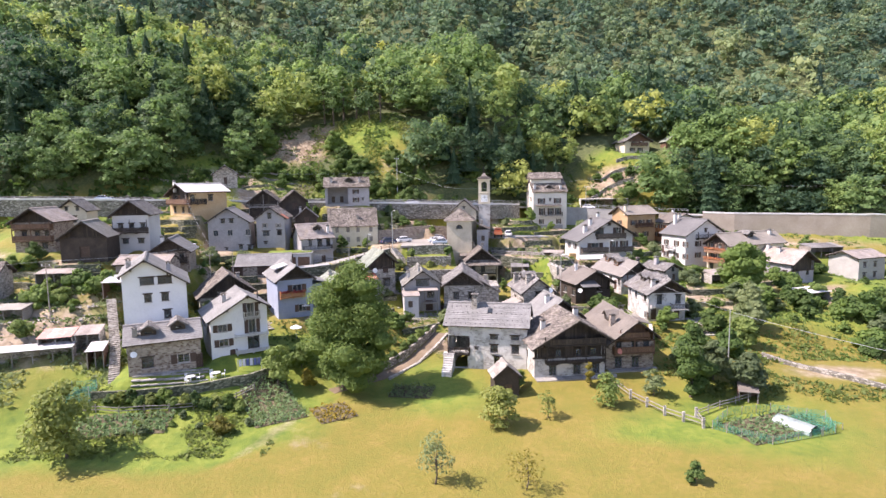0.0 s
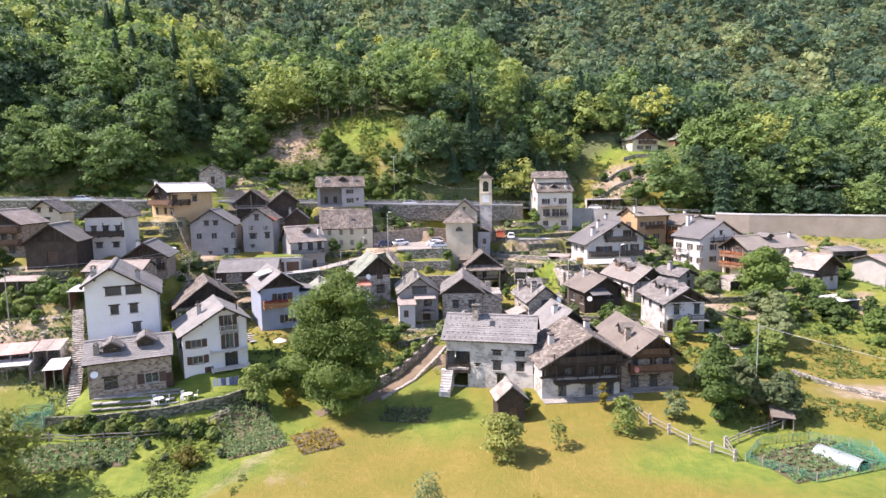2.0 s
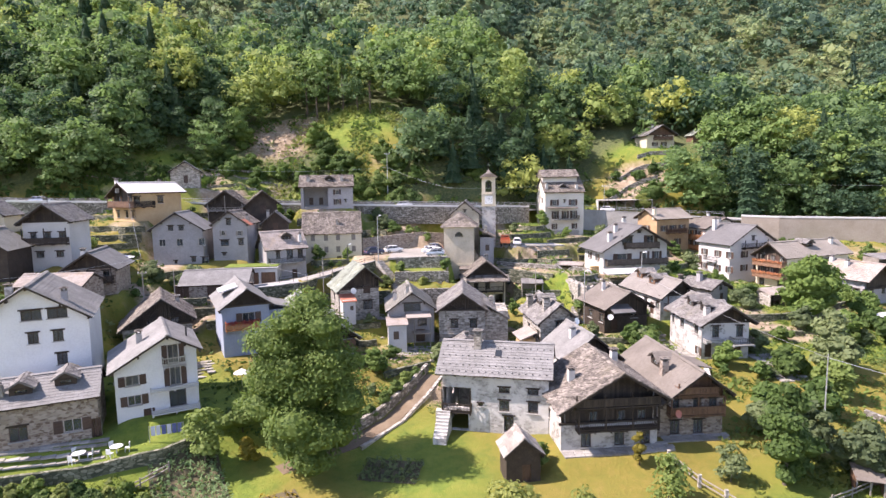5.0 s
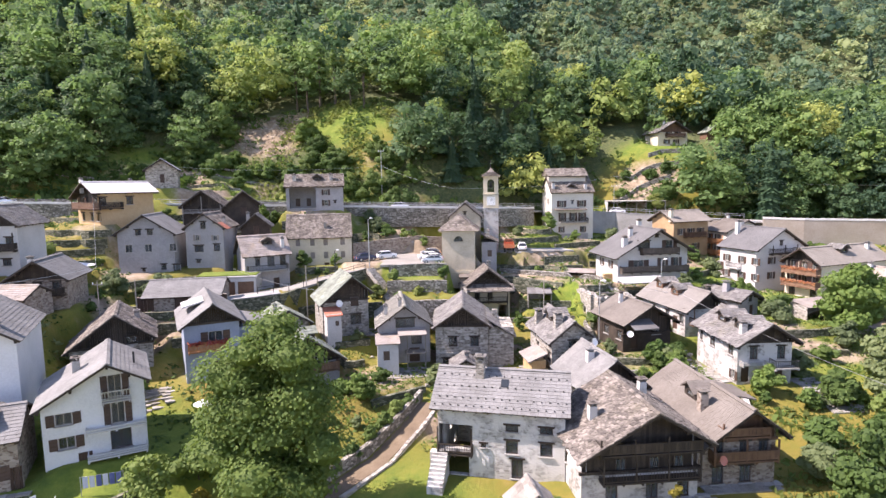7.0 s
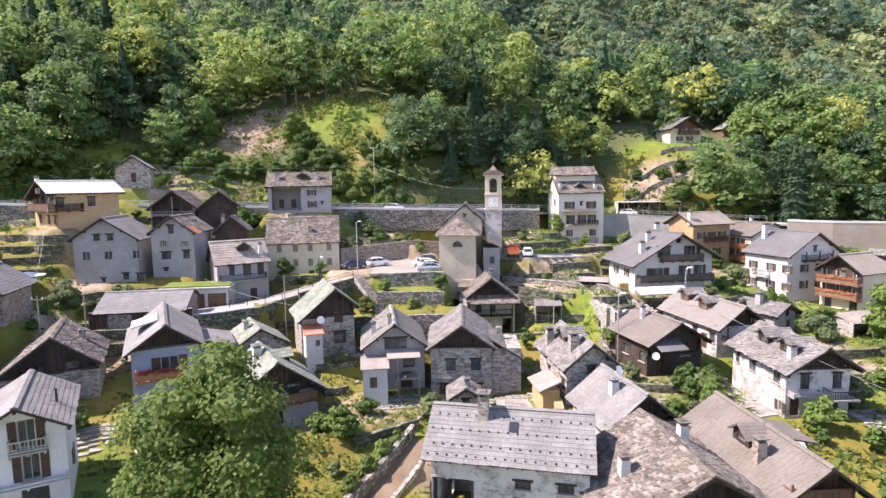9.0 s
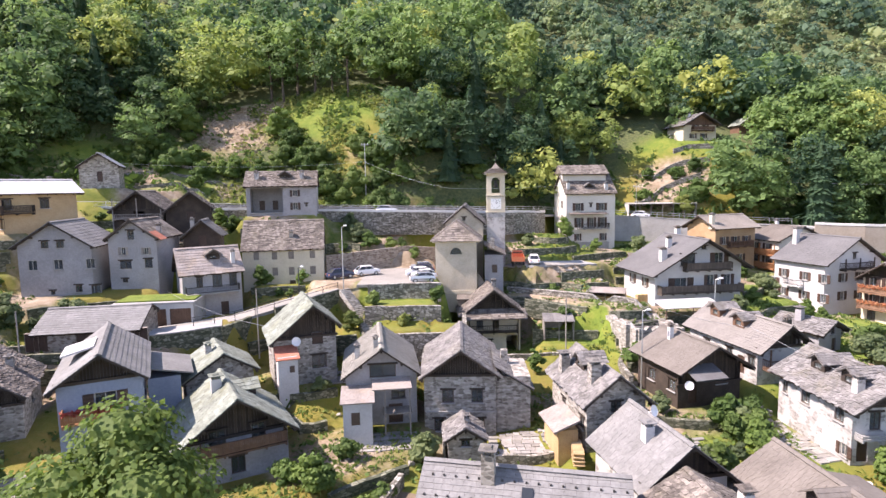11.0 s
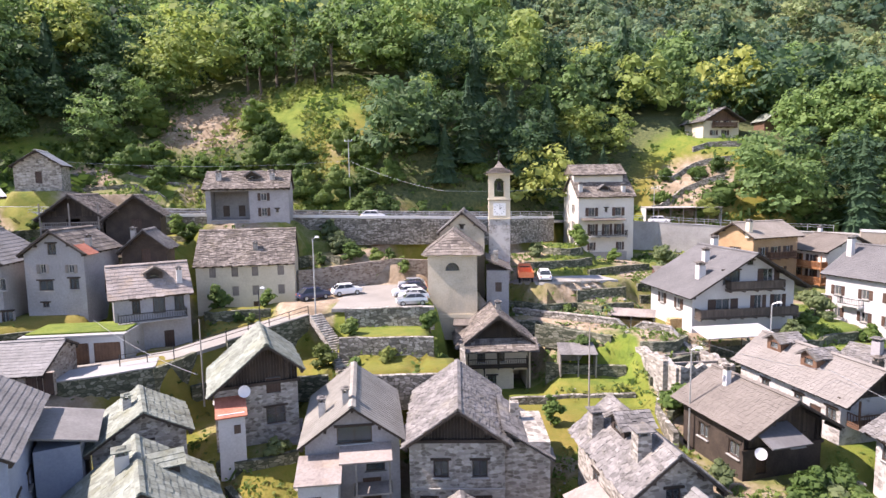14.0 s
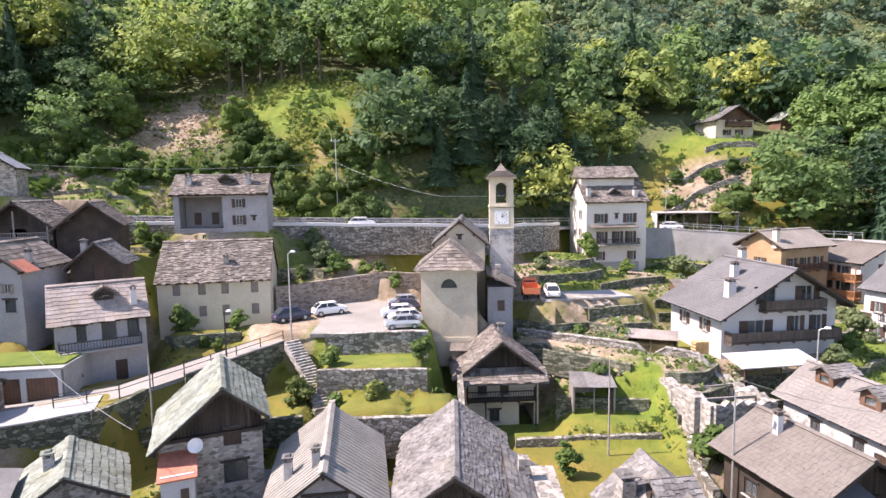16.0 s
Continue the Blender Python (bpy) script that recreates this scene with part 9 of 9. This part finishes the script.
# ---- trees and shrubs of the village ----
tree("round_tree", 61.5, 118.0, 9.8, 5.6, "dense round broadleaf tree beside the balcony house", 0.34, 4200, 24, 0.15, "leaf", 12)
tree("garden_tree", 33.5, 76.5, 9.6, 3.2, "tall garden tree with dense dark foliage", 0.22, 3000, 18, 0.04, "leaf_dark", 13)
tree("garden_tree", 38.0, 80.0, 5.6, 2.8, "bushy garden tree above the fence", 0.24, 2000, 16, 0.06, "leaf_grey", 14)
tree("garden_tree", 41.0, 76.5, 5.4, 3.0, "low spreading grey-green tree", 0.28, 1500, 14, 0.06, "leaf_grey", 15)
for i, (x, y, hh, rr) in enumerate(((44, 88, 4.2, 2.8), (48.5, 92, 4.6, 2.8), (52, 97, 5.0, 3.0), (39, 90, 3.2, 2.2), (46, 98, 3.6, 2.4), (55.5, 104, 6, 3.2), (60, 108, 5, 3.0), (66, 106, 4, 2.6), (36, 85, 3.2, 2.2), (73, 100, 4.6, 3.4), (79, 104, 4.4, 3.2), (85, 98, 4, 3), (70, 92, 3.4, 2.6), (80, 90, 3.6, 2.8), (90, 108, 5, 3.4), (68, 90, 2.6, 2.2), (78, 86, 3, 2.6))):
    tree("garden_tree", x, y, hh, rr, "leafy garden tree among the plots", 0.3, 1300, 14, 0.06, ("leaf", "hedge", "leaf_grey")[i % 3], 20 + i % 5)
tree("fruit_tree", 6.9, 68.6, 5.0, 3.1, "small leafy fruit tree on the meadow", 0.19, 1800, 14, 0.06, "leaf_yellow", 31, core=0.4)
tree("fruit_tree", 13.2, 70.9, 3.6, 1.5, "thin young fruit tree on the meadow", 0.15, 420, 9, 0.12, "leaf_yellow", 32, core=0)
tree("fruit_tree", 21.5, 74.0, 4.2, 2.3, "small fruit tree by the stone posts", 0.18, 900, 12, 0.08, "hedge", 33, core=0.4)
tree("fruit_tree", 28.6, 77.0, 3.6, 1.7, "small fruit tree inside the garden fence", 0.18, 700, 10, 0.08, "leaf_grey", 34, core=0.5)
tree("fruit_tree", -0.8, 56.4, 5.2, 2.5, "half-bare fruit tree on the dry meadow", 0.13, 900, 12, 0.2, "leaf_grey", 35, core=0)
tree("fruit_tree", 8.2, 55.0, 4.0, 2.4, "nearly bare fruit tree with brown leaves", 0.12, 420, 12, 0.2, "leaf_autumn", 36, core=0)
tree("shrub", 25.2, 55.8, 2.2, 1.1, "small dark green bush on the meadow", 0.15, 400, 8, 0.03, "hedge", 37)
tree("fruit_tree", -42.2, 62.4, 8.6, 4.6, "crooked old fruit tree with pale leaves", 0.22, 2600, 18, 0.12, "leaf_yellow", 38, lean=-0.1, core=0.4)
tree("fruit_tree", -23.2, 79.6, 6.0, 2.8, "light green fruit tree beside the plots", 0.2, 1000, 12, 0.15, "hedge", 39, core=0.6)
tree("fruit_tree", -20.6, 94.0, 4.8, 2.4, "small yellow-green tree on the terrace lawn", 0.2, 800, 12, 0.12, "hedge", 40, core=0.6)
tree("shrub", -27.0, 67.5, 2.0, 1.8, "yellowing bush at the garden's edge", 0.16, 500, 8, 0.03, "leaf_autumn", 41)
tree("shrub", -19.6, 81.5, 2.6, 1.6, "yellow autumn bush under the walnut", 0.16, 500, 8, 0.03, "leaf_autumn", 42)
tree("shrub", 20.6, 79.2, 3.4, 1.0, "climbing plant on a post before the barn", 0.16, 420, 8, 0.05, "leaf_autumn", 43)
tree("shrub", 12.6, 121.5, 3.0, 1.3, "trimmed green bush on the lawn", 0.16, 500, 8, 0.1, "leaf", 44)
tree("shrub", 10.6, 79.6, 3.0, 1.6, "leafy bush beside the meadow hut", 0.16, 500, 8, 0.03, "hedge", 45)

for i, (x, y, hh) in enumerate(((-36.5, 197.5, 15), (-33.5, 199.0, 17), (-29.0, 198.0, 15), (-24.5, 197.0, 12), (-40.0, 199.5, 16), (-20.5, 195.0, 13))):
    tree("pine_tree", x, y, hh, 2.1, "slender pine with a bare trunk on the mound", 0.34, 700, 10, 0.5, "leaf", 90 + i % 3, group="pines on the mound", core=0.4)
for i, (x, y, hh, rr) in enumerate(((-35.0, 187.0, 6.4, 3.8), (-31.0, 183.0, 4.6, 3.4), (-41.5, 176.0, 4.0, 2.6), (-27.0, 177.0, 4.6, 3.2), (-54.5, 186.5, 7.0, 3.6), (-50.5, 178.0, 4.0, 2.6), (-36.0, 175.0, 4.4, 2.8), (-22.5, 174.0, 3.6, 2.4), (-57.0, 179.0, 5.0, 3.0), (72.0, 201.0, 3.0, 2.4), (66.0, 192.5, 3.4, 2.6), (73.0, 194.0, 4.0, 2.8), (69.0, 197.0, 4.6, 3.0), (52.0, 199.5, 2.6, 1.8))):
    tree("shrub", x, y, hh, rr, "leafy thicket on the bank above the road", 0.28, 1300, 12, 0.03, "leaf", 94 + i % 3)


def scatter(seed, count, box, sizes, label, name="shrub", materials=("hedge", "leaf", "leaf_grey"), margin=0.8):
    r = random.Random(seed)
    made = 0
    for _ in range(count * 6):
        if made >= count:
            break
        x, y = r.uniform(box[0], box[1]), r.uniform(box[2], box[3])
        if inside_any(x, y, margin) or (-13 < x < 4 and 123 < y < 137) or (7 < x < 17 and 113 < y < 124) or (-48 < x < -24 and 73 < y < 84):
            continue
        s = r.choice(sizes)
        k = r.randrange(6)
        tree(name, x, y, s, s * (0.62 + 0.06 * k), label, 0.17 if s < 2 else 0.24, 260 if s < 2 else 520, 8, 0.03, materials[k % len(materials)], 60 + k)
        made += 1


scatter(1, 30, (-12, 34, 94, 128), (1.2, 1.8, 2.6), "green garden shrub between the stone houses")
scatter(2, 40, (32, 75, 96, 140), (1.4, 2.2, 3.2), "leafy shrub on the village slope")
scatter(3, 46, (-85, -14, 84, 126), (1.2, 1.8, 2.6, 3.4), "green shrub on the terraces")
scatter(4, 24, (-60, 12, 126, 160), (1.2, 1.8, 2.8), "shrub growing on the terraces below the road")
scatter(5, 34, (14, 100, 128, 166), (1.2, 2.0, 3.0), "shrub on the bank below the road")
scatter(6, 8, (-50, -24, 66, 76), (0.6, 0.9), "low leafy plant in the kitchen garden", materials=("leaf_yellow", "hedge", "leaf_grey"))
scatter(7, 34, (66, 118, 84, 128), (1.4, 2.2, 3.0), "bush on the overgrown slope")
scatter(8, 26, (-80, 15, 167, 178), (2.0, 3.0, 4.4), "bush at the wood's edge above the road", materials=("hedge", "leaf", "leaf"))
scatter(9, 26, (20, 110, 186, 196), (2.4, 3.4, 5.0), "bush at the wood's edge above the road", materials=("hedge", "leaf", "leaf"))

scatter(10, 26, (-34, 14, 167, 181), (2.6, 3.6, 4.8), "dense thicket on the bank above the road", name="thicket", materials=("leaf", "leaf_dark", "hedge"))
scatter(11, 6, (46, 72, 187, 204), (1.8, 2.6, 3.6), "low thicket on the cleared bank", name="thicket", materials=("leaf", "leaf_dark", "leaf_yellow"))
wall_line("garden_wall", [(13.6, 137.6, 9.2), (18.0, 136.0, 8.8), (23.0, 133.6, 8.4)], 0.5, 0.5, M["moss_wall"], "mossy garden terrace wall beside the balconied house", down=2.0)
wall_line("garden_wall", [(14.0, 132.6, 6.0), (18.0, 132.0, 6.0), (22.6, 131.2, 6.0)], 0.5, 0.5, M["moss_wall"], "mossy garden terrace wall above the shed", down=2.2)
wall_line("garden_wall", [(6.2, 104.9, 1.6), (10.0, 104.8, 1.6), (13.6, 105.4, 1.7)], 0.4, 0.4, M["dry_wall"], "low rubble wall between flagged yard and lawn", down=1.6)
wall_line("garden_wall", [(25.0, 126.2, 8.0), (23.9, 131.2, 8.1), (23.5, 138.0, 8.3), (23.5, 145.0, 8.8)], 0.6, 0.6, M["stone"], "tall rubble enclosure wall running back from the ruin", down=4.6)


# weeds, rough grass and loose stones: too many to count
for i, (x, y, hh) in enumerate(((-7.4, 129.6, 1.6), (-3.2, 127.0, 1.4), (2.8, 128.4, 2.4), (1.2, 131.6, 1.8), (-9.6, 127.6, 2.2), (-6.4, 126.0, 1.4), (4.2, 131.6, 2.0), (-13.2, 148.6, 2.6), (-10.2, 150.8, 2.4), (-7.0, 152.2, 2.0))):
    tree("shrub", x, y, hh, hh * 0.8, "bramble bush growing over the terrace wall", 0.2, 420, 8, 0.03, ("hedge", "leaf_yellow", "leaf")[i % 3], 70 + i % 4)


def rough_growth(seed, count, box, size, material, name, label, lift=0.3, flat=1.0):
    g = np.random.RandomState(seed)
    x, y = g.uniform(box[0], box[1], count), g.uniform(box[2], box[3], count)
    keep = np.array([noise.noise(Vector((a * 0.16, b * 0.16, seed))) > -0.05 and not inside_any(a, b, 0.1) and ((a - 59) / 11) ** 2 + ((b - 83) / 5) ** 2 > 1 for a, b in zip(x, y)])
    x, y = x[keep], y[keep]
    z = ground_height(x, y)
    n = len(x)
    s = size * g.uniform(0.5, 1.5, n)[:, None]
    q = []
    for k in range(4):
        c = np.stack([x, y, z], 1) + g.normal(size=(n, 3)) * s * (0.9, 0.9, 0.3) + np.stack([0 * x, 0 * x, lift * s[:, 0]], 1)
        a = g.normal(size=(n, 3))
        a[:, 2] = np.abs(a[:, 2]) * flat
        b = g.normal(size=(n, 3))
        q.append(np.stack([c - a * s * 0.5, c - b * s * 0.45, c + a * s * 0.5, c + b * s * 0.45], 1))
    me = quad_mesh(name, np.concatenate(q), M[material])
    tagged(new(name, me), label, name, kind="stuff")


rough_growth(1, 9000, (-80, 70, 92, 168), 0.2, "hedge", "weeds", "weeds and rough grass growing over the terraces")
rough_growth(2, 6000, (45, 120, 74, 165), 0.26, "hedge", "undergrowth", "rough undergrowth on the overgrown slope")
rough_growth(7, 2600, (-14, 6, 123, 134), 0.22, "hedge", "weeds", "rough grass and weeds below the car park")
rough_growth(8, 2600, (-50, -20, 62, 76), 0.22, "leaf_yellow", "weeds", "tall grass and weeds between the garden plots")
rough_growth(9, 2600, (30, 62, 74, 100), 0.28, "leaf_yellow", "weeds", "tall grass and weeds in the gardens")
rough_growth(11, 5200, (-16, 36, 92, 130), 0.2, "leaf", "undergrowth", "overgrown garden plants between the stone houses", 0.5)
rough_growth(12, 4200, (-16, 38, 92, 132), 0.18, "leaf_yellow", "undergrowth", "yellow-green garden plants between the stone houses", 0.4)
rough_growth(13, 4800, (33, 78, 84, 142), 0.24, "leaf", "undergrowth", "overgrown gardens on the village slope", 0.5)
rough_growth(14, 5000, (-84, -14, 84, 128), 0.24, "hedge", "undergrowth", "brambles on the western terraces", 0.45)
rough_growth(15, 2600, (10, 36, 128, 160), 0.22, "hedge", "undergrowth", "garden plants beside the church lane", 0.45)
rough_growth(16, 3600, (62, 135, 169, 188), 0.8, "leaf_dark", "undergrowth", "dense dark brush along the foot of the wood", 0.8)
rough_growth(17, 2600, (-150, -58, 150, 176), 0.8, "leaf_dark", "undergrowth", "dense dark brush along the foot of the wood", 0.8)
rough_growth(18, 500, (42, 76, 188, 212), 0.5, "leaf", "undergrowth", "low scrub on the cleared bank below the chalet", 0.4)
rough_growth(19, 4200, (-44, -8, 168, 200), 0.36, "leaf_yellow", "undergrowth", "tall dry grass and scrub on the mound", 0.4)
rough_growth(20, 2600, (-130, -62, 138, 170), 0.55, "leaf_dark", "undergrowth", "dark brush on the slope beside the upper road", 0.6)
rough_growth(3, 5000, (-80, -46, 72, 104), 0.3, "leaf_grey", "weeds", "dry weeds among rubble on the terraces")
rough_growth(5, 8000, (-110, 110, 166, 200), 0.5, "leaf_dark", "undergrowth", "brambles and saplings at the foot of the wood")


def rubble(seed, count, box, material="stone"):
    r = random.Random(seed)
    g = Geo()
    pts = [(r.uniform(box[0], box[1]), r.uniform(box[2], box[3])) for _ in range(count)]
    hz = ground_height([p[0] for p in pts], [p[1] for p in pts])
    for (x, y), z in zip(pts, hz):
        if inside_any(x, y, 0.2):
            continue
        s = r.uniform(0.12, 0.5)
        m = Matrix.Translation((x, y, z + s * 0.1)) @ pose(0, 0, 0, r.uniform(-25, 25), r.uniform(-25, 25), r.uniform(0, 360))
        g.box((0, 0, 0), (s * r.uniform(0.8, 1.6), s, s * r.uniform(0.4, 0.8)), m, taper=r.uniform(0.6, 0.9))
    tagged(new("rubble", g.mesh("rubble", M[material])), "loose pale stones lying on the terraces", "rubble", kind="stuff")


rubble(1, 600, (-80, -48, 80, 100))
rubble(2, 260, (-10, 40, 100, 150))
rubble(3, 700, (-54, -36, 183, 198), "rock")
